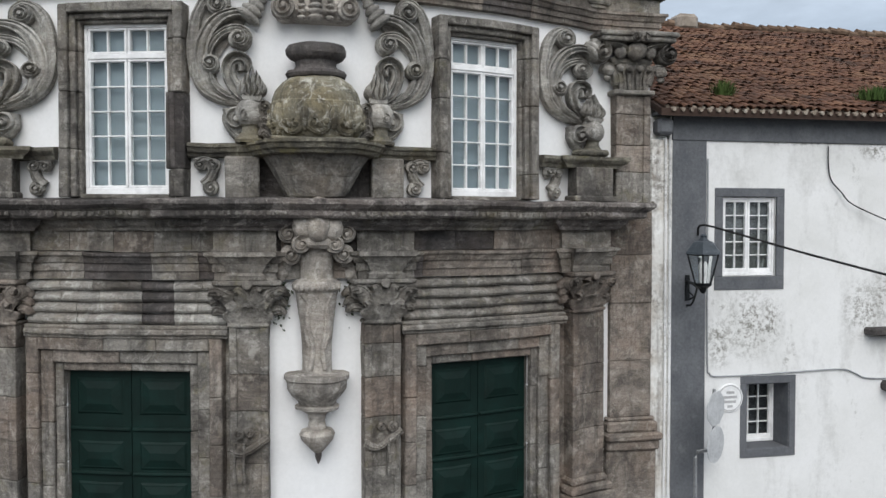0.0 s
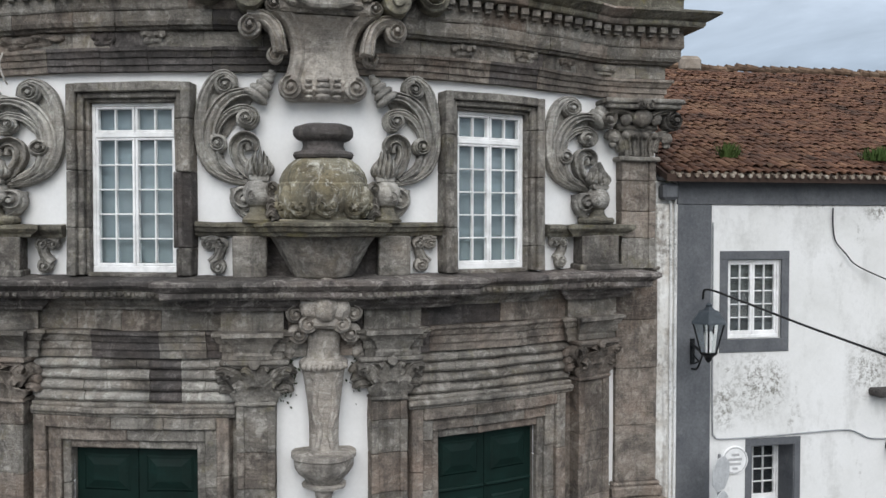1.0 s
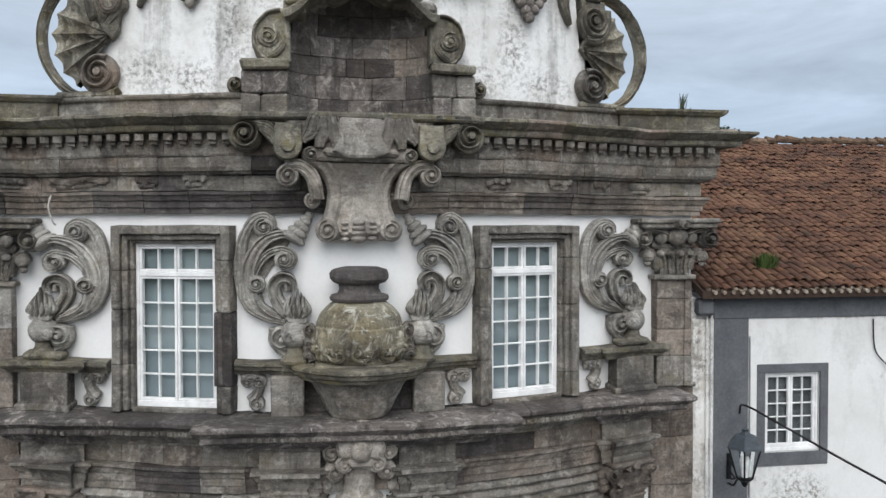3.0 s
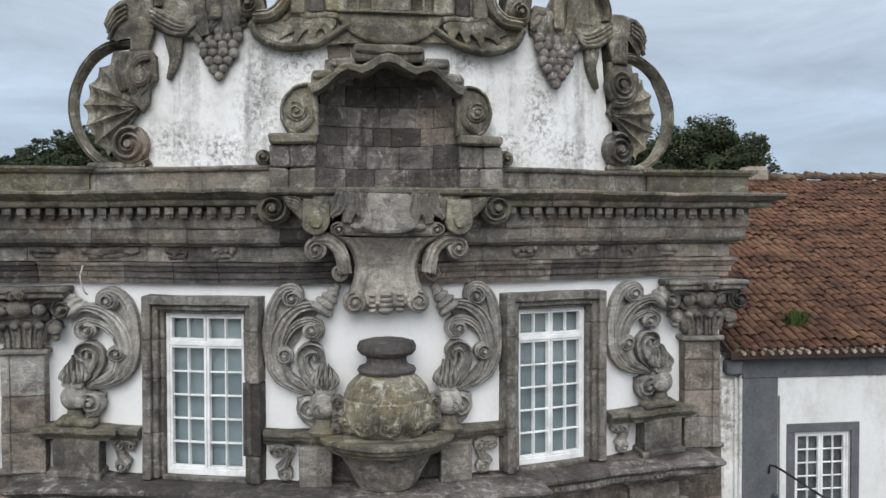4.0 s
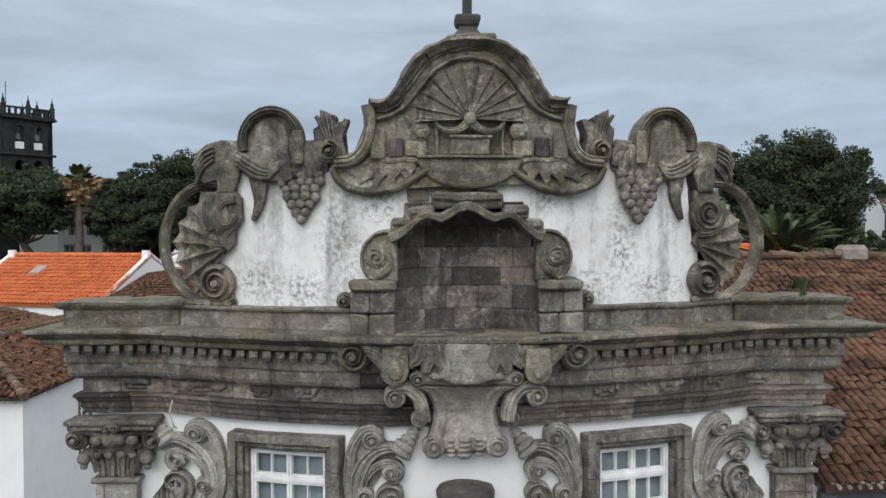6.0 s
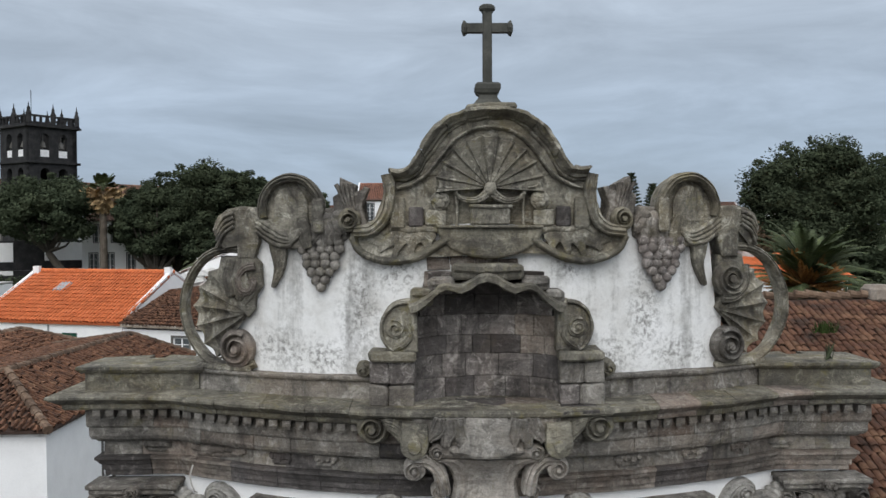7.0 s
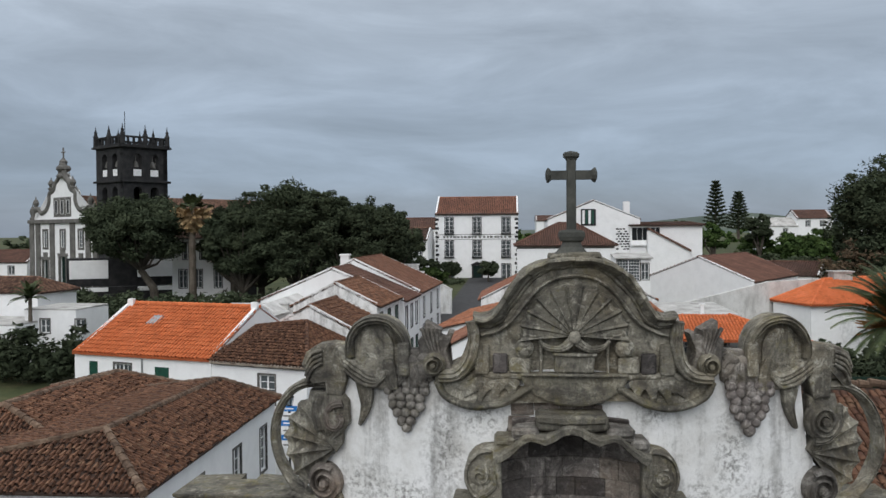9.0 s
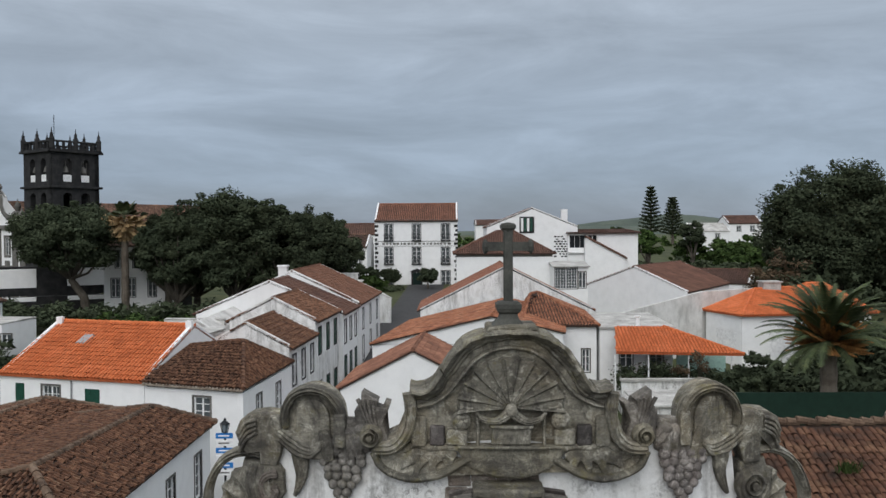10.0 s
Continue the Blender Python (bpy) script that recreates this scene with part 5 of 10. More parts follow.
def build_church_windows():
    rng = random.Random(4)
    for s in (-1, 1):
        k = s * 0.3
        fm = tilted(k)
        u0, u1, z0, z1 = (-3.12, -1.95, 5.90, 8.24) if s < 0 else (1.95, 3.10, 5.90, 8.24)
        w = group_part("church_window", "tall white wooden window with small panes")
        c, f, zt = (u0 + u1) / 2, 0.045, 7.80
        bm = bmesh.new()
        for a, b, e, g in ((u0, u1, z1 - f, z1), (u0, u1, z0, z0 + 0.09), (u0, u0 + f, z0 + 0.09, z1 - f), (u1 - f, u1, z0 + 0.09, z1 - f), (u0 + f, u1 - f, zt - 0.035, zt + 0.035)):
            slab(bm, a, b, e, g, -0.10, 0.03, fm, 0.008)
        part("frame", bm, WHITE_PAINT, w, "white painted frame with a transom")
        lights = []
        for a, b in ((u0 + f, c - 0.004), (c + 0.004, u1 - f)):
            lights.append((a, b, z0 + 0.09, zt - 0.035, 5))
            lights.append((a, b, zt + 0.035, z1 - f, 1))
        for a, b, e, g, n in lights:
            bm = bmesh.new()
            m = 0.036
            for p, q, r, t in ((a, b, e, e + m), (a, b, g - m, g), (a, a + m, e + m, g - m), (b - m, b, e + m, g - m)):
                slab(bm, p, q, r, t, -0.07, 0.015, fm, 0.008)
            xm = (a + b) / 2
            slab(bm, xm - 0.010, xm + 0.010, e + m, g - m, -0.06, 0.008, fm, 0.005)
            for i in range(1, n):
                z = e + m + (g - e - 2 * m) * i / n
                slab(bm, a + m, b - m, z - 0.010, z + 0.010, -0.06, 0.006, fm, 0.005)
            part("casement", bm, WHITE_PAINT, w)
            for i in range(n):
                for p, q in ((a + m, xm - 0.010), (xm + 0.010, b - m)):
                    r, t = e + m + (g - e - 2 * m) * i / n + 0.012, e + m + (g - e - 2 * m) * (i + 1) / n - 0.012
                    bm = bmesh.new()
                    slab(bm, p, q, r, t, -0.045, -0.04, fm, 0.001)
                    ob = part("pane", bm, GLASS, w)
                    ob.visible_shadow = False
        bm = bmesh.new()
        slab(bm, u0 + 0.02, u1 - 0.02, z0 + 0.02, z1 - 0.02, -0.17, -0.15, fm, 0.002)
        part("blind", bm, BLIND, w, "plain grey-green blind behind the panes")
        # stone surround in blocks
        sr = group_part("window_surround", "moulded basalt window surround" + (" with one new dark block" if s < 0 else ""))
        for m0, m1, dd in ((0.0, 0.05, 0.12), (0.05, 0.13, 0.19), (0.13, 0.255, 0.26)):
            for q in (-1, 1):
                e0 = (u0 - m1, u0 - m0) if q < 0 else (u1 + m0, u1 + m1)
                cuts = [5.86, 6.52, 7.30, 7.86, z1 + m1] if q < 0 else [5.86, 6.24, 7.28, 8.0, z1 + m1]
                for i, (za, zb) in enumerate(zip(cuts[:-1], cuts[1:])):
                    dark = s < 0 and q > 0 and i == 1
                    bm = bmesh.new()
                    slab(bm, e0[0], e0[1], za + 0.002, zb - 0.002, -0.3 if m0 == 0 else -0.02, (0.2 if dark else dd) + rng.uniform(-0.004, 0.004), fm, 0.012)
                    part("block", bm, STONE_DARK if dark else STONE, sr)
            bm = bmesh.new()
            slab(bm, u0 - m0, u1 + m0, z1 + m0, z1 + m1, -0.3 if m0 == 0 else -0.02, dd, fm, 0.012)
            part("lintel", bm, STONE, sr)
        bm = bmesh.new()
        slab(bm, u0 - 0.02, u1 + 0.02, 5.84, 5.90, -0.3, 0.14, fm, 0.01)
        part("sill", bm, STONE, sr)


build_church_windows()


def turned(bm, a, b, radii, seg=14, squash=1.0):
    """A body turned about the line from a to b, with the radii at even steps along it."""
    a, b = Vector(a), Vector(b)
    n = len(radii) - 1
    tube(bm, [a.lerp(b, i / n) for i in range(n + 1)], list(radii), seg)


def scroll_ornament(fu, label, seed, tall=1.0):
    """A great C-scroll of three fanning bands with side volutes, a twisted shell, and a ball with a flame on it. fu maps the local u."""
    g = group_part("scroll_ornament", label)
    fm = lambda u, z, d: F(fu(u), 6.60 + (z - 6.60) * tall, d)
    bm = bmesh.new()
    outline(bm, [(-1.30, 8.60), (-1.46, 8.52), (-1.58, 8.30), (-1.63, 8.0), (-1.62, 7.65), (-1.54, 7.42), (-1.40, 7.27), (-1.24, 7.20), (-1.34, 7.32), (-1.45, 7.50), (-1.46, 7.74), (-1.41, 7.94), (-1.28, 8.07),
                 (-1.08, 8.13), (-0.98, 8.20), (-0.90, 8.34), (-1.12, 8.40), (-1.22, 8.48)], -0.02, 0.06, fm, 0.02)
    part("ground_plate", bm, CARVED_STONE, g)
    bm = bmesh.new()
    rim = smooth_path([(-1.17, 8.44), (-1.20, 8.56), (-1.32, 8.62), (-1.46, 8.55), (-1.57, 8.36), (-1.625, 8.10), (-1.64, 7.85), (-1.62, 7.60), (-1.53, 7.38), (-1.38, 7.25), (-1.20, 7.18), (-1.02, 7.14)], 6)
    band(bm, rim, lambda t: 0.09 + 0.08 * math.sin(math.pi * t), lambda t: 0.21, 0.0, fm, ROLL)
    part("outer_band", bm, CARVED_STONE, g, smooth=True)
    bm = bmesh.new()
    mid = smooth_path([(-1.16, 7.21), (-1.34, 7.31), (-1.46, 7.46), (-1.53, 7.68), (-1.51, 7.92), (-1.43, 8.12), (-1.30, 8.27), (-1.14, 8.35), (-0.97, 8.36), (-0.84, 8.29)], 6)
    band(bm, mid, lambda t: 0.12 + 0.09 * math.sin(math.pi * min(1.0, 0.15 + t)), lambda t: 0.20 + 0.08 * t, 0.0, fm, FLUTE)
    part("middle_band", bm, CARVED_STONE, g, smooth=True)
    bm = bmesh.new()
    low = smooth_path([(-1.43, 7.60), (-1.44, 7.78), (-1.38, 7.95), (-1.25, 8.09), (-1.08, 8.15), (-0.94, 8.11), (-0.90, 8.01), (-0.96, 7.92), (-1.05, 7.92)], 6)
    band(bm, low, lambda t: 0.12 - 0.02 * t, lambda t: 0.18 + 0.09 * t, 0.0, fm, FLUTE)
    part("inner_band", bm, CARVED_STONE, g, smooth=True)
    for cu, cz, r, side, st in ((-1.31, 8.47, 0.145, 1, 90), (-1.035, 8.015, 0.125, -1, 60), (-1.415, 7.67, 0.135, 1, 180)):
        bm = bmesh.new()
        volute(bm, cu, cz, r, st, 2.1, side, 0.04, 0.24, fm)
        part("volute", bm, CARVED_STONE, g, smooth=True)
    bm = bmesh.new()
    band(bm, smooth_path([(-1.42, 7.52), (-1.37, 7.38), (-1.27, 7.27), (-1.08, 7.18)], 5), lambda t: 0.09, 0.22, 0.02, fm, ROLL)
    part("tail", bm, CARVED_STONE, g, smooth=True)
    # leaf that curls over behind the flame
    bm = bmesh.new()
    curl = smooth_path([(-0.93, 7.58), (-0.91, 7.68), (-0.97, 7.76), (-1.08, 7.77), (-1.17, 7.69), (-1.19, 7.55), (-1.14, 7.40), (-1.05, 7.28), (-0.94, 7.19)], 6)
    band(bm, curl, lambda t: 0.09 + 0.05 * math.sin(math.pi * t), lambda t: 0.27 - 0.06 * t, 0.0, fm, GROOVE)
    part("curled_leaf", bm, CARVED_STONE, g, smooth=True)
    bm = bmesh.new()
    band(bm, smooth_path([(-1.00, 7.58), (-1.02, 7.68), (-1.10, 7.66), (-1.11, 7.54), (-1.05, 7.41), (-0.96, 7.29)], 5), lambda t: 0.10, 0.20, 0.0, fm, ROUND)
    part("leaf_rib", bm, CARVED_STONE, g, smooth=True)
    # twisted shell at the end of the middle band
    bm = bmesh.new()
    whorl = [(0.165 - 0.12 * i / 30) * (0.78 + 0.42 * math.sin(math.pi * ((i / 30) * 4.5 % 1.0)) ** 0.7) for i in range(31)]
    turned(bm, fm(-0.94, 8.27, 0.16), fm(-0.66, 8.66, 0.16), [0.06] + whorl + [0.015])
    part("twisted_shell", bm, CARVED_STONE, g, smooth=True)
    # ball on a waisted foot, with a scroll at its back, and the flame
    bm = bmesh.new()
    ball(bm, fm(-0.88, 6.99, 0.27), 0.205, (1.0, 0.95, 0.98), 0.04, 18, 12)
    part("ball", bm, CARVED_STONE, g, smooth=True)
    bm = bmesh.new()
    volute(bm, -1.07, 6.91, 0.185, 60, 1.5, 1, 0.02, 0.30, fm)
    band(bm, smooth_path([(-1.20, 7.06), (-1.16, 6.82), (-1.06, 6.70), (-0.92, 6.66)], 5), 0.10, 0.24, 0.02, fm, ROLL)
    part("back_scroll", bm, CARVED_STONE, g, smooth=True)
    bm = bmesh.new()
    volute(bm, -0.95, 6.95, 0.085, 90, 1.2, 1, 0.38, 0.10, fm)
    part("rosette", bm, CARVED_STONE, g, smooth=True)
    bm = bmesh.new()
    lathe(bm, [(0.10, 6.59), (0.20, 6.59), (0.215, 6.63), (0.17, 6.68), (0.12, 6.74), (0.11, 6.80), (0.14, 6.83)], (*fm(-0.88, 0, 0.27)[:2], 0), 16)
    part("foot", bm, STONE_LICHEN, g, smooth=True)
    flame(g, -0.86, 7.15, 0.28, 0.50, 0.28, fm, seed)


def small_scroll(fu):
    g = group_part("small_scroll", "small carved foliate scroll under the shelf")
    fm = lambda u, z, d: F(fu(u), z, d)
    bm = bmesh.new()
    band(bm, smooth_path([(-1.62, 6.32), (-1.48, 6.36), (-1.38, 6.28), (-1.42, 6.12), (-1.52, 6.02)], 6), 0.14, 0.2, 0.0, fm, ROLL)
    part("stem", bm, CARVED_STONE, g, smooth=True)
    for cu, cz, r in ((-1.38, 6.30, 0.10), (-1.55, 6.30, 0.09), (-1.42, 5.99, 0.11)):
        bm = bmesh.new()
        volute(bm, cu, cz, r, 90, 1.5, 1, 0.02, 0.2, fm)
        part("volute", bm, CARVED_STONE, g, smooth=True)


for s in (-1, 1):
    scroll_ornament((lambda u: u) if s < 0 else (lambda u: -u), "carved basalt C-scroll with volutes and a flaming ball beside the urn", 1 + s)
    scroll_ornament((lambda u: -5.55 - 1.2 * u) if s < 0 else (lambda u: 5.55 + 1.2 * u), "carved basalt C-scroll with volutes and a flaming ball over the corner", 5 + s, 0.96)
    small_scroll((lambda u: u) if s < 0 else (lambda u: -u))
    small_scroll((lambda u: -5.22 - u) if s < 0 else (lambda u: 5.22 + u))


def build_shelves():
    # middle shelf with its round basin
    g = group_part("middle_shelf", "stone shelf on a half-round basin, mossy on top")
    prof = [(0.0, 6.40), (0.04, 6.41), (0.06, 6.45), (0.10, 6.47), (0.12, 6.52), (0.15, 6.54), (0.15, 6.575), (0.0, 6.60), (-0.5, 6.60), (-0.5, 6.40)]
    st = []
    for u in (-1.72, -1.45, -1.2):
        st.append((u, wall_y(u) - 0.12, 0, -1))
    for a in range(0, 181, 12):
        x, y = -0.82 * math.cos(radians(a)), -0.80 * math.sin(radians(a))
        st.append((x, wall_y(0) - 0.25 + y, -math.cos(radians(a)) * 0.8, -max(0.35, math.sin(radians(a)))))
    for u in (1.2, 1.45, 1.72):
        st.append((u, wall_y(u) - 0.12, 0, -1))
    bm = bmesh.new()
    sweep(bm, prof, st)
    box(bm, -0.8, 0.8, -0.02, 0.3, 6.42, 6.59)
    part("shelf", bm, STONE_LICHEN, g)
    bm = bmesh.new()
    lathe(bm, [(0.30, 5.80), (0.42, 5.86), (0.47, 5.94), (0.56, 6.13), (0.57, 6.135), (0.64, 6.27), (0.72, 6.40), (0.70, 6.43)], (0, wall_y(0) - 0.25, 0), 14)
    part("basin", bm, STONE, g)
    for s in (-1, 1):
        u0, u1 = sorted((s * 0.76, s * 1.22))
        bm = bmesh.new()
        slab(bm, u0, u1, 5.84, 6.41, -0.02, 0.34, F, 0.02)
        part("pedestal", bm, STONE, g)
        o = group_part("corner_shelf", "stone pedestal and moulded shelf under the corner scroll")
        bm = bmesh.new()
        a, b = sorted((s * 3.52, s * 4.82))
        sweep(bm, [(-0.2, 6.38), (0.20, 6.38), (0.23, 6.43), (0.28, 6.46), (0.32, 6.50), (0.32, 6.55), (-0.2, 6.58)], front_line(a, b, 0.2))
        a, b = sorted((s * 4.05, s * 4.86))
        sweep(bm, [(-0.2, 6.384), (0.10, 6.384), (0.13, 6.43), (0.18, 6.46), (0.22, 6.50), (0.22, 6.555), (-0.2, 6.584)], block_line(a, b, 0.3, 0.3))
        slab(bm, a + 0.1, b - 0.1, 6.57, 6.68, 0.1, 0.45, F, 0.04)
        part("shelf", bm, STONE_LICHEN, o)
        bm = bmesh.new()
        slab(bm, a + 0.06, b - 0.04, 5.84, 6.39, -0.02, 0.44, F, 0.02)
        slab(bm, a + 0.0, b + 0.0, 5.84, 5.94, -0.02, 0.50, F, 0.02)
        part("pedestal", bm, STONE, o)


build_shelves()


def build_urn():
    g = group_part("urn", "great lichen-covered stone urn with a dark stopper")
    c = (0, wall_y(0) - 0.38, 0)
    bm = bmesh.new()
    lathe(bm, [(0.40, 6.59), (0.50, 6.62), (0.55, 6.70), (0.60, 6.84), (0.62, 6.98), (0.61, 7.10), (0.585, 7.12), (0.59, 7.16), (0.55, 7.27), (0.47, 7.37), (0.38, 7.44), (0.33, 7.46)], c, 40)
    part("body", bm, URN_STONE, g, "swelling body spotted with ochre lichen", smooth=True)
    bm = bmesh.new()
    lathe(bm, [(0.30, 7.45), (0.39, 7.46), (0.41, 7.50), (0.39, 7.54), (0.30, 7.56), (0.27, 7.62), (0.28, 7.68), (0.36, 7.71), (0.405, 7.76), (0.41, 7.82), (0.38, 7.88), (0.24, 7.92), (0.10, 7.925)], c, 32)
    part("stopper", bm, STONE_DARK, g, smooth=True)
    def round_map(u, z, d):
        r = 0.50 + 0.12 * math.sin(min(1.0, max(0.0, (z - 6.58) / 0.42)) * math.pi / 2) + d
        return (c[0] + r * math.sin(u / 0.6), c[1] - r * math.cos(u / 0.6), z)

    for k in range(-2, 3):
        u = 0.37 * k
        bm = bmesh.new()
        band(bm, smooth_path([(u - 0.17, 7.02), (u - 0.17, 6.86), (u - 0.09, 6.73), (u, 6.69), (u + 0.09, 6.73), (u + 0.17, 6.86), (u + 0.17, 7.02)], 4), lambda t: 0.085, lambda t: 0.05 + 0.03 * math.sin(math.pi * t), -0.02, round_map, ROLL)
        part("swag", bm, URN_STONE, g, smooth=True, wear=1.5)
        for s in (-1, 1):
            bm = bmesh.new()
            volute(bm, u + s * 0.075, 6.80, 0.066, 90, 1.3, s, -0.02, 0.10, round_map)
            part("curl", bm, URN_STONE, g, smooth=True)
        bm = bmesh.new()
        band(bm, smooth_path([(u + 0.185, 7.06), (u + 0.185, 6.9), (u + 0.185, 6.72)], 4), lambda t: 0.10 * (0.5 + 0.6 * math.sin(math.pi * t)), lambda t: 0.07 + 0.04 * math.sin(math.pi * t), -0.02, round_map, ROLL)
        part("leaf", bm, URN_STONE, g, smooth=True, wear=1.5)
    # dark slab behind the bowl: the recess's shadow is put into its colour
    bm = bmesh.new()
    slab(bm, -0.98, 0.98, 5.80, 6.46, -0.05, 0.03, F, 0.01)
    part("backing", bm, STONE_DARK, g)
    for s in (-1, 1):
        bm = bmesh.new()
        fh = lambda u, z, d: (c[0] + s * u, c[1] - d, z)
        volute(bm, 0.68, 7.06, 0.09, 90, 1.4, -1, -0.10, 0.20, fh)
        for q in range(4):
            band(bm, smooth_path([(0.60, 6.66 + 0.09 * q), (0.70, 6.74 + 0.09 * q), (0.76 - 0.02 * q, 6.68 + 0.09 * q)], 4), lambda t: 0.10 * (0.6 + 0.5 * math.sin(math.pi * t)), 0.16, -0.08, fh, ROLL)
        band(bm, smooth_path([(0.64, 6.64), (0.70, 6.84), (0.66, 7.04)], 4), 0.12, 0.14, -0.10, fh, ROLL)
        part("side_foliage", bm, STONE, g, smooth=True)
    bm = bmesh.new()
    slab(bm, -0.62, 0.62, 6.58, 6.63, 0.0, 0.9, F, 0.02)
    part("plinth", bm, STONE_LICHEN, g)


build_urn()


def build_figure_bracket():
    """The tapering carved term in the middle of the lower storey, one plain mesh, on its bracket."""
    bm = bmesh.new()
    c = (0, wall_y(0) - 0.22, 0)
    lathe(bm, [(0.205, 3.42), (0.20, 3.60), (0.205, 3.85), (0.235, 4.15), (0.275, 4.42), (0.29, 4.56), (0.325, 4.59), (0.335, 4.67), (0.30, 4.71), (0.235, 4.75), (0.225, 4.90), (0.25, 5.06), (0.24, 5.2), (0.2, 5.3)], c, 24, sy=0.85)
    for i in range(9):
        u = -0.28 + 0.07 * i
        ball(bm, F(u, 4.63, 0.22 + 0.28 * math.sqrt(max(0, 1 - (u / 0.34) ** 2))), 0.045, (1, 1, 1), 0.1, 8, 5)
    for s in (-1, 1):
        band(bm, smooth_path([(s * 0.05, 4.55), (s * 0.14, 4.2), (s * 0.07, 3.8), (s * 0.10, 3.5)], 5), 0.09, 0.08, 0.36, F, ROUND)
        band(bm, smooth_path([(s * 0.20, 4.55), (s * 0.10, 4.3), (s * 0.16, 4.0), (s * 0.06, 3.7)], 5), 0.07, 0.07, 0.36, F, ROUND)
        volute(bm, s * 0.36, 5.08, 0.14, 90, 1.3, s, 0.25, 0.22)
        volute(bm, s * 0.23, 5.22, 0.13, 90, 1.3, -s, 0.42, 0.2)
        volute(bm, s * 0.40, 5.36, 0.13, 90, 1.3, -s, 0.30, 0.24)
        ball(bm, F(s * 0.20, 5.44, 0.52), 0.15, (1, 1, 1.2), 0.25)
        ball(bm, F(s * 0.30, 5.58, 0.42), 0.14, (1, 1, 1.1), 0.25)
        for i in range(12):
            ball(bm, F(s * (0.40 + 0.035 * i + 0.08 * (i % 2)), 4.98 - 0.085 * i, 0.14 - 0.006 * i), 0.105 - 0.005 * i, (1, 0.9, 1.1), 0.35, 8, 6)
    ball(bm, (c[0], c[1] - 0.34, 5.46), 0.19, (0.95, 0.95, 1.2), 0.16, 16, 12)
    ball(bm, (c[0] + 0.01, c[1] - 0.36, 5.70), 0.20, (1.05, 0.95, 0.75), 0.2, 14, 8)
    slab(bm, -0.19, 0.19, 5.16, 5.34, 0.35, 0.62, F, 0.05)
    ob = part("carved_term", bm, CONSOLE_STONE, church, "worn tapering stone term with scrolled shoulders", smooth=True)
    g = group_part("figure_bracket", "stone bowl bracket with a hanging drop")
    bm = bmesh.new()
    lathe(bm, [(0.20, 2.98), (0.26, 3.02), (0.28, 3.06), (0.36, 3.14), (0.41, 3.22), (0.42, 3.34), (0.45, 3.36), (0.45, 3.42), (0.2, 3.44)], c, 24)
    part("bowl", bm, CONSOLE_STONE, g, smooth=True)
    bm = bmesh.new()
    lathe(bm, [(0.30, 2.94), (0.31, 2.98), (0.20, 3.0), (0.10, 3.0)], c, 20)
    lathe(bm, [(0.08, 2.60), (0.13, 2.66), (0.11, 2.76), (0.13, 2.86), (0.24, 2.93), (0.26, 2.95)], c, 18)
    part("neck", bm, CONSOLE_STONE, g, smooth=True)
    bm = bmesh.new()
    lathe(bm, [(0.03, 2.30), (0.10, 2.36), (0.22, 2.50), (0.245, 2.58), (0.22, 2.63), (0.10, 2.66)], c, 20)
    part("drop", bm, CONSOLE_STONE, g, smooth=True)
    bm = bmesh.new()
    lathe(bm, [(0.01, 2.16), (0.035, 2.22), (0.05, 2.30), (0.03, 2.33)], c, 10)
    part("tip", bm, STONE_DARK, g)


build_figure_bracket()

# ---------------------------------------------------------------- houses near the church
PLASTER_GREY = surface("rain-streaked grey limewash", (0.60, 0.59, 0.57), (0.48, 0.47, 0.45), (0.70, 0.69, 0.67), 0.6, 12, 0.95, bump=0.2, grain=0.1, streaks=0.5,
                       streak_colour=(0.22, 0.21, 0.20), streak_scale=(0.9, 0.9, 0.25))


def row_windows(side, us, w, z0, z1, style="sash", trim=GREY_STONE, panes=(2, 4)):
    return [(side, u - w / 2, u + w / 2, z0, z1, style, trim, panes) for u in us]


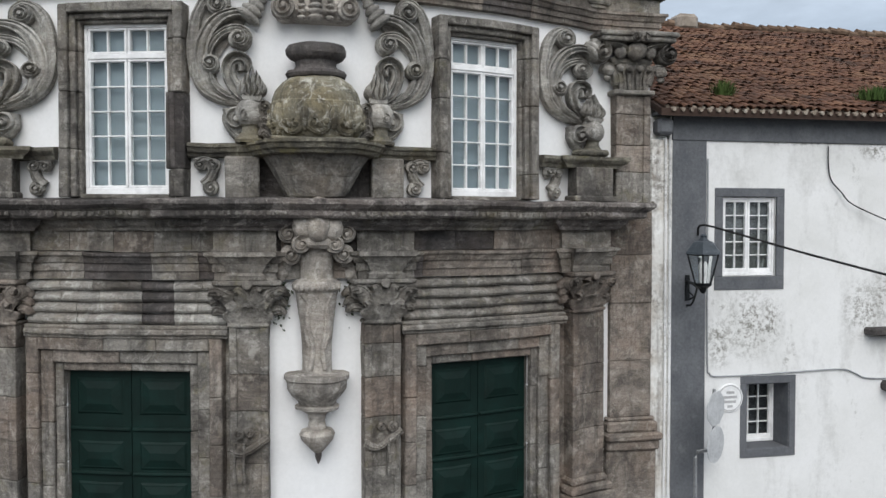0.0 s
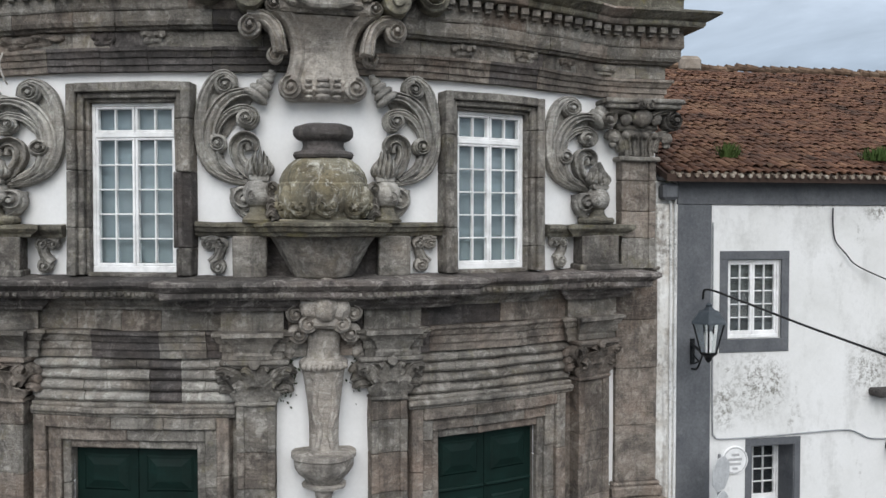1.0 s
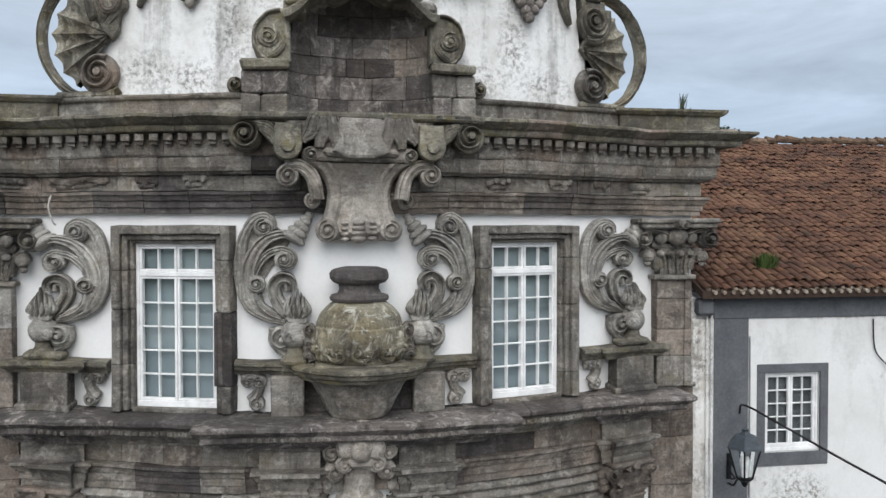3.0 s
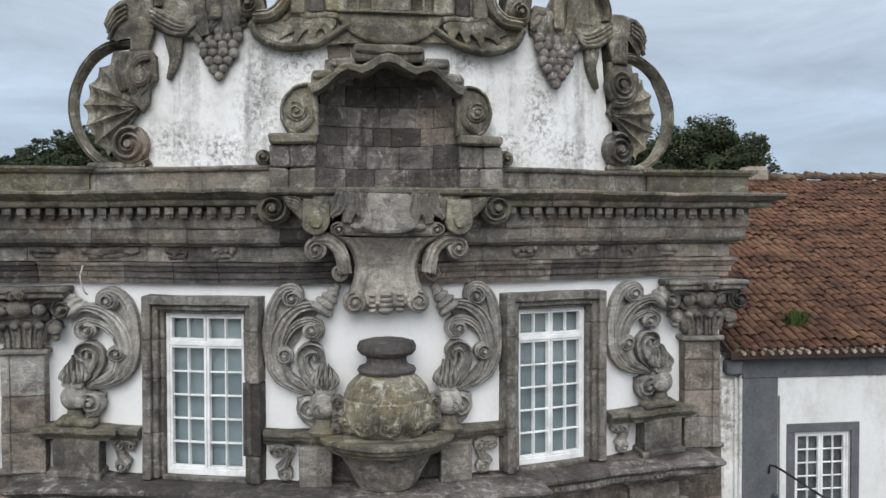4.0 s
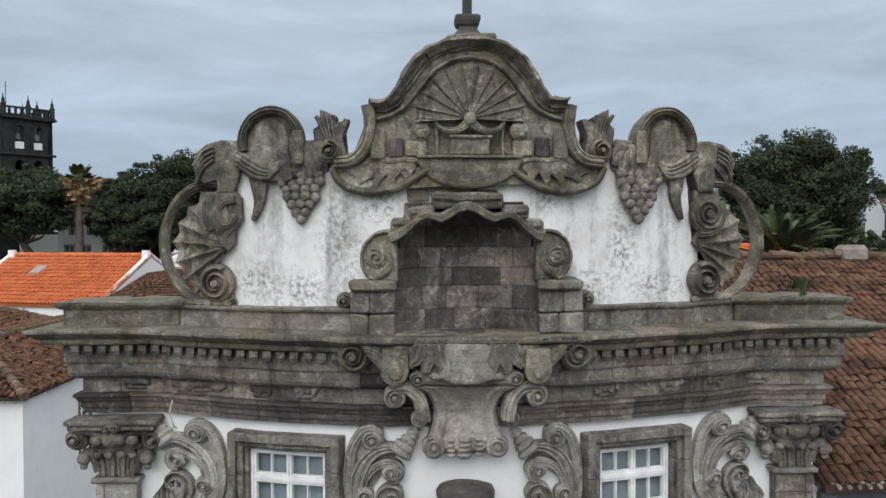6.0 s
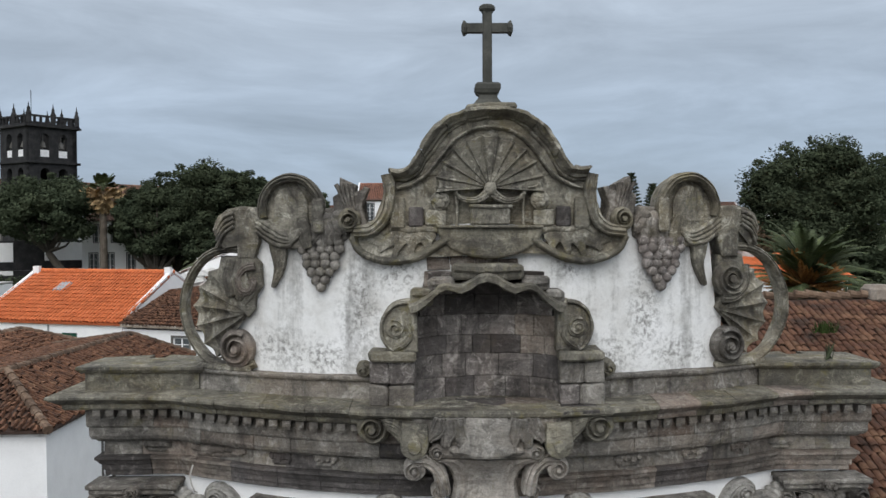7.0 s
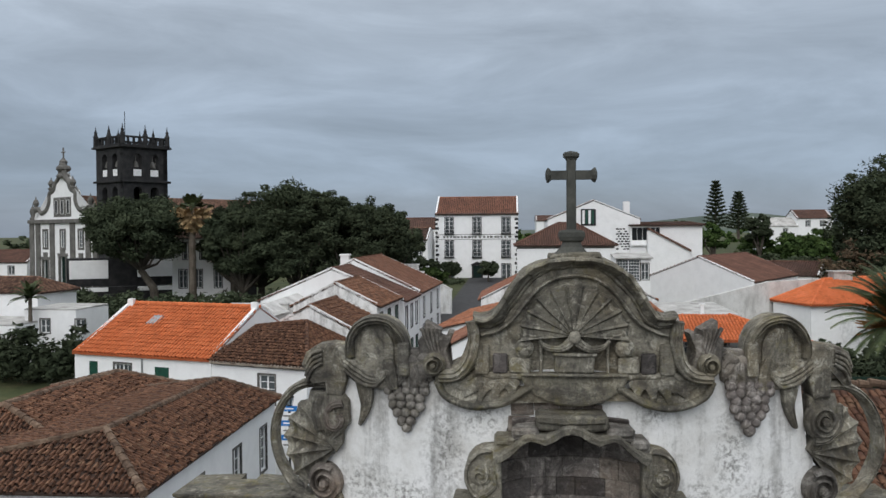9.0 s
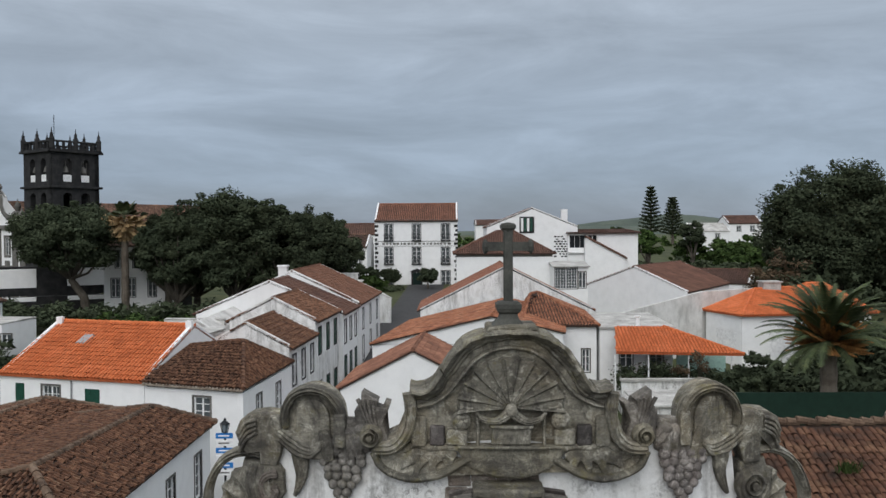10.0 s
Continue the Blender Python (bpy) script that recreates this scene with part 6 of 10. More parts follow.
def build_near_left():
    # hipped house across the lane
    c = [(-21.0, 12.6), (-11.7, 12.6), (-11.7, 26.9), (-21.0, 26.9)]
    f, caps = hip_faces([c[1], c[2], c[3], c[0]], 6.8, 8.05, (-14.0, 15.1), (-13.5, 24.6))
    w = row_windows(1, (4.6, 8.8, 12.4), 0.95, 4.0, 5.9, panes=(2, 4)) + row_windows(0, (3.0, 6.4), 0.95, 4.0, 5.9)
    house("white two-storey house with a sagging hipped roof of dark old tiles", c, 0, 6.75, f, caps, TILE_LANE, windows=w, seed=11, pitch=0.185, course=0.28, rise=0.085, seg=3, uneven=2.6, cap_mat=RIDGE_BROWN, cap_r=0.14, thick=0.07, eave_band=(0.16, PLASTER_OLD))
    c = [(-23.5, 17.0), (-16.0, 17.0), (-16.0, 29.0), (-23.5, 29.0)]
    f, caps = hip_faces([c[1], c[2], c[3], c[0]], 6.8, 8.1, (-19.6, 18.6), (-18.8, 26.2))
    house("white house wing with a hipped roof of dark old tiles", c, 0, 6.75, f, caps, TILE_LANE, seed=12, pitch=0.185, course=0.28, rise=0.085, seg=3, uneven=2.6, cap_mat=RIDGE_BROWN, cap_r=0.14, thick=0.07)
    # orange-roofed house
    c = rect((-26.6, 37.1), -17.6, 9.8, 9.4)
    f, caps = gable_faces(c, 7.6, 10.0, 0.2, 0.0)
    w = [(0, 1.1, 1.75, 5.9, 7.0, "shutter", None), (0, 3.0, 4.2, 6.0, 6.95, "sash", GREY_STONE, (4, 2)), (0, 5.9, 6.9, 5.6, 6.9, "shutter", None)]
    h = house("white house with a bright new orange tile roof and green shutters", c, 0, 7.5, f, caps, TILE_NEW, windows=w, seed=13, pitch=0.24, course=0.40,
          gables=[gable_end(c, 1, 7.5, 10.05, lift=0.12), gable_end(c, 3, 7.5, 10.05, lift=0.12)])
    bm = bmesh.new()
    o, ux, uy = Vector((-26.6, 37.1, 7.6)), Vector((0.953, -0.302, 0)), Vector((0.27, 0.85, 0.45))
    for a, b, cc in ((3.0, 3.8, 0.10), (3.1, 3.7, 0.14)):
        q = [o + ux * x + uy * y + Vector((0, 0, cc)) for x, y in ((a, 2.9), (b, 2.9), (b, 3.8), (a, 3.8))]
        vs = [bm.verts.new(v) for v in q] + [bm.verts.new(v - Vector((0, 0, 0.12))) for v in q]
        bm.faces.new(vs[:4])
        for i in range(4):
            bm.faces.new((vs[i], vs[4 + i], vs[4 + (i + 1) % 4], vs[(i + 1) % 4]))
    part("skylight", bm, STEEL, h)
    bm = bmesh.new()
    fm0 = plane_map(c[0], c[1])
    tube(bm, [fm0(5.05, 1.0, 0.06), fm0(5.05, 7.3, 0.06)], 0.05, 8)
    part("rain_pipe", bm, STEEL, h)
    for k, (x, y) in enumerate(((9.6, 4.8), (0.3, 4.9))):
        bm = bmesh.new()
        v = o + ux * x + uy * 5.0
        box(bm, v.x - 0.18, v.x + 0.18, v.y - 0.18, v.y + 0.18, v.z - 0.2, v.z + 0.45)
        part("chimney", bm, PLASTER, h)
    # old brown house on the street corner
    c = [(-17.15, 33.9), (-11.4, 31.9), (-10.6, 40.9), (-15.6, 42.4)]
    e = lambda x, y, z: (x, y, z)
    r0, r1 = (-17.0, 38.5, 8.75), (-12.6, 37.0, 9.3)
    p = [(-17.2, 33.6, 7.5), (-11.3, 31.5, 7.5), (-10.5, 41.1, 7.45), (-15.6, 42.8, 7.45)]
    f = [[p[0], p[1], r1, r0], [p[1], p[2], r1], [p[2], p[3], r0, r1]]
    w = row_windows(0, (3.6,), 1.0, 5.4, 6.9, panes=(2, 4)) + row_windows(1, (2.6, 6.2), 0.9, 5.0, 6.7, panes=(2, 4))
    h = house("white corner house with a hipped roof of old brown tiles", c, 0, 7.25, f, [(r0, r1), (p[1], r1), (p[2], r1)], TILE_LANE, windows=w, seed=14, pitch=0.2, course=0.32, uneven=2.0, thick=0.06)
    bm = bmesh.new()
    n = 30
    for i in range(n):
        v = Vector(p[0]).lerp(Vector(p[1]), (i + 0.5) / n)
        tube(bm, [v + Vector((0, -0.03, -0.06)), v + Vector((0.03, 0.22, -0.03))], 0.085, 8)
    tagged(part("eave_tile_ends", bm, TILE_PALE, h), kind="stuff")


def build_street_row():
    # terrace along the left of the street, stepping uphill; gable walls look down the street
    for k, (y0, y1, x0, x1, ev, rd, back, rm) in enumerate(((41.8, 49.5, -10.9, -10.45, 8.3, 9.75, -16.4, TILE_LANE), (49.7, 58.5, -10.5, -10.0, 9.15, 10.72, -16.7, TILE_LANE),
                                                            (58.7, 66.5, -9.7, -9.3, 8.8, 11.4, -21.8, TILE_BROWN), (66.7, 82.0, -9.2, -8.6, 8.95, 11.9, -21.5, TILE_RUST))):
        c = [(x0, y0), (x1, y1), (back, y1 + 0.3), (back, y0 + 0.2)]
        f, caps = gable_faces(c, ev, rd, 0.25, 0.0)
        g = ground_z(y0)
        n = 3
        us = [(y1 - y0) * (i + 0.5) / n for i in range(n)]
        w = row_windows(0, us, 1.0, ev - 2.6, ev - 0.7, "shutter" if k == 1 else "sash", trim=BLACK_STONE, panes=(2, 3)) + row_windows(0, us, 1.05, g + 0.4, g + 2.6, "shutter" if k in (1, 2) else "sash", BLACK_STONE, (2, 3))
        house(("white terraced house with an old tile roof and a weathered gable", "white terraced house with green doors and an iron balcony",
               "white terraced house with a brown tile roof", "white terraced house with a long brown roof")[k],
              c, g - 1.0, ev, f, caps, rm, group="terraced houses along the street", wall_mat=PLASTER if k > 1 else PLASTER_OLD, windows=w, seed=20 + k, course=0.42, pitch=0.25, seg=3,
              gables=[gable_end(c, 1, ev, rd, lift=0.1), gable_end(c, 3, ev, rd, lift=0.14)])
    bm = bmesh.new()
    box(bm, -16.95, -16.15, 68.6, 69.4, 10.6, 12.2)
    box(bm, -17.03, -16.07, 68.52, 69.48, 12.2, 12.36)
    tagged(part("chimney", bm, PLASTER, None), "stout white chimney on a terrace roof", "chimney")
    c = rect((-19.2, 43.6), -14, 2.9, 2.6)
    house("small weathered white shed behind the orange roof", c, 0, 8.9, [[(*c[0], 9.0), (*c[1], 9.0), (*c[2], 9.1), (*c[3], 9.1)]], (), CONCRETE, PLASTER_GREY, seed=34, seg=2, windows=[(0, 0.9, 1.6, 7.4, 8.4, "void", None, (1, 1))])
    c = rect((-21.8, 51.0), -4, 4.5, 0.4)
    house("low weathered white yard wall behind the houses", c, 0, 9.1, [[(*c[0], 9.15), (*c[1], 9.15), (*c[2], 9.2), (*c[3], 9.2)]], (), CONCRETE, PLASTER_GREY, seed=35, seg=2, category="wall")
    # white building with a parapet at the top of the street
    c = [(-15.1, 90.0), (-7.9, 90.0), (-9.3, 97.0), (-15.1, 97.0)]
    f = [[(-15.2, 89.9, 9.5), (-11.8, 89.9, 9.4), (-11.8, 97.1, 9.4), (-15.2, 97.1, 9.5)], [(-11.8, 89.9, 9.4), (-7.8, 89.9, 7.62), (-9.2, 97.1, 7.62), (-11.8, 97.1, 8.8)]]
    h = house("low white building with a sloping weathered roof terrace", c, 3, 7.5, f, (), PLASTER_GREY, PLASTER_OLD, seed=36,
              gables=[([(-15.1, 90.0, 7.5), (-7.9, 90.0, 7.5), (-11.8, 90.0, 9.36), (-15.1, 90.0, 9.4)], (0.0, 0.25))])
    bm = bmesh.new()
    box(bm, -15.1, -11.9, 90.4, 90.7, 9.3, 10.45)
    box(bm, -15.2, -11.8, 90.3, 90.8, 10.45, 10.58)
    box(bm, -15.1, -14.8, 90.7, 95.0, 9.3, 10.45)
    part("parapet", bm, PLASTER_OLD, h)
    # long white gables and low outbuildings behind the terrace
    c = rect((-20.5, 47.0), 2, 4.5, 12)
    f, caps = gable_faces([c[1], c[2], c[3], c[0]], 7.9, 9.4, 0.1)
    house("weathered white outhouse with a flat-pitched roof", c, 1, 7.9, f, caps, PLASTER_GREY, PLASTER_OLD, seed=32, gables=[gable_end(c, 0, 7.9, 9.4)], seg=2,
          windows=[(0, 1.5, 2.3, 5.9, 7.0, "sash", GREY_STONE, (2, 2))])


def build_street_right():
    # gabled house right of the street
    c = [(-7.1, 37.0), (1.2, 37.0), (1.6, 45.0), (-6.7, 45.0)]
    f, caps = gable_faces([c[1], c[2], c[3], c[0]], 6.6, 8.72, 0.3, 0.12)
    house("white gabled house with an old brick-red tile roof", c, 0, 6.6, f, caps, TILE_BRICK, seed=41, gables=[gable_end(c, 0, 6.6, 8.65, lift=0.0), gable_end(c, 2, 6.6, 8.65, lift=0.0)])
    # long low-pitched house behind it, its gable towards the church
    c = [(-6.74, 53.0), (7.6, 53.0), (9.6, 70.0), (-4.5, 70.0)]
    a0, a1 = (2.24, 52.8, 9.08), (4.45, 70.2, 9.08)
    f = [[(-4.7, 70.2, 6.98), (-6.94, 52.8, 6.98), a0, a1], [(7.8, 52.8, 7.8), (9.8, 70.2, 7.8), a1, a0]]
    house("long white house with a low-pitched orange-brown tile roof", c, 1, 6.95, f, [(a0, a1)], TILE_WARM, seed=42, pitch=0.25, course=0.42, seg=3,
          gables=[([(-6.74, 53.0, 6.9), (7.6, 53.0, 6.9), (7.6, 53.0, 7.75), (2.24, 53.0, 8.98), (-6.74, 53.0, 6.95)], (0.0, 0.22))])
    c = [(5.0, 56.8), (10.75, 56.8), (11.4, 68.0), (5.6, 68.0)]
    f, caps = hip_faces(c, 7.93, 9.92, (6.1, 63.5), (7.0, 66.0), 0.3)
    h = house("white house wing with a mossy hipped tile roof and scalloped eaves", c, 1, 7.9, f, caps, TILE_WARM, seed=48, pitch=0.25, course=0.42, seg=3,
              windows=[(0, 4.6, 5.2, 4.2, 6.0, "sash", GREY_STONE, (2, 3))])
    bm = bmesh.new()
    for k in range(26):
        disc(bm, 0.1 + k * 0.222, 7.86, 0.10, 0.02, 0.14, plane_map(c[0], c[1]), 10)
    tagged(part("eave_scallops", bm, TILE_PALE, h), kind="stuff")
    # weathered gable behind it
    c = [(-3.8, 72.0), (12.9, 72.0), (12.9, 84.0), (-3.8, 84.0)]
    f, caps = gable_faces([c[1], c[2], c[3], c[0]], 7.85, 12.02, 0.3, 0.0)
    house("house with a big weathered white gable and a red tile roof", c, 2, 7.85, f, caps, TILE_RED, PLASTER_OLD, seed=43, seg=3, pitch=0.26, course=0.45,
          gables=[gable_end(c, 0, 7.85, 12.02, lift=0.1), gable_end(c, 2, 7.85, 12.02, lift=0.1)])
    # pavilion roof house
    c = [(-0.1, 100.0), (12.3, 100.0), (12.3, 110.0), (-0.1, 110.0)]
    f, caps = hip_faces(c, 12.5, 15.45, (5.4, 105.0), (7.6, 105.0), 0.4)
    house("white house with a dark pyramid-like tile roof", c, 5, 12.4, f, caps, TILE_BROWN, seed=44, seg=2, pitch=0.3, course=0.5, eave_band=(0.3, GREY_STONE))
    # tall white gable with a green shuttered window
    c = [(4.4, 114.0), (17.6, 114.0), (17.6, 128.0), (4.4, 128.0)]
    f, caps = gable_faces([c[1], c[2], c[3], c[0]], 16.05, 18.75, 0.1, 0.0)
    h = house("tall white gabled house with a shuttered window and bare stonework", c, 7, 16.05, f, caps, TILE_BROWN, seed=45, seg=2, pitch=0.3, course=0.5,
              gables=[gable_end(c, 0, 16.05, 18.75, lift=0.15), gable_end(c, 2, 16.05, 18.75, lift=0.15)])
    fm = plane_map(c[0], c[1])
    bm = bmesh.new()
    slab(bm, 4.75, 6.9, 15.1, 17.5, 0.0, 0.1, fm, 0.02, 9)
    part("window_surround", bm, BLACK_STONE, h)
    for i in range(4):
        bm = bmesh.new()
        slab(bm, 4.95 + i * 0.44, 5.3 + i * 0.44, 15.35, 17.3, 0.09, 0.16, fm, 0.02, 9)
        part("shutter", bm, SHUTTER if i % 2 else WHITE_PAINT, h)
    rng = random.Random(5)
    bm = bmesh.new()
    for j in range(9):
        for i in range(4):
            if rng.random() < 0.85:
                u, z = 9.75 + i * 0.5 + (j % 2) * 0.25, 11.6 + j * 0.36
                slab(bm, u, u + rng.uniform(0.28, 0.40), z, z + rng.uniform(0.17, 0.24), 0.0, 0.05, fm, 0.02, 9)
    tagged(part("bare_stone", bm, BLACK_STONE, h, "dark stones left bare in the white wall"), kind="stuff")
    bm = bmesh.new()
    box(bm, 15.5, 16.4, 116, 117, 15.5, 18.6)
    part("chimney", bm, PLASTER, h)
    # long flat-roofed wing, dark panes painting its loggia's shade, and the lean-to gable before it
    c = [(16.1, 113.3), (26.2, 113.3), (26.2, 124.0), (16.1, 124.0)]
    f = [[(15.9, 112.8, 15.1), (26.6, 112.8, 15.1), (26.6, 124.2, 15.6), (15.9, 124.2, 15.6)]]
    h = house("white wing with a low roof and dark panes for its loggia's shade", c, 7, 15.05, f, (), TILE_BROWN, seed=46, seg=2, pitch=0.3, course=0.5,
              windows=[(0, 0.2, 2.5, 12.9, 14.8, "void", None, (3, 1)), (0, 2.9, 4.2, 12.7, 14.8, "void", None, (2, 1))])
    bm = bmesh.new()
    for i in range(10):
        box(bm, 18.9 + i * 0.2, 18.95 + i * 0.2, 112.9, 112.96, 12.4, 13.4)
    box(bm, 18.8, 21.0, 112.88, 112.98, 13.4, 13.48)
    box(bm, 16.1, 21.2, 112.8, 113.4, 12.2, 12.42)
    part("balcony", bm, WHITE_PAINT, h)
    bm = bmesh.new()
    outline(bm, [(18.4, 7.0), (24.2, 7.0), (24.2, 11.5), (23.5, 11.9), (18.8, 14.4), (18.4, 14.2)], -113.2, -112.2, ident, 0.02)
    part("lean_to", bm, PLASTER, h)
    bm = bmesh.new()
    outline(bm, [(18.5, 14.75), (18.5, 14.45), (24.4, 11.3), (24.4, 11.6)], -113.3, -111.9, ident, 0.02)
    part("lean_to_roof", bm, TILE_BROWN, h)
    c = rect((12.0, 96.0), 0, 4.3, 5)
    f = [[(11.8, 95.6, 11.0), (16.5, 95.6, 11.0), (16.5, 101, 11.5), (11.8, 101, 11.5)]]
    house("low white house with a grey shade screen", c, 5, 10.95, f, (), CONCRETE, seed=47, seg=2, windows=[(0, 0.15, 2.9, 8.2, 10.8, "sash", GREY_STONE, (8, 7)), (0, 3.1, 4.0, 8.3, 10.3, "sash", GREY_STONE, (2, 2))])


def build_right_side():
    # hall with a white gable
    c = [(14.79, 86.98), (22.53, 73.48), (31.18, 87.66), (23.49, 101.16)]
    f, caps = gable_faces([c[1], c[2], c[3], c[0]], 9.32, 11.57, 0.15, 0.0)
    house("large hall with a blank white gable and a dark brown roof", c, 2, 9.32, f, caps, TILE_BROWN, seed=51, seg=2, pitch=0.28, course=0.45,
          gables=[gable_end(c, 0, 9.32, 11.57, lift=0.08), gable_end(c, 2, 9.32, 11.57, lift=0.08)])
    c = rect((28.1, 102.4), -25, 9.9, 12)
    f, caps = gable_faces(c, 8.6, 10.1, 0.15, 0.0)
    house("low building with a dark brown roof and white ends", c, 2, 8.6, f, caps, TILE_BROWN, seed=52, seg=2, pitch=0.3, course=0.5, gables=[gable_end(c, 1, 8.6, 10.1), gable_end(c, 3, 8.6, 10.1)])
    # weathered grey wall
    bm = bmesh.new()
    for p, q in (((13.8, 66.9, 7.65), (23.3, 71.3, 9.5)), ((23.3, 71.3, 9.5), (30.2, 75.4, 9.55))):
        a = [bm.verts.new(v) for v in ((p[0], p[1], 2.0), (q[0], q[1], 2.0), q, p)]
        b = [bm.verts.new((v.co.x - 0.12, v.co.y + 0.3, v.co.z)) for v in a]
        bm.faces.new(a)
        bm.faces.new(b[::-1])
        for i in range(4):
            bm.faces.new((a[i], b[i], b[(i + 1) % 4], a[(i + 1) % 4]))
    tagged(part("wall_boundary", bm, PLASTER_GREY, None), "high grey weathered boundary wall", "wall", kind="structure")
    # orange hipped house
    c = [(23.6, 71.0), (25.3, 65.8), (38.0, 68.2), (36.0, 78.0)]
    p = [(23.36, 71.2, 7.78), (25.07, 65.3, 7.78), (38.5, 67.8, 7.74), (36.2, 78.4, 7.74)]
    r0, r1 = (28.56, 72.0, 9.67), (36.2, 74.0, 9.85)
    f = [[p[0], p[1], r0], [p[1], p[2], r1, r0], [p[2], p[3], r1], [p[3], p[0], r0, r1]]
    h = house("white house with an orange hipped roof and closed blinds", c, 1, 7.7, f, [(r0, r1), (p[1], r0), (p[0], r0), (p[2], r1)], TILE_NEW, seed=53, pitch=0.26, course=0.42, seg=3,
              windows=[(0, 1.6, 4.6, 4.2, 6.2, "blind", None, (1, 1)), (1, 2.6, 5.8, 4.2, 6.2, "blind", None, (1, 1))])
    bm = bmesh.new()
    box(bm, 29.4, 31.1, 71.9, 73.4, 8.6, 10.3)
    box(bm, 29.25, 31.25, 71.75, 73.55, 10.3, 10.42)
    part("chimney", bm, CONCRETE, h)
    c = [(36.0, 78.5), (42.0, 79.5), (41.0, 86.0), (35.0, 85.0)]
    f, caps = hip_faces(c, 7.7, 9.6, (37.6, 81.9), (39.6, 82.3))
    house("white house with an orange hipped roof among trees", c, 2, 7.8, f, caps, TILE_NEW, seed=54, pitch=0.28, course=0.45, seg=3)
    # house with the tiled veranda
    c = [(11.0, 56.8), (16.8, 56.8), (16.8, 66.0), (11.0, 66.0)]
    f = [[(10.9, 56.6, 7.75), (17.0, 56.6, 7.75), (17.0, 66.2, 8.0), (10.9, 66.2, 8.0)]]
    h = house("white house behind a tiled veranda", c, 1.5, 7.7, f, (), CONCRETE, seed=55, seg=2, windows=[(0, 1.6, 2.6, 3.9, 6.0, "sash", GREY_STONE, (2, 3)), (0, 4.0, 5.0, 3.9, 6.0, "sash", GREY_STONE, (2, 3))])
    v = thing("veranda", "open veranda with a red-orange tile roof on thin posts", "veranda")
    f = [[(11.5, 52.6, 6.33), (21.1, 52.6, 6.12), (16.0, 56.6, 7.8), (12.2, 56.6, 7.83)]]
    tiled_roof(v, f, TILE_NEW, seed=56, pitch=0.26, course=0.42, caps=[((21.1, 52.6, 6.12), (16.0, 56.6, 7.8))])
    for x in (11.5, 14.0, 17.0, 20.2):
        bm = bmesh.new()
        tube(bm, [(x, 52.9, 1.8), (x, 52.9, 6.1)], 0.06)
        part("post", bm, WHITE_PAINT, v)
    bm = bmesh.new()
    box(bm, 17.0, 20.8, 56.2, 56.5, 1.5, 6.2)
    part("back_wall", bm, TEAL, v, "pale green painted wall")
    bm = bmesh.new()
    box(bm, 14.0, 14.25, 57.2, 57.45, 7.7, 8.5)
    box(bm, 13.92, 14.33, 57.12, 57.53, 8.5, 8.58)
    tagged(part("chimney_pipe", bm, PLASTER, None), "slim white chimney on the house wall", "chimney")
    # garden wall, garage and hedge behind the church
    c = [(10.9, 41.0), (15.6, 41.0), (15.6, 45.0), (10.9, 45.0)]
    f = [[(10.6, 40.7, 4.75), (16.0, 40.7, 4.75), (16.0, 45.2, 4.9), (10.6, 45.2, 4.9)]]
    house("low white outbuilding with a flat grey roof", c, 0.5, 4.65, f, (), CONCRETE, PLASTER_OLD, seed=57, seg=2)
    bm = bmesh.new()
    box(bm, 14.4, 55, 34.4, 34.5, 0, 6.7)
    tagged(part("fence", bm, NET, None), "tall garden fence covered with dark green net", "fence")
    p = thing("terrace_wall", "white terrace wall with a grey coping before the veranda", "wall")
    bm = bmesh.new()
    box(bm, 11.6, 17.4, 50.9, 51.2, 0.5, 4.45)
    part("wall_body", bm, PLASTER_OLD, p)
    bm = bmesh.new()
    box(bm, 11.5, 17.6, 50.75, 51.3, 4.45, 4.62)
    part("coping", bm, CONCRETE, p)
    bm = bmesh.new()
    box(bm, 11.6, 20.9, 51.2, 56.6, 0.4, 3.3)
    tagged(part("terrace", bm, CONCRETE, None), "grey concrete terrace under the veranda", "terrace")
    # far white houses on the rise
    for k, (x, y, w, d, b, e, r, lab) in enumerate(((57.5, 200, 9.5, 8, 11, 15.2, 17.2, "far white house with a sloping white gable"), (67.0, 200, 8.5, 8, 11, 17.0, 18.9, "far white house with a brown roof"),
                                                    (-24.5, 150, 12, 8, 9, 15.0, 17.0, "far white house with a brown roof"), (-16.0, 165, 12, 8, 10, 16.0, 18.0, "far white house with a brown roof"),
                                                    (6.0, 230, 14, 8, 12, 17.2, 18.6, "far white house on the rise"),
                                                    (84.0, 210, 14, 8, 11, 17.6, 19.4, "far white house on the rise"), (93.0, 156, 12, 8, 10, 15.4, 17.0, "far white house on the rise"), (-60, 210, 14, 8, 8, 14.6, 16.2, "far white house on the rise"))):
        c = rect((x, y), (k * 17) % 9 - 4, w, d)
        f, caps = gable_faces(c, e, r, 0.2, 0.1)
        house(lab, c, b - 4, e, f, caps, CONCRETE if k == 0 else TILE_BROWN, seed=60 + k, seg=2, pitch=0.4, course=0.7, gables=[gable_end(c, 1, e, r), gable_end(c, 3, e, r)],
              windows=row_windows(0, (w * 0.3, w * 0.7), 1.0, e - 2.0, e - 0.7, panes=(2, 2)))


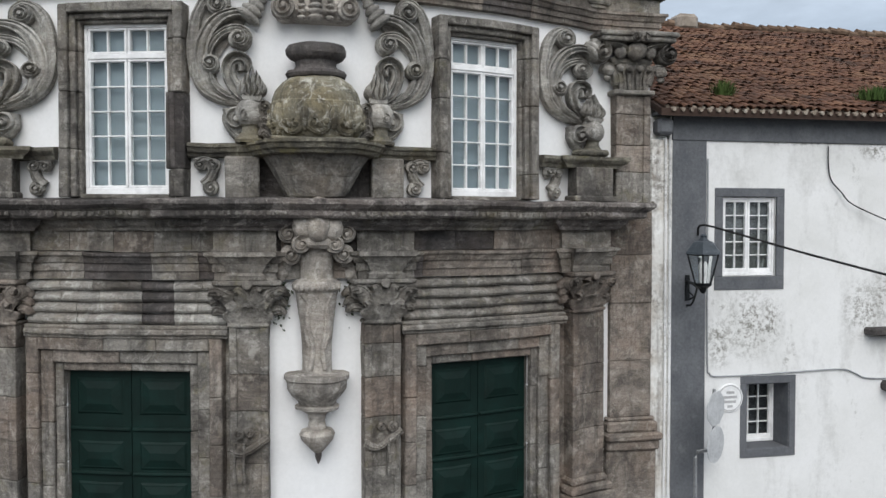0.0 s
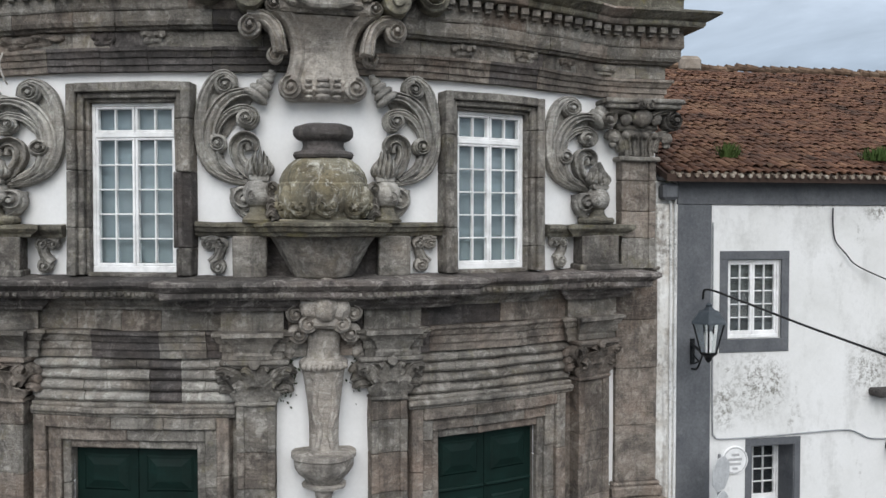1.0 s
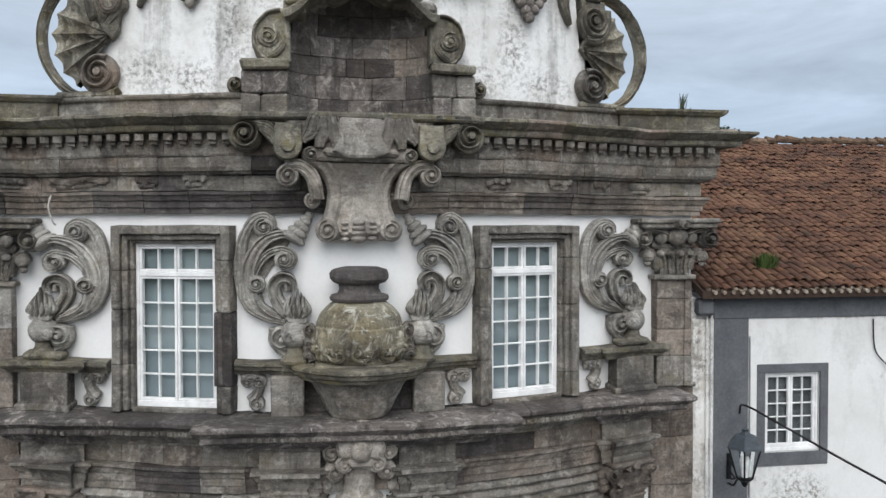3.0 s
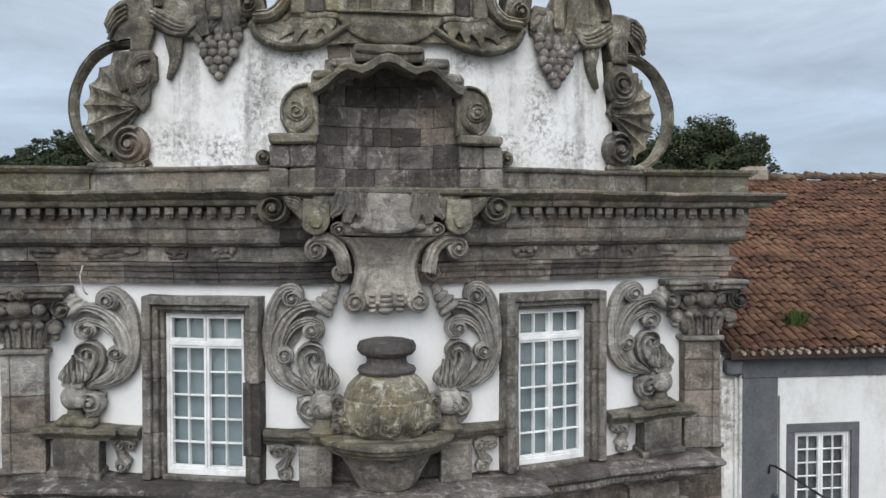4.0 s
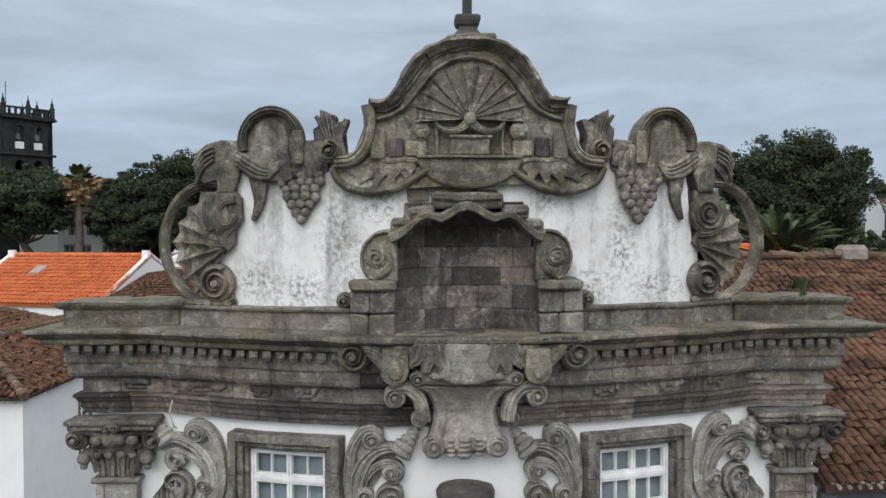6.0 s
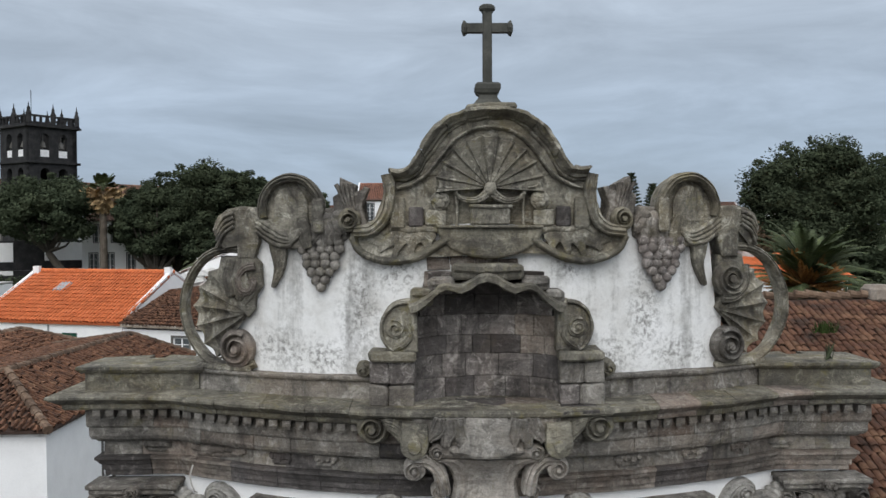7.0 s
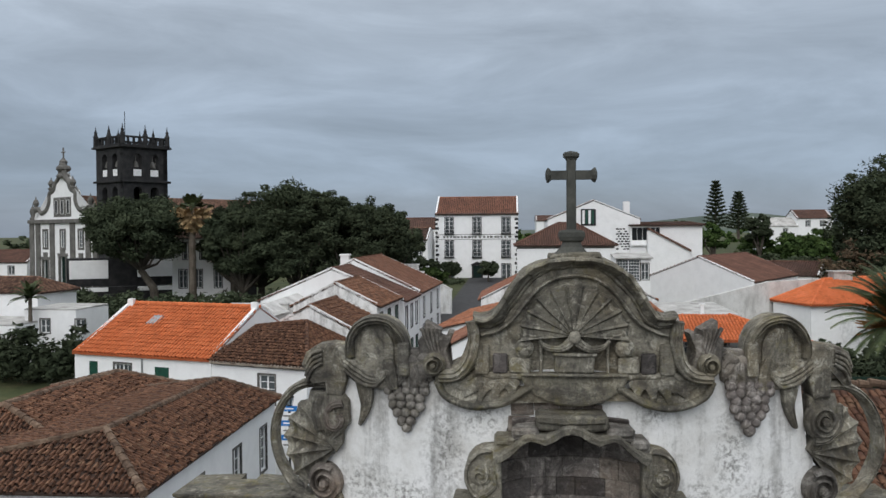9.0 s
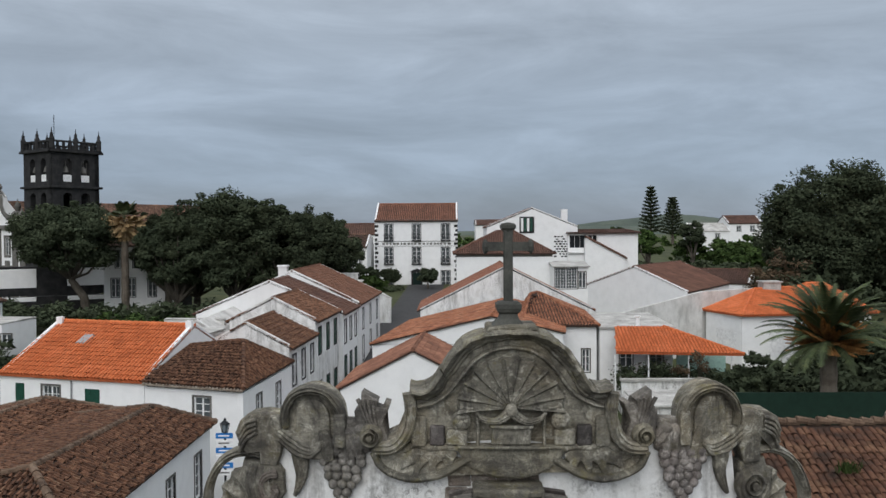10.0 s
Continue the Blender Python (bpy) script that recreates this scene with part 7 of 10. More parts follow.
def build_town_hall():
    c = rect((-12.9, 125.0), 0, 13.1, 12)
    f, caps = gable_faces(c, 17.3, 20.0, 0.35, 0.0)
    w = []
    for u in (2.2, 6.6, 11.2):
        w += [(0, u - 0.65, u + 0.65, 14.1, 16.6, "sash", BLACK_STONE, (2, 4)), (0, u - 0.65, u + 0.65, 10.4, 12.9, "sash", BLACK_STONE, (2, 4))]
        w += [(0, u - 0.7, u + 0.7, 6.6, 9.2, "sash", BLACK_STONE, (2, 3))]
    for z in (14.1, 10.4):
        w += [(1, 2.4, 3.4, z, z + 2.4, "sash", BLACK_STONE, (2, 3)), (1, 7.4, 8.4, z, z + 2.4, "sash", BLACK_STONE, (2, 3))]
    h = house("white three-storey town building with black stone frames and red roof", c, 5, 17.3, f, caps, TILE_RED, windows=w, seed=71, seg=2, pitch=0.3, course=0.5,
              gables=[gable_end(c, 1, 17.3, 20.1, lift=0.12), gable_end(c, 3, 17.3, 20.1, lift=0.12)])
    fm = plane_map(c[0], c[1])
    bm = bmesh.new()
    slab(bm, -0.1, 13.2, 16.95, 17.3, 0, 0.25, fm, 0.02, 99)
    part("eaves_moulding", bm, GREY_STONE, h)
    # corner quoins, long and short
    for side, u in ((0, 0.0), (0, 12.75)):
        for j in range(14):
            bm = bmesh.new()
            k = 0.55 if j % 2 else 0.35
            slab(bm, u if u == 0 else 13.1 - k, u + k if u == 0 else 13.1, 7.0 + j * 0.7, 7.4 + j * 0.7, 0, 0.05, fm, 0.01, 99)
            part("quoin", bm, BLACK_STONE, h)
    # lettering too far off to read, as bars
    rng = random.Random(9)
    u = 1.2
    while u < 11.8:
        k = rng.uniform(0.25, 0.5)
        bm = bmesh.new()
        slab(bm, u, u + k, 13.35, 13.65, 0, 0.03, fm, 0.005, 99)
        part("lettering_bar", bm, GREY_STONE, h)
        u += k + rng.uniform(0.1, 0.35)
    bm = bmesh.new()
    slab(bm, 0, 13.1, 13.85, 13.93, 0, 0.05, fm, 0.01, 99)
    slab(bm, 0, 13.1, 13.1, 13.16, 0, 0.05, fm, 0.01, 99)
    part("string_course", bm, GREY_STONE, h)
    bm = bmesh.new()
    slab(bm, 6.0, 7.25, 5.2, 8.9, 0.0, 0.12, fm, 0.01, 99)
    part("door", bm, GREEN_PAINT, h)
    bm = bmesh.new()
    for a, b in ((5.75, 6.02), (7.23, 7.5)):
        slab(bm, a, b, 5.2, 9.0, 0.0, 0.25, fm, 0.02, 99)
    outline(bm, [(5.6, 9.0), (7.65, 9.0), (7.65, 9.12), (6.62, 9.6), (5.6, 9.12)], 0.0, 0.3, fm, 0.02)
    part("portal", bm, BLACK_STONE, h)
    for u in (2.2, 6.6, 11.2):
        for z in (14.0, 10.3):
            bm = bmesh.new()
            for i in range(9):
                slab(bm, u - 0.75 + i * 0.18, u - 0.72 + i * 0.18, z, z + 0.9, 0.28, 0.32, fm, 0.005, 9)
            slab(bm, u - 0.8, u + 0.8, z + 0.88, z + 0.94, 0.27, 0.33, fm, 0.005, 9)
            slab(bm, u - 0.8, u + 0.8, z - 0.12, z, 0.0, 0.35, fm, 0.01, 9)
            part("balcony", bm, IRON, h)
    c = rect((-20.0, 118.0), 0, 6.5, 12)
    f, caps = gable_faces(c, 13.2, 15.0, 0.2, 0.0)
    house("white house with an iron balcony and a brown roof", c, 5, 13.2, f, caps, TILE_OLD, seed=72, seg=2, pitch=0.3, course=0.5, gables=[gable_end(c, 1, 13.2, 15.0), gable_end(c, 3, 13.2, 15.0)],
          windows=row_windows(0, (1.2, 3.2, 5.2), 0.9, 10.2, 12.4, trim=BLACK_STONE, panes=(2, 3)))


build_near_left()
build_street_row()
build_street_right()
build_right_side()
build_town_hall()

# ---------------------------------------------------------------- console, niche and pediment


def build_console():
    g = group_part("console", "great scrolled stone console under the niche")
    prof = [(8.27, 0.44, 0.10), (8.30, 0.52, 0.26), (8.40, 0.57, 0.36), (8.55, 0.52, 0.36), (8.75, 0.45, 0.33), (8.95, 0.43, 0.38), (9.10, 0.47, 0.47), (9.22, 0.55, 0.60), (9.32, 0.70, 0.78)]
    bm = bmesh.new()
    rows = []
    for z, w, d in prof:
        rows.append([F(q * w, z, -0.02 if abs(q) == 1 and e == 0 else d * k) for q, k, e in ((-1, 0, 0), (-1, 0.86, 1), (-0.9, 1.0, 1), (-0.78, 0.94, 1), (-0.66, 1.0, 1), (-0.56, 0.84, 1), (0, 0.88, 1), (0.56, 0.84, 1), (0.66, 1.0, 1), (0.78, 0.94, 1), (0.9, 1.0, 1), (1, 0.86, 1), (1, 0, 0))])
    add_grid(bm, rows, close=True, cap=True)
    part("body", bm, CONSOLE_STONE, g, smooth=True)
    for s in (-1, 1):
        for cu, cz, r, d0, dd in ((0.44, 8.43, 0.165, 0.22, 0.22), (0.97, 9.17, 0.155, 0.44, 0.3), (0.64, 8.83, 0.11, 0.30, 0.24)):
            bm = bmesh.new()
            volute(bm, s * cu, cz, r, 90, 1.8, -s, d0, dd)
            part("volute", bm, CONSOLE_STONE, g, smooth=True)
        bm = bmesh.new()
        band(bm, smooth_path([(s * 1.0, 9.29), (s * 0.80, 9.29), (s * 0.66, 9.18), (s * 0.60, 9.02), (s * 0.57, 8.84)], 5), 0.19, 0.36, 0.36, F, ROLL)
        part("ear", bm, CONSOLE_STONE, g, smooth=True)
    for i in range(3):
        bm = bmesh.new()
        for j in range(4):
            ball(bm, F((i - 1) * 0.19, 8.30 + j * 0.075, 0.28 + 0.025 * j), (0.125 if i == 1 else 0.07) * (1 - 0.07 * j), (0.9, 0.9, 0.5), 0.1, 10, 6)
        part("bottom_lobe", bm, CONSOLE_STONE, g, smooth=True)
    # bracket table over it
    t = group_part("niche_bracket", "scrolled bracket table that carries the niche")
    bm = bmesh.new()
    slab(bm, -0.62, 0.62, 9.34, 9.92, -0.02, 0.72, F, 0.04)
    slab(bm, -0.50, 0.50, 9.40, 9.52, 0.6, 0.80, F, 0.04)
    outline(bm, [(-0.34, 9.86), (-0.26, 9.92), (0.26, 9.92), (0.34, 9.86), (0.28, 9.66), (0.40, 9.46), (0.20, 9.38), (-0.20, 9.38), (-0.40, 9.46), (-0.28, 9.66)], 0.6, 0.86, F, 0.05)
    slab(bm, -1.0, 1.0, 9.62, 9.92, -0.02, 0.74, F, 0.04)
    part("block", bm, STONE, t, wear=2.0)
    bm = bmesh.new()
    slab(bm, -1.72, 1.72, 9.90, 10.0, -0.02, 0.80, F, 0.03)
    part("table", bm, STONE_LICHEN, t)
    for s in (-1, 1):
        bm = bmesh.new()
        volute(bm, s * 1.53, 9.72, 0.24, 90, 2.2, s, 0.3, 0.46)
        band(bm, smooth_path([(s * 1.55, 9.88), (s * 1.25, 9.86), (s * 0.95, 9.82)], 5), 0.16, 0.44, 0.3, F, ROLL)
        part("volute", bm, STONE_LICHEN, t, smooth=True)
        bm = bmesh.new()
        volute(bm, s * 0.66, 9.43, 0.11, 90, 1.8, -s, 0.55, 0.26)
        part("small_volute", bm, STONE, t, smooth=True)
        bm = bmesh.new()
        pts = [(s * 0.96 + 0.19 * math.cos(radians(a)), 9.55 + 0.20 * math.sin(radians(a))) for a in range(180, 361, 15)]
        outline(bm, pts + [(s * 0.96 + 0.17, 9.84), (s * 0.96 - 0.17, 9.84)], 0.35, 0.86, F, 0.04)
        disc(bm, s * 0.96, 9.54, 0.09, 0.8, 0.93)
        part("pendant", bm, STONE_LICHEN, t, smooth=True)
        bm = bmesh.new()
        for i in range(4):
            band(bm, smooth_path([(s * (1.38 - 0.02 * i), 9.86 - 0.03 * i), (s * (1.22 - 0.02 * i), 9.80 - 0.05 * i), (s * (1.06 + 0.03 * i), 9.66 - 0.03 * i)], 4), lambda t: 0.10 * (0.5 + 0.8 * math.sin(math.pi * t)), 0.12, 0.66, F, ROLL)
        part("foliage", bm, STONE_LICHEN, t, smooth=True, wear=1.6)
        for k, (u2, z2, w) in enumerate(((0.76, 9.60, 0.20), (0.55, 9.52, 0.22), (0.34, 9.50, 0.20))):
            bm = bmesh.new()
            band(bm, smooth_path([(s * (0.62 - 0.12 * k), 9.92), (s * (0.66 - 0.15 * k), 9.74), (s * u2, z2)], 5), lambda q: w * (0.55 + 0.6 * math.sin(math.pi * min(1, q + 0.1))), lambda q: 0.10 + 0.10 * (1 - q), 0.70, F, ROLL)
            part("leaf", bm, STONE, t, smooth=True, wear=1.8)


build_console()


def ring(bm, outer, inner, d0, d1, d2):
    """A hood between two outlines of equal count: side, face and soffit."""
    rows = [[F(u, z, d0) for u, z in outer], [F(u, z, d1 - 0.05) for u, z in outer], [F(a[0] * 0.85 + b[0] * 0.15, a[1] * 0.85 + b[1] * 0.15, d1) for a, b in zip(outer, inner)],
            [F(a[0] * 0.55 + b[0] * 0.45, a[1] * 0.55 + b[1] * 0.45, d1 - 0.02) for a, b in zip(outer, inner)],
            [F(a[0] * 0.5 + b[0] * 0.5, a[1] * 0.5 + b[1] * 0.5, d1 - 0.07) for a, b in zip(outer, inner)],
            [F(a[0] * 0.1 + b[0] * 0.9, a[1] * 0.1 + b[1] * 0.9, d1 - 0.05) for a, b in zip(outer, inner)], [F(u, z, d1 - 0.09) for u, z in inner], [F(u, z, d2) for u, z in inner]]
    add_grid(bm, rows)


def mirror(half):
    """A symmetric line from its right half, given from the middle outwards."""
    return [(-u, z) for u, z in half[::-1]] + [p for p in half if p[0] > 1e-6]


def build_niche():
    g = group_part("niche", "empty wall niche of dark-patched stone with a scalloped hood")
    g.location.x = 0.03
    rng = random.Random(6)
    # scalloped lip: a thin stone sheet that juts out, its lower edge in five lobes
    lip = [(0.0, 11.69), (0.12, 11.66), (0.22, 11.59), (0.36, 11.53), (0.46, 11.56), (0.56, 11.58), (0.66, 11.54), (0.74, 11.46), (0.83, 11.37), (0.95, 11.28), (1.02, 11.26)]
    top = [(0.0, 11.83), (0.12, 11.80), (0.22, 11.73), (0.36, 11.66), (0.46, 11.67), (0.56, 11.69), (0.66, 11.66), (0.74, 11.58), (0.84, 11.50), (0.97, 11.42), (1.06, 11.40)]
    lo, hi = mirror(lip), mirror(top)
    bm = bmesh.new()
    rows = []
    for a, b in zip(lo, hi):
        rows.append([F(a[0], a[1] + 0.03, -0.05), F(a[0], a[1], 0.50), F(a[0] * 1.01, a[1] + 0.02, 0.58), F(b[0], b[1] - 0.03, 0.60), F(b[0], b[1], 0.55), F(b[0], b[1] + 0.02, 0.10)])
    add_grid(bm, rows)
    part("hood_lip", bm, STONE_LICHEN, g, "lobed hood lip green with lichen", smooth=True)
    # stepped stones over the lip
    for u0, u1, z0, z1, d in ((-0.47, 0.50, 11.72, 11.92, 0.56), (-0.80, -0.44, 11.56, 11.74, 0.52), (0.47, 0.86, 11.56, 11.74, 0.54), (-1.06, -0.74, 11.34, 11.58, 0.46), (0.80, 1.06, 11.34, 11.56, 0.48)):
        bm = bmesh.new()
        slab(bm, u0, u1, z0, z1, -0.05, d - 0.06, F, 0.03)
        slab(bm, u0 + 0.02, u1 - 0.02, z1 - 0.10, z1 + 0.02, -0.05, d, F, 0.03)
        part("hood_stone", bm, STONE_LICHEN if u0 < -0.9 or z0 > 11.7 else STONE, g, wear=2.0)
    for s in (-1, 1):
        # rounded shoulder with a carved curl
        bm = bmesh.new()
        arc = [(s * (1.12 + 0.36 * math.cos(radians(a))), 11.06 + 0.38 * math.sin(radians(a))) for a in range(-66, 91, 12)]
        outline(bm, arc + [(s * 0.96, 11.44), (s * 0.96, 10.72)], -0.02, 0.40, F, 0.05)
        part("shoulder", bm, TOP_STONE, g, wear=1.6)
        bm = bmesh.new()
        band(bm, [(s * (1.12 + 0.33 * math.cos(radians(a))), 11.06 + 0.35 * math.sin(radians(a))) for a in range(-62, 95, 12)], 0.06, 0.10, 0.37, F, ROUND)
        volute(bm, s * 1.25, 11.06, 0.15, 60 if s > 0 else 120, 1.5, s, 0.34, 0.14)
        band(bm, smooth_path([(s * 1.10, 11.12), (s * 1.06, 10.96), (s * 1.14, 10.84), (s * 1.26, 10.78)], 4), 0.09, 0.12, 0.35, F, ROLL)
        part("shoulder_curl", bm, TOP_STONE, g, smooth=True)
        u0, u1 = sorted((s * 0.99, s * 1.62))
        for z0, z1, e in ((9.98, 10.27, 0.02), (10.27, 10.60, -0.02)):
            cut = s * rng.uniform(1.22, 1.4)
            for a, b in ((u0, cut), (cut, u1)):
                bm = bmesh.new()
                slab(bm, a + 0.003, b - 0.003, z0 + 0.003, z1 - 0.003, -0.02, 0.46 + e + rng.uniform(-0.02, 0.02), F, 0.025)
                part("side_block", bm, STONE if rng.random() < 0.6 else NICHE_STONE, g, wear=1.8)
        bm = bmesh.new()
        slab(bm, *sorted((s * 0.98, s * 1.62)), 10.60, 10.74, -0.02, 0.54, F, 0.03)
        part("cap_stone", bm, STONE_LICHEN, g, wear=1.8)
        bm = bmesh.new()
        volute(bm, s * 1.72, 10.44, 0.12, 90, 1.3, s, -0.02, 0.34)
        part("outer_scroll", bm, STONE_LICHEN, g, smooth=True)

    def hollow(u, z, d):
        # half-round in plan, leaning in at the top
        k = min(1.0, abs(u) / 1.04)
        dome = max(0.0, (z - 11.2) / 0.75)
        dd = -0.30 + 0.72 * (1 - math.sqrt(max(0.0, 1 - k * k))) + 0.45 * dome ** 2
        return F(u, z, min(dd, 0.40) + d)

    bm = bmesh.new()
    slab(bm, -1.04, 1.04, 9.96, 11.86, -0.52, -0.40, F, 0.01)
    part("backing", bm, STONE_DARK, g)
    bm = bmesh.new()
    slab(bm, -1.0, 1.0, 9.92, 10.004, -0.45, 0.46, F, 0.01)
    part("niche_floor", bm, TOP_STONE, g)
    z = 10.0
    row = 0
    while z < 11.8:
        t = min(11.86, z + (0.30, 0.33, 0.26, 0.30)[row % 4])
        half = 1.02 if t < 11.45 else (0.93 if t < 11.6 else 0.80)
        cuts = [-half]
        while cuts[-1] < half - 0.02:
            n = cuts[-1] + rng.uniform(0.24, 0.50)
            cuts.append(half if half - n < 0.15 else n)
        for a, b in zip(cuts[:-1], cuts[1:]):
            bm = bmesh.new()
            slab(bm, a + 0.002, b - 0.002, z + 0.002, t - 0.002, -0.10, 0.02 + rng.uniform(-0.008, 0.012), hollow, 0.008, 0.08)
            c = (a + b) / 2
            # darker blocks across the middle, narrowing towards the top, and a few at random
            darker = (10.90 < z < 11.1) or (11.1 < z < 11.5 and abs(c) < 0.62) or (z > 11.4 and abs(c) < 0.25) or rng.random() < 0.18
            part("block", bm, STONE_DARK if darker else (STONE_WARM if 0.5 < c < 0.95 and 10.55 < z < 10.9 else NICHE_STONE), g)
        z = t
        row += 1


build_niche()


def build_pediment_wall():
    """White curved gable wall behind the carving."""
    def top(u):
        a = abs(u)
        return 13.5 if a < 0.75 else (13.1 if a < 1.3 else (12.35 if a < 1.9 else (12.55 if a < 3.4 else 12.2)))

    us = [-3.62 + 7.24 * i / 72 for i in range(73)]
    bm = bmesh.new()
    rows = []
    for i, u in enumerate(us):
        a = abs(u)
        b = 10.0 if a > 0.98 else (11.45 if a > 0.85 else 11.78)
        t = top(u) if a < 3.5 else 12.2
        if 3.42 < a:
            t = 11.25
        rows.append([F(u, b, 0.0), F(u, t, 0.0), F(u, t, -0.42), F(u, b, -0.42)])
    add_grid(bm, rows, close=True, cap=True)
    part("pediment_wall", bm, GABLE_PLASTER, church, "white limewashed gable wall streaked with dark mould")


build_pediment_wall()


def build_bare_patch():
    """Stones laid bare where the limewash has come off, over the niche's hood."""
    rng = random.Random(17)
    g = group_part("bare_stones", "bare dark stones where the limewash has fallen off")
    for u0, u1, z0, z1 in ((-0.84, -0.52, 11.60, 11.84), (-0.80, -0.46, 11.84, 12.02), (-0.62, -0.30, 12.02, 12.16), (-0.46, -0.12, 11.90, 12.04), (-0.12, 0.22, 11.90, 12.03), (0.22, 0.50, 11.90, 12.0)):
        bm = bmesh.new()
        slab(bm, u0 + 0.004, u1 - 0.004, z0 + 0.004, z1 - 0.004, -0.05, 0.02 + rng.uniform(0, 0.012), F, 0.01)
        part("block", bm, STONE_WARM, g, wear=1.5)


build_bare_patch()


def build_tympanum():
    g = group_part("tympanum", "carved stone crown of the gable with a scallop shell")
    g.location.x = 0.09
    half = [(0.0, 14.06), (0.30, 14.02), (0.52, 13.90), (0.72, 13.70), (0.86, 13.50), (1.00, 13.34), (1.20, 13.22), (1.42, 13.20), (1.46, 13.0), (1.52, 12.80), (1.62, 12.55), (1.82, 12.46), (1.96, 12.42), (1.97, 12.32),
            (1.88, 12.12), (1.68, 12.00), (1.45, 11.95), (1.20, 11.95), (0.94, 12.02), (0.74, 12.13), (0.54, 12.26), (0.34, 12.12), (0.15, 12.03), (0.0, 12.01)]
    pts = half + [(-u, z) for u, z in half[-2:0:-1]]
    bm = bmesh.new()
    outline(bm, pts, -0.42, 0.16, F, 0.05)
    part("plate", bm, TOP_STONE, g)
    # ogee hood, laid in single worn stones: thick rolled edge over a stepped soffit
    outer = smooth_path(mirror([(0.0, 14.085), (0.30, 14.075), (0.46, 14.04), (0.63, 13.96), (0.81, 13.78), (0.975, 13.54), (1.12, 13.33), (1.28, 13.26), (1.43, 13.28)]), 4)
    inner = smooth_path(mirror([(0.0, 13.92), (0.22, 13.91), (0.38, 13.86), (0.52, 13.78), (0.68, 13.60), (0.85, 13.36), (1.00, 13.18), (1.16, 13.09), (1.33, 13.08)]), 4)
    section = ((0.0, -0.30), (0.0, 0.17), (0.10, 0.20), (0.22, 0.20), (0.30, 0.27), (0.42, 0.29), (0.55, 0.36), (0.72, 0.41), (0.88, 0.40), (0.98, 0.33), (1.0, 0.20), (0.97, -0.05), (0.93, -0.42))
    rng = random.Random(31)
    cuts = [0, 6, 12, 19, 26, 32, 38, 45, 52, 58, len(outer) - 1]
    for a, b in zip(cuts[:-1], cuts[1:]):
        bm = bmesh.new()
        j, k = rng.uniform(-0.02, 0.02), rng.uniform(-0.012, 0.012)
        rows = []
        for q in range(a, b + 1):
            o, i2 = outer[q], inner[q]
            e = 0.004 if q == a else (-0.004 if q == b else 0.0)
            rows.append([F(i2.x + (o.x - i2.x) * m + e, i2.y + (o.y - i2.y) * m + (k if m > 0.3 else 0), d + (j if d > 0.25 else 0)) for m, d in section])
        add_grid(bm, rows, close=True, cap=True)
        part("hood_stone", bm, STONE_LICHEN if rng.random() < 0.7 else TOP_STONE, g, "mossy ogee hood moulding", smooth=True, wear=2.6)
    bm = bmesh.new()
    slab(bm, -0.36, 0.37, 14.05, 14.135, -0.40, 0.30, F, 0.035)
    part("top_slab", bm, STONE_LICHEN, g, "mossy slab under the cross", wear=2.6)
    bm = bmesh.new()
    band(bm, smooth_path(mirror([(0.0, 13.82), (0.30, 13.77), (0.52, 13.62), (0.70, 13.40), (0.86, 13.20), (1.06, 13.06), (1.30, 12.98)]), 4), 0.07, 0.12, 0.13, F, ROUND)
    part("inner_bead", bm, TOP_STONE, g, smooth=True)
    for s in (-1, 1):
        bm = bmesh.new()
        band(bm, smooth_path([(s * 1.44, 13.18), (s * 1.40, 12.92), (s * 1.46, 12.62), (s * 1.64, 12.42), (s * 1.90, 12.38)], 6), 0.17, 0.25, 0.10, F, ROLL)
        part("side_moulding", bm, TOP_STONE, g, smooth=True)
        bm = bmesh.new()
        band(bm, smooth_path([(s * 1.93, 12.32), (s * 1.80, 12.10), (s * 1.50, 11.98), (s * 1.22, 11.98), (s * 0.92, 12.06), (s * 0.58, 12.28)], 6), 0.12, 0.14, 0.12, F, ROUND)
        part("lower_bead", bm, STONE_LICHEN, g, smooth=True)
        bm = bmesh.new()
        for a in range(0, 360, 60):
            petal = bmesh.new()
            ball(petal, F(s * 0.69 + 0.06 * math.cos(radians(a)), 12.81 + 0.06 * math.sin(radians(a)), 0.24), 0.046, (1, 0.8, 1), 0.1, 8, 6)
            part("petal", petal, TOP_STONE, g, smooth=True)
        disc(bm, s * 0.69, 12.81, 0.135, 0.14, 0.23)
        volute(bm, s * 0.69, 12.81, 0.12, 90, 1.4, s, 0.16, 0.10)
        part("rosette", bm, TOP_STONE, g, smooth=True)
        bm = bmesh.new()
        slab(bm, *sorted((s * 0.92, s * 1.13)), 12.44, 12.72, 0.1, 0.20, F, 0.02)
        part("inset_stone", bm, STONE_DARK, g)
        bm = bmesh.new()
        slab(bm, *sorted((s * 0.60, s * 0.89)), 12.46, 12.68, 0.1, 0.22, F, 0.02)
        part("strapwork", bm, TOP_STONE, g)
        bm = bmesh.new()
        slab(bm, *sorted((s * 1.18, s * 1.40)), 12.42, 12.86, 0.1, 0.22, F, 0.02)
        part("strapwork", bm, TOP_STONE, g)
        bm = bmesh.new()
        band(bm, smooth_path([(s * 0.70, 12.40), (s * 0.88, 12.42), (s * 1.12, 12.40), (s * 1.34, 12.44), (s * 1.50, 12.36)], 5), 0.10, 0.05, 0.14, F, ROUND)
        part("ledge_roll", bm, TOP_STONE, g, smooth=True)
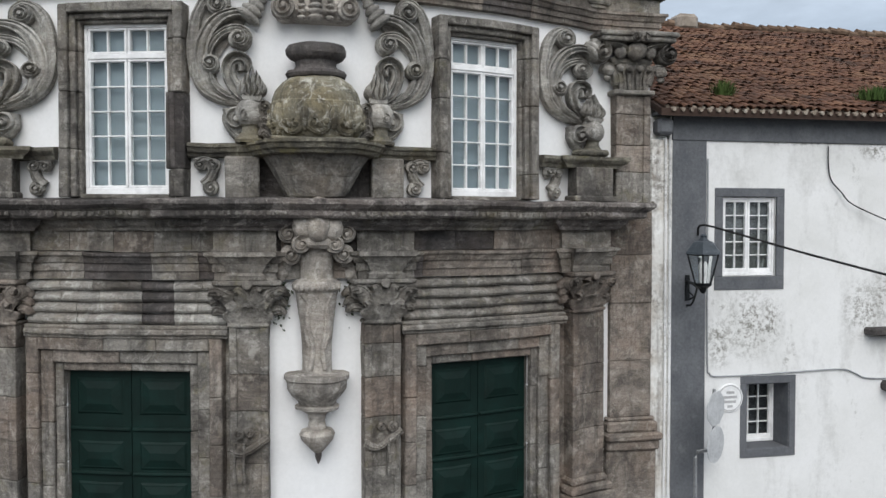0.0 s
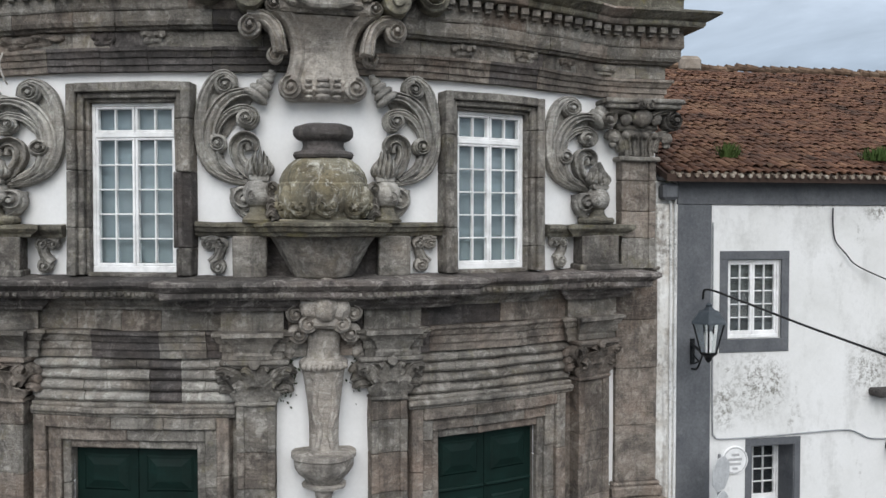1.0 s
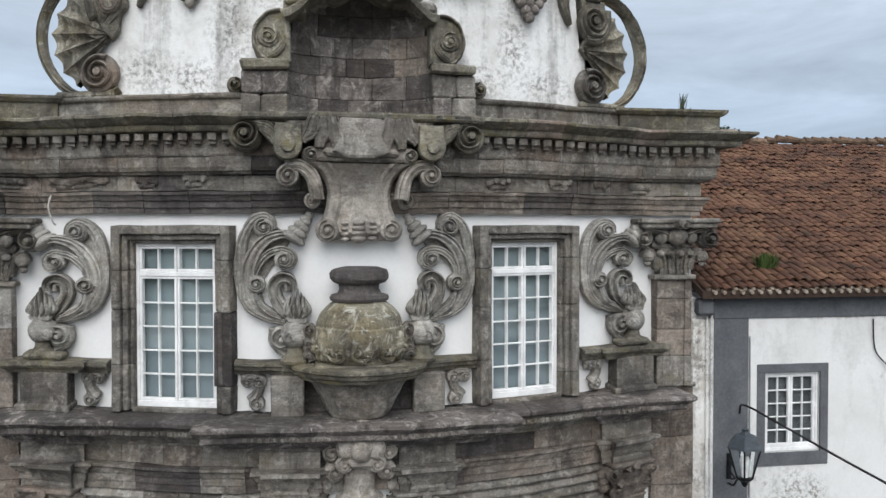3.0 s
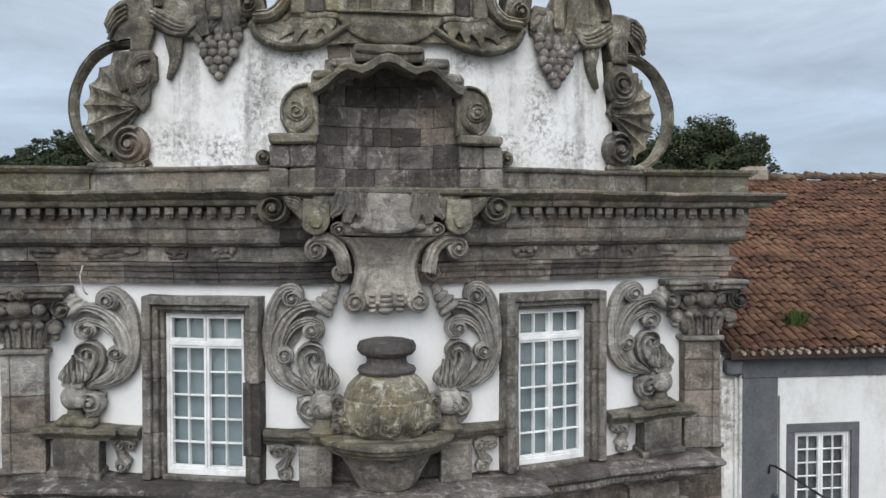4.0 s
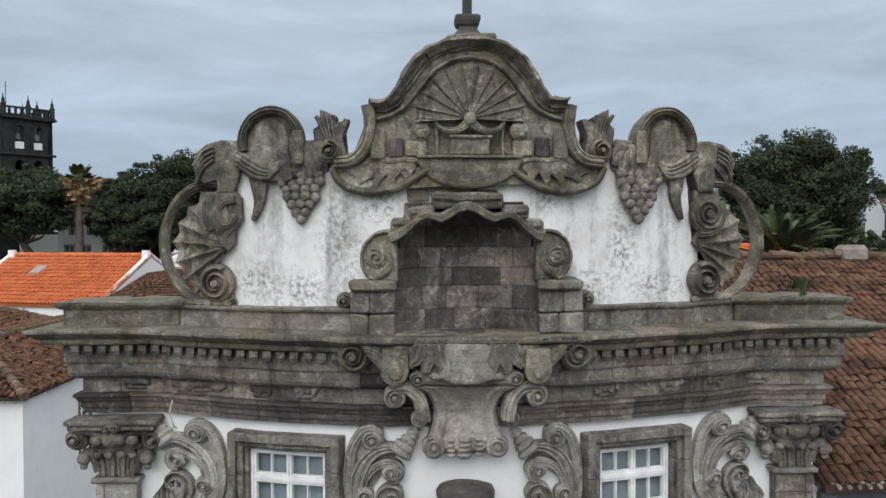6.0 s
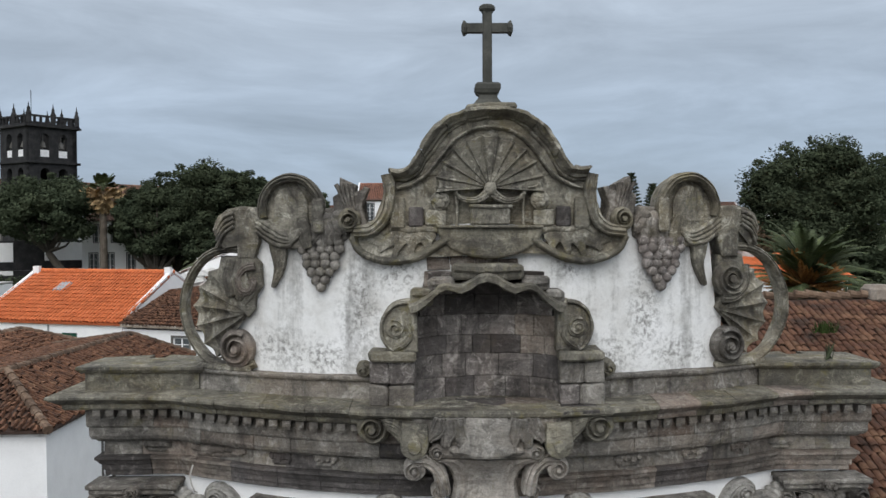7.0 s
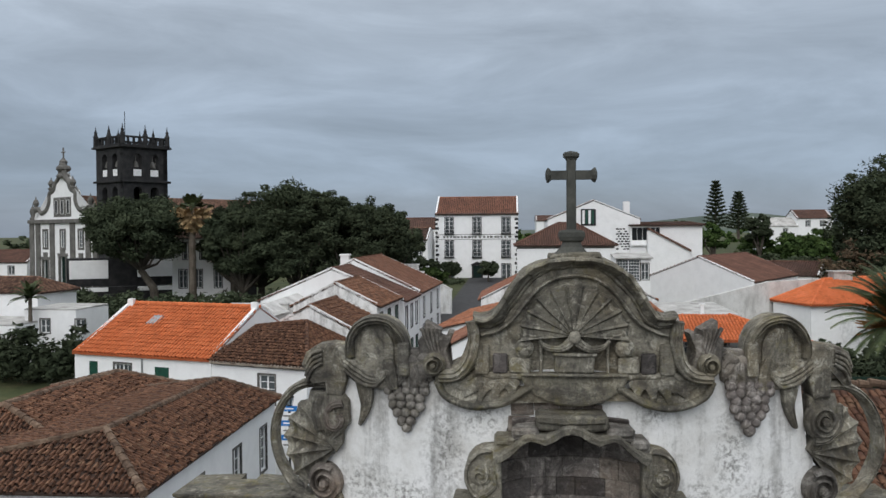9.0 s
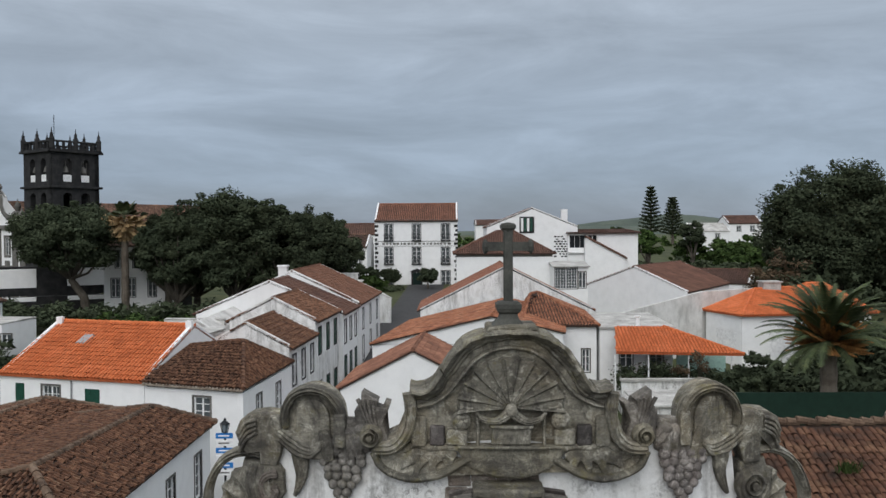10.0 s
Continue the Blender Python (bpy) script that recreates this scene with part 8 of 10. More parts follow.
        for k, (ue, ze) in enumerate(((0.86, 12.12), (1.10, 12.02), (1.34, 12.02), (1.56, 12.12), (1.70, 12.26))):
            bm = bmesh.new()
            band(bm, smooth_path([(s * (0.84 + 0.11 * k), 12.38), (s * (0.5 * (0.84 + 0.11 * k) + 0.5 * ue + 0.03), 12.27), (s * ue, ze)], 4), lambda t: 0.20 * (0.6 + 0.6 * math.sin(math.pi * min(1, t + 0.2)) - 0.2 * t), 0.022, 0.145, F, ROLL)
            part("leaf", bm, TOP_STONE, g, smooth=True, wear=1.6)
        bm = bmesh.new()
        band(bm, [(s * 0.46, 12.96), (s * 0.455, 12.70), (s * 0.46, 12.46)], 0.05, 0.07, 0.14, F, ROUND)
        part("edge_strip", bm, TOP_STONE, g, smooth=True)
    # shell
    c = (0.0, 12.98)
    bm = bmesh.new()
    ribs = 11
    rows = []
    for i in range(ribs * 6 + 1):
        th = radians(-4 + 188 * i / (ribs * 6))
        e = abs(math.sin(math.pi * i / 6))
        row = []
        for r in (0.05, 0.18, 0.35, 0.52, 0.66, 0.70):
            rr = r * (1 + 0.09 * (0.5 - e) * (r > 0.5)) * (1.0 if math.sin(th) < 0.5 else 0.98)
            d = 0.16 + 0.05 * max(0.0, 1 - e * 2.2) * (0.4 + r) + 0.09 * (r / 0.7) ** 1.5
            row.append(F(c[0] + rr * math.cos(th) * 1.04, c[1] + rr * math.sin(th), d))
        row.append(F(c[0] + 0.72 * math.cos(th) * 1.04, c[1] + 0.72 * math.sin(th), 0.12))
        rows.append(row)
    add_grid(bm, rows)
    part("shell", bm, TOP_STONE, g, "ribbed scallop shell")
    bm = bmesh.new()
    ball(bm, F(0, 12.97, 0.27), 0.085, (1, 0.8, 1.1), 0.05)
    for s in (-1, 1):
        band(bm, smooth_path([(0, 12.95), (s * 0.10, 12.86), (s * 0.24, 12.80), (s * 0.40, 12.84), (s * 0.48, 12.92)], 5), lambda t: 0.13 * (1.05 - 0.7 * t), 0.12, 0.16, F, ROLL)
        band(bm, smooth_path([(s * 0.52, 12.98), (s * 0.60, 12.99), (s * 0.66, 13.02)], 4), 0.06, 0.1, 0.15, F, ROUND)
    part("shell_scroll", bm, TOP_STONE, g, smooth=True)
    bm = bmesh.new()
    slab(bm, -0.27, 0.27, 12.47, 12.72, 0.1, 0.22, F, 0.02)
    slab(bm, -0.30, 0.30, 12.70, 12.75, 0.1, 0.26, F, 0.02)
    part("tablet", bm, TOP_STONE, g)
    bm = bmesh.new()
    pts = [(0.74 * math.cos(radians(a)), 12.45 + 0.45 * math.sin(radians(a))) for a in range(180, 361, 12)]
    outline(bm, pts, 0.05, 0.24, F, 0.04)
    slab(bm, -0.74, 0.74, 12.43, 12.465, 0.05, 0.29, F, 0.01)
    part("apron", bm, STONE_LICHEN, g, "apron green with moss")


build_tympanum()


def build_gable_side(s):
    """Everything between crown and shoulder, one side; s is -1 or 1."""
    g = group_part("gable_carving", "carved cartouche, grapes and foliage along the gable's edge")
    rng = random.Random(12 + s)
    U = lambda u: s * u + (0.09 if s > 0 else 0.0)
    V = lambda u: U(u) + (0.07 if s > 0 else 0.11)
    # volute vase next to the crown
    bm = bmesh.new()
    volute(bm, U(1.88), 12.55, 0.17, 90, 2.0, s, 0.0, 0.36)
    part("crown_volute", bm, STONE_LICHEN, g, smooth=True)
    bm = bmesh.new()
    pts = [(U(1.62), 12.42), (U(1.70), 12.74), (U(1.60), 13.0), (U(1.68), 13.02), (U(1.72), 12.92), (U(1.80), 12.95), (U(1.78), 13.04), (U(2.02), 13.16), (U(2.04), 12.94), (U(2.12), 12.88), (U(2.10), 12.62), (U(2.02), 12.42)]
    outline(bm, pts, -0.25, 0.14, F, 0.04)
    for i in range(4):
        band(bm, smooth_path([(U(1.80 + 0.04 * i), 12.70), (U(1.84 + 0.05 * i), 12.88), (U(1.84 + 0.08 * i), 13.06)], 3), 0.06, 0.10, 0.10, F, ROUND)
    part("fan_leaf", bm, STONE, g, smooth=True)
    # foliage between vase and cartouche
    bm = bmesh.new()
    outline(bm, [(V(2.0), 12.30), (V(1.98), 12.62), (V(2.10), 12.74), (V(2.38), 12.72), (V(2.44), 12.34), (V(2.24), 12.16)], -0.2, 0.08, F, 0.04)
    part("foliage_ground", bm, STONE, g)
    for a0, u2, z2 in ((0, 2.02, 12.36), (1, 2.16, 12.22), (2, 2.36, 12.16), (3, 2.56, 12.20)):
        bm = bmesh.new()
        band(bm, smooth_path([(V(2.26 + 0.03 * a0), 12.62), (V(0.5 * (2.26 + u2)), 12.50), (V(u2), z2)], 5), lambda t: 0.28 * (0.35 + 0.75 * math.sin(math.pi * min(1, 0.15 + 0.75 * t)) ** 0.8) * (1 - 0.6 * t ** 4), lambda t: 0.16 + 0.07 * math.sin(math.pi * t), 0.0, F, ROLL)
        part("vine_leaf", bm, STONE, g, smooth=True, wear=1.6)
    for q, z in ((2.14, 12.60), (2.32, 12.56)):
        bm = bmesh.new()
        ball(bm, F(V(q), z, 0.12), 0.11, (1.1, 0.9, 0.9), 0.3, 10, 7)
        part("fruit", bm, STONE, g, smooth=True)
    # cartouche: arched hood, recessed field, folds below
    bm = bmesh.new()
    arch = [(V(2.86 + 0.47 * math.cos(radians(a))), 12.70 + 0.50 * math.sin(radians(a))) for a in range(-10, 191, 10)]
    outline(bm, arch + [(V(2.36), 12.42), (V(2.86), 12.28), (V(3.36), 12.42)], -0.42, 0.10, F, 0.04)
    part("cartouche_body", bm, TOP_STONE, g)
    bm = bmesh.new()
    hood = [(V(2.86 + 0.44 * math.cos(radians(a))), 12.70 + 0.47 * math.sin(radians(a))) for a in range(-14, 195, 8)]
    band(bm, hood, 0.14, 0.28, 0.0, F, ROLL)
    part("cartouche_hood", bm, STONE_LICHEN, g, smooth=True)
    bm = bmesh.new()
    outline(bm, [(V(2.86 + 0.26 * math.cos(radians(a))), 12.74 + 0.30 * math.sin(radians(a))) for a in range(0, 181, 15)] + [(V(2.60), 12.52), (V(3.12), 12.52)], 0.05, 0.15, F, 0.02)
    part("field", bm, TOP_STONE, g)
    bm = bmesh.new()
    outline(bm, [(V(3.40), 12.60), (V(3.0), 12.56), (V(2.62), 12.58), (V(2.52), 12.34), (V(2.66), 12.14), (V(2.86), 12.14), (V(3.10), 12.18), (V(3.36), 12.34)], -0.1, 0.16, F, 0.05)
    part("drape", bm, TOP_STONE, g, wear=1.6)
    for k in range(4):
        bm = bmesh.new()
        band(bm, smooth_path([(V(3.38), 12.60 - 0.07 * k), (V(3.14), 12.44 - 0.07 * k), (V(2.90), 12.34 - 0.05 * k), (V(2.72), 12.42 - 0.02 * k)], 5), 0.085, 0.09, 0.13, F, ROUND)
        part("fold", bm, TOP_STONE, g, smooth=True, wear=1.6)
    bm = bmesh.new()
    band(bm, smooth_path([(V(2.70), 12.60), (V(2.66), 12.40), (V(2.60), 12.16)], 4), lambda t: 0.20 * (0.7 + 0.5 * math.sin(math.pi * t)), 0.14, 0.08, F, ROLL)
    part("leaf", bm, TOP_STONE, g, smooth=True)
    bm = bmesh.new()
    slab(bm, *sorted((V(2.36), V(2.52))), 12.36, 12.86, 0.0, 0.28, F, 0.03)
    part("side_strap", bm, TOP_STONE, g)
    # hanging leaf point
    bm = bmesh.new()
    path = smooth_path([(V(3.06), 12.34), (V(3.05), 12.10), (V(3.05), 11.86), (V(3.15), 11.58)], 5)
    band(bm, path, lambda t: 0.32 * (1.02 - 0.82 * t ** 1.3), 0.16, 0.0, F, ROLL)
    part("hanging_leaf", bm, TOP_STONE, g, smooth=True)
    # grapes
    big = 1.0 if s > 0 else 0.86
    for row, count in enumerate((5, 5, 4, 4, 3, 2, 1)):
        for q in range(count):
            bm = bmesh.new()
            u = 2.42 + (q - (count - 1) / 2) * 0.138 + rng.uniform(-0.012, 0.012)
            z = 12.24 - 0.108 * row + rng.uniform(-0.012, 0.012)
            ball(bm, F(V(u), z, 0.13 if s > 0 else 0.09), rng.uniform(0.078, 0.092) * big, (1, 1, 1), 0.08, 10, 7)
            part("grape", bm, NICHE_STONE if s > 0 else STONE, g, smooth=True)
    bm = bmesh.new()
    outline(bm, [(V(2.72), 12.34), (V(2.66), 11.86), (V(2.50), 11.66), (V(2.42), 11.55), (V(2.34), 11.66), (V(2.18), 11.86), (V(2.12), 12.34)], -0.02, 0.08, F, 0.03)
    part("grape_backing", bm, STONE_DARK, g)
    # block with drooping leaf outside the cartouche
    bm = bmesh.new()
    pts = [(V(3.34), 12.24), (V(3.34), 12.74), (V(3.62), 12.76), (V(3.86), 12.72), (V(4.02), 12.62), (V(4.10), 12.42), (V(4.02), 12.22), (V(3.90), 12.10), (V(3.86), 12.36), (V(3.72), 12.40), (V(3.70), 11.98), (V(3.42), 11.98)]
    outline(bm, pts, -0.30, 0.18, F, 0.05)
    for i in range(4):
        band(bm, smooth_path([(V(3.74), 12.66 - 0.06 * i), (V(3.92), 12.60 - 0.08 * i), (V(4.02), 12.44 - 0.09 * i)], 3), 0.07, 0.10, 0.15, F, ROUND)
    part("leaf_block", bm, TOP_STONE, g, "block carved with a drooping leaf")
    # round shoulder: open rim, fan shell, drapery, lower volute
    bm = bmesh.new()
    rim = [(0.35 * U(3.80 + 0.82 * math.cos(radians(a))) + 0.65 * V(3.80 + 0.82 * math.cos(radians(a))), 11.24 + 0.90 * math.sin(radians(a))) for a in range(-118, 104, 6)]
    band(bm, rim, 0.13, 0.32, -0.16, F, ROLL)
    part("rim", bm, TOP_STONE, g, "open stone rim", smooth=True)
    bm = bmesh.new()
    rows = []
    for i in range(43):
        th = radians(-52 + 112 * i / 42)
        e = abs(math.sin(math.pi * i / 7))
        row = []
        far = (0.94 - 0.10 * abs(math.sin(th)) ** 2) * (1 - 0.06 * e)
        for r in (0.06, 0.25, 0.5, 0.75, 1.0):
            row.append(F(U(3.42 + far * r * math.cos(th)), 11.20 + far * r * math.sin(th), 0.16 - 0.05 * r - 0.09 * e * math.sin(math.pi * (0.15 + 0.6 * r))))
        row += [F(U(3.42 + far * math.cos(th)), 11.20 + far * math.sin(th), -0.14), F(U(3.42), 11.20, -0.14)]
        rows.append(row)
    add_grid(bm, rows)
    part("fan_shell", bm, TOP_STONE, g, "ribbed fan shell")
    bm = bmesh.new()
    pts = [(U(3.42), 12.02), (U(3.42), 11.55), (U(3.50), 11.40), (U(3.40), 11.22), (U(3.52), 11.08), (U(3.80), 11.2), (U(3.95), 11.7), (U(3.88), 12.02)]
    outline(bm, pts, -0.2, 0.12, F, 0.04)
    if s < 0:
        outline(bm, [(-3.34, 12.06), (-3.21, 11.92), (-3.19, 11.60), (-3.30, 11.45), (-3.31, 11.26), (-3.42, 11.12), (-3.60, 11.30), (-3.64, 11.70), (-3.62, 12.04)], -0.1, 0.16, F, 0.05)
        ear = bmesh.new()
        band(ear, smooth_path([(-3.30, 11.90), (-3.46, 11.86), (-3.56, 11.72), (-3.52, 11.56), (-3.40, 11.52), (-3.32, 11.62), (-3.36, 11.72)], 5), 0.11, 0.14, 0.12, F, ROLL)
        part("curled_ear", ear, STONE_WARM, g, smooth=True, wear=1.6)
        for i in range(3):
            fold = bmesh.new()
            band(fold, smooth_path([(U(3.46 + 0.13 * i), 11.98), (U(3.50 + 0.12 * i), 11.74), (U(3.40 + 0.14 * i), 11.50), (U(3.50 + 0.08 * i), 11.34 + 0.05 * i)], 5), lambda t: 0.16 * (0.8 + 0.5 * math.sin(math.pi * t)), lambda t: 0.10 + 0.08 * math.sin(math.pi * t), 0.06, F, ROLL)
            part("fold", fold, TOP_STONE, g, smooth=True, wear=1.8)
    else:
        volute(bm, U(3.64), 11.66, 0.29, 0, 2.2, -1, 0.05, 0.24)
        band(bm, smooth_path([(U(3.50), 11.36), (U(3.72), 11.38), (U(3.90), 11.58), (U(3.90), 11.86)], 4), 0.14, 0.2, 0.05, F, ROLL)
    part("drapery", bm, TOP_STONE, g, smooth=True)
    bm = bmesh.new()
    volute(bm, U(3.62), 10.66, 0.29, 60 if s < 0 else 120, 2.0, -s, -0.05, 0.34)
    part("lower_volute", bm, STONE_WARM if s < 0 else STONE, g, smooth=True)
    bm = bmesh.new()
    slab(bm, *sorted((U(3.4), U(4.3))), 10.32, 10.42, -0.3, 0.16, F, 0.03)
    part("rim_foot", bm, TOP_STONE, g)


build_gable_side(-1)
build_gable_side(1)


def build_cross():
    g = group_part("cross", "stone cross with flared ends on a moulded foot")
    c = (0.07, wall_y(0) + 0.02, 0)
    bm = bmesh.new()
    lathe(bm, [(0.34, 14.00), (0.34, 14.12), (0.28, 14.15), (0.20, 14.22), (0.17, 14.28), (0.22, 14.31), (0.25, 14.36), (0.25, 14.42), (0.20, 14.45), (0.10, 14.46)], c, 4)
    bmesh.ops.rotate(bm, verts=bm.verts, cent=c, matrix=Matrix.Rotation(radians(45), 3, "Z"))
    part("foot", bm, CROSS_STONE, g)
    bm = bmesh.new()
    box(bm, c[0] - 0.065, c[0] + 0.065, c[1] - 0.065, c[1] + 0.065, 14.44, 15.46)
    bmesh.ops.bevel(bm, geom=bm.edges[:], offset=0.015, segments=1, affect="EDGES")
    part("shaft", bm, CROSS_STONE, g)
    bm = bmesh.new()
    lathe(bm, [(0.065, 15.42), (0.085, 15.45), (0.115, 15.48), (0.115, 15.52), (0.09, 15.545), (0.02, 15.56)], c, 8)
    part("top_cap", bm, CROSS_STONE, g)
    for s in (-1, 1):
        bm = bmesh.new()
        box(bm, c[0] + s * 0.06, c[0] + s * 0.30, c[1] - 0.058, c[1] + 0.058, 15.16, 15.285)
        part("arm", bm, CROSS_STONE, g)
        bm = bmesh.new()
        rows = []
        for x, r in ((0.27, 0.062), (0.29, 0.085), (0.315, 0.11), (0.335, 0.11), (0.345, 0.085), (0.36, 0.05)):
            rows.append([(c[0] + s * x, c[1] + r * math.cos(a) * 0.9, 15.222 + r * math.sin(a)) for a in [math.pi * 2 * i / 10 for i in range(10)]])
        add_grid(bm, rows, close=True, cap=True)
        part("arm_cap", bm, CROSS_STONE, g)


build_cross()


def build_nave_roof():
    f = [[(-5.9, 14.2, 7.0), (-5.9, 2.3, 7.0), (0, 2.3, 8.3), (0, 14.2, 8.3)], [(5.9, 2.3, 7.0), (5.9, 14.2, 7.0), (0, 14.2, 8.3), (0, 2.3, 8.3)]]
    tiled_roof(church, f, TILE_OLD, "nave_roof", "old tile roof of the nave", 81, caps=[((0, 2.3, 8.3), (0, 14.2, 8.3))], seg=3)


build_nave_roof()

# ---------------------------------------------------------------- the white house beside the church


def build_side_house():
    h = thing("house", "white house with dark grey bands and an old mossy tile roof", "house")
    fm = lambda u, z, d: (u, 1.57 - d, z)
    holes = [(7.04, 8.07, 4.58, 5.96), (7.53, 8.36, 1.54, 2.70)]
    part("wall", cell_wall("wall", fm, 6.05, 24.0, 0, 7.38, holes, PLASTER_PATCH, thick=0.6), PLASTER_PATCH, h, "white limewash with grey mould patches")
    bm = bmesh.new()
    slab(bm, 5.68, 6.08, 0, 6.92, -0.4, 0.05, fm, 0.02, 9)
    part("corner_strip", bm, STRIP_PLASTER, h, "peeling white strip next to the church")
    bm = bmesh.new()
    slab(bm, 6.08, 6.72, 0, 6.91, -0.02, 0.025, fm, 0.008, 9)
    part("corner_band", bm, GREY_PAINT, h, "dark grey painted corner band")
    bm = bmesh.new()
    slab(bm, 6.08, 24.0, 6.91, 7.33, -0.02, 0.04, fm, 0.01, 9)
    slab(bm, 5.72, 24.0, 7.31, 7.37, -0.02, 0.20, fm, 0.01, 9)
    part("eaves_band", bm, GREY_PAINT, h, "dark grey band under the eaves")
    bm = bmesh.new()
    slab(bm, 5.74, 6.02, 6.98, 7.26, 0.0, 0.22, fm, 0.05, 9)
    part("rain_head", bm, GREY_PAINT, h)
    for x in (5.93, 6.01):
        bm = bmesh.new()
        tube(bm, [(x, 1.49, 0.4), (x + 0.01, 1.48, 3.0), (x, 1.49, 6.95)], 0.022, 8)
        part("rain_pipe", bm, PLASTER_OLD, h)
    # upper window: painted band, two leaves of small panes
    w = thing("window", "", "")
    w.parent = h
    tagged(w, "white window with small panes in a dark grey painted band")
    bm = bmesh.new()
    for a, b, c, e in ((6.89, 8.22, 5.96, 6.11), (6.89, 8.22, 4.35, 4.58), (6.89, 7.04, 4.58, 5.96), (8.07, 8.22, 4.58, 5.96)):
        bm = bmesh.new()
        slab(bm, a, b, c, e, -0.02, 0.02, fm, 0.006, 9)
        part("painted_band", bm, GREY_PAINT, w)

    def leaves(w, u0, u1, z0, z1, d, cols, rows, n, room=BLIND_DARK):
        bm = bmesh.new()
        for a, b, c, e in ((u0, u1, z1 - 0.04, z1), (u0, u1, z0, z0 + 0.06), (u0, u0 + 0.04, z0 + 0.06, z1 - 0.04), (u1 - 0.04, u1, z0 + 0.06, z1 - 0.04)):
            slab(bm, a, b, c, e, d - 0.06, d + 0.03, fm, 0.006, 9)
        part("frame", bm, WHITE_PAINT, w)
        for i in range(n):
            a, b = u0 + 0.04 + (u1 - u0 - 0.08) * i / n + 0.003, u0 + 0.04 + (u1 - u0 - 0.08) * (i + 1) / n - 0.003
            c, e = z0 + 0.06, z1 - 0.04
            m = 0.042
            bm = bmesh.new()
            for p, q, r, t in ((a, b, e - m, e), (a, b, c, c + m * 1.6), (a, a + m, c + m * 1.6, e - m), (b - m, b, c + m * 1.6, e - m)):
                slab(bm, p, q, r, t, d - 0.04, d + 0.015, fm, 0.006, 9)
            for k in range(1, cols):
                u = a + m + (b - a - 2 * m) * k / cols
                slab(bm, u - 0.008, u + 0.008, c + m, e - m, d - 0.035, d + 0.01, fm, 0.004, 9)
            for k in range(1, rows):
                z = c + m * 1.6 + (e - c - 2.6 * m) * k / rows
                slab(bm, a + m, b - m, z - 0.008, z + 0.008, d - 0.035, d + 0.01, fm, 0.004, 9)
            part("casement", bm, WHITE_PAINT, w)
            bm = bmesh.new()
            slab(bm, a + m, b - m, c + m, e - m, d - 0.03, d - 0.025, fm, 0.001, 9)
            part("pane", bm, GLASS, w).visible_shadow = False
        bm = bmesh.new()
        slab(bm, u0 + 0.02, u1 - 0.02, z0 + 0.02, z1 - 0.02, d - 0.12, d - 0.10, fm, 0.001, 9)
        part("dark_backing", bm, room, w)

    leaves(w, 7.05, 8.06, 4.59, 5.95, -0.08, 2, 5, 2, ROOM_GREY)
    w = thing("window", "", "")
    w.parent = h
    tagged(w, "small deep-set white window in a dark grey painted band, reveal shadow in the colour")
    bm = bmesh.new()
    for a, b, c, e in ((7.41, 8.48, 2.70, 2.83), (7.41, 8.48, 1.40, 1.54), (7.41, 7.53, 1.54, 2.70), (8.36, 8.48, 1.54, 2.70)):
        bm = bmesh.new()
        slab(bm, a, b, c, e, -0.02, 0.02, fm, 0.006, 9)
        part("painted_band", bm, GREY_PAINT, w)
    # reveal slabs: the band's dark grey also carries the deep opening's shadow
    for a, b, c, e in ((8.345, 8.362, 1.54, 2.70), (7.53, 8.345, 2.685, 2.702), (7.53, 8.345, 1.538, 1.555)):
        bm = bmesh.new()
        slab(bm, a, b, c, e, -0.5, 0.0, fm, 0.004, 9)
        part("reveal", bm, GREY_PAINT, w)
    leaves(w, 7.55, 8.34, 1.56, 2.68, -0.46, 3, 4, 1)
    # roof
    ex, ez, ry, rz = 5.72, 7.40, 9.2, 10.66
    poly = [(ex, 1.22, ez), (24.2, 1.22, ez), (24.2, ry, rz), (ex, ry, rz)]
    bm = bmesh.new()
    for q in (poly, [(24.2, 17.5, ez), (ex, 17.5, ez), (ex, ry, rz), (24.2, ry, rz)]):
        up = [bm.verts.new(p) for p in q]
        dn = [bm.verts.new((p[0], p[1], p[2] - 0.12)) for p in q]
        bm.faces.new(up)
        bm.faces.new(dn[::-1])
        for i in range(4):
            bm.faces.new((up[i], dn[i], dn[(i + 1) % 4], up[(i + 1) % 4]))
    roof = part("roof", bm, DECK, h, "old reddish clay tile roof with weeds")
    bm = bmesh.new()
    for x in (5.68, 24.0):
        a = [bm.verts.new(p) for p in ((x, 1.6, 0), (x, 17.3, 0), (x, 17.3, 7.3), (x, ry, rz - 0.15), (x, 1.6, 7.3))]
        b = [bm.verts.new((v.co.x + 0.3, v.co.y, v.co.z)) for v in a]
        bm.faces.new(a)
        bm.faces.new(b[::-1])
        for i in range(5):
            bm.faces.new((a[i], b[i], b[(i + 1) % 5], a[(i + 1) % 5]))
    part("end_wall", bm, PLASTER_OLD, h)
    slope = Vector((0, ry - 1.22, rz - ez))
    length = slope.length
    ey = slope.normalized()
    nrm = Vector((0, -ey.z, ey.y))
    rng = random.Random(21)

    def tile_mesh(k):
        r2 = random.Random(100 + k)
        bm = bmesh.new()
        rows = []
        for t, w, hh in ((0.0, 0.077, 0.058), (0.15, 0.072, 0.054), (0.30, 0.064, 0.045)):
            rows.append([(-math.cos(math.pi * i / 6) * w * r2.uniform(0.97, 1.03), t, math.sin(math.pi * i / 6) * hh * r2.uniform(0.95, 1.05)) for i in range(7)])
        add_grid(bm, rows)
        inner = [[(x * 0.86, t + 0.001, z * 0.84) for x, t, z in r] for r in rows]
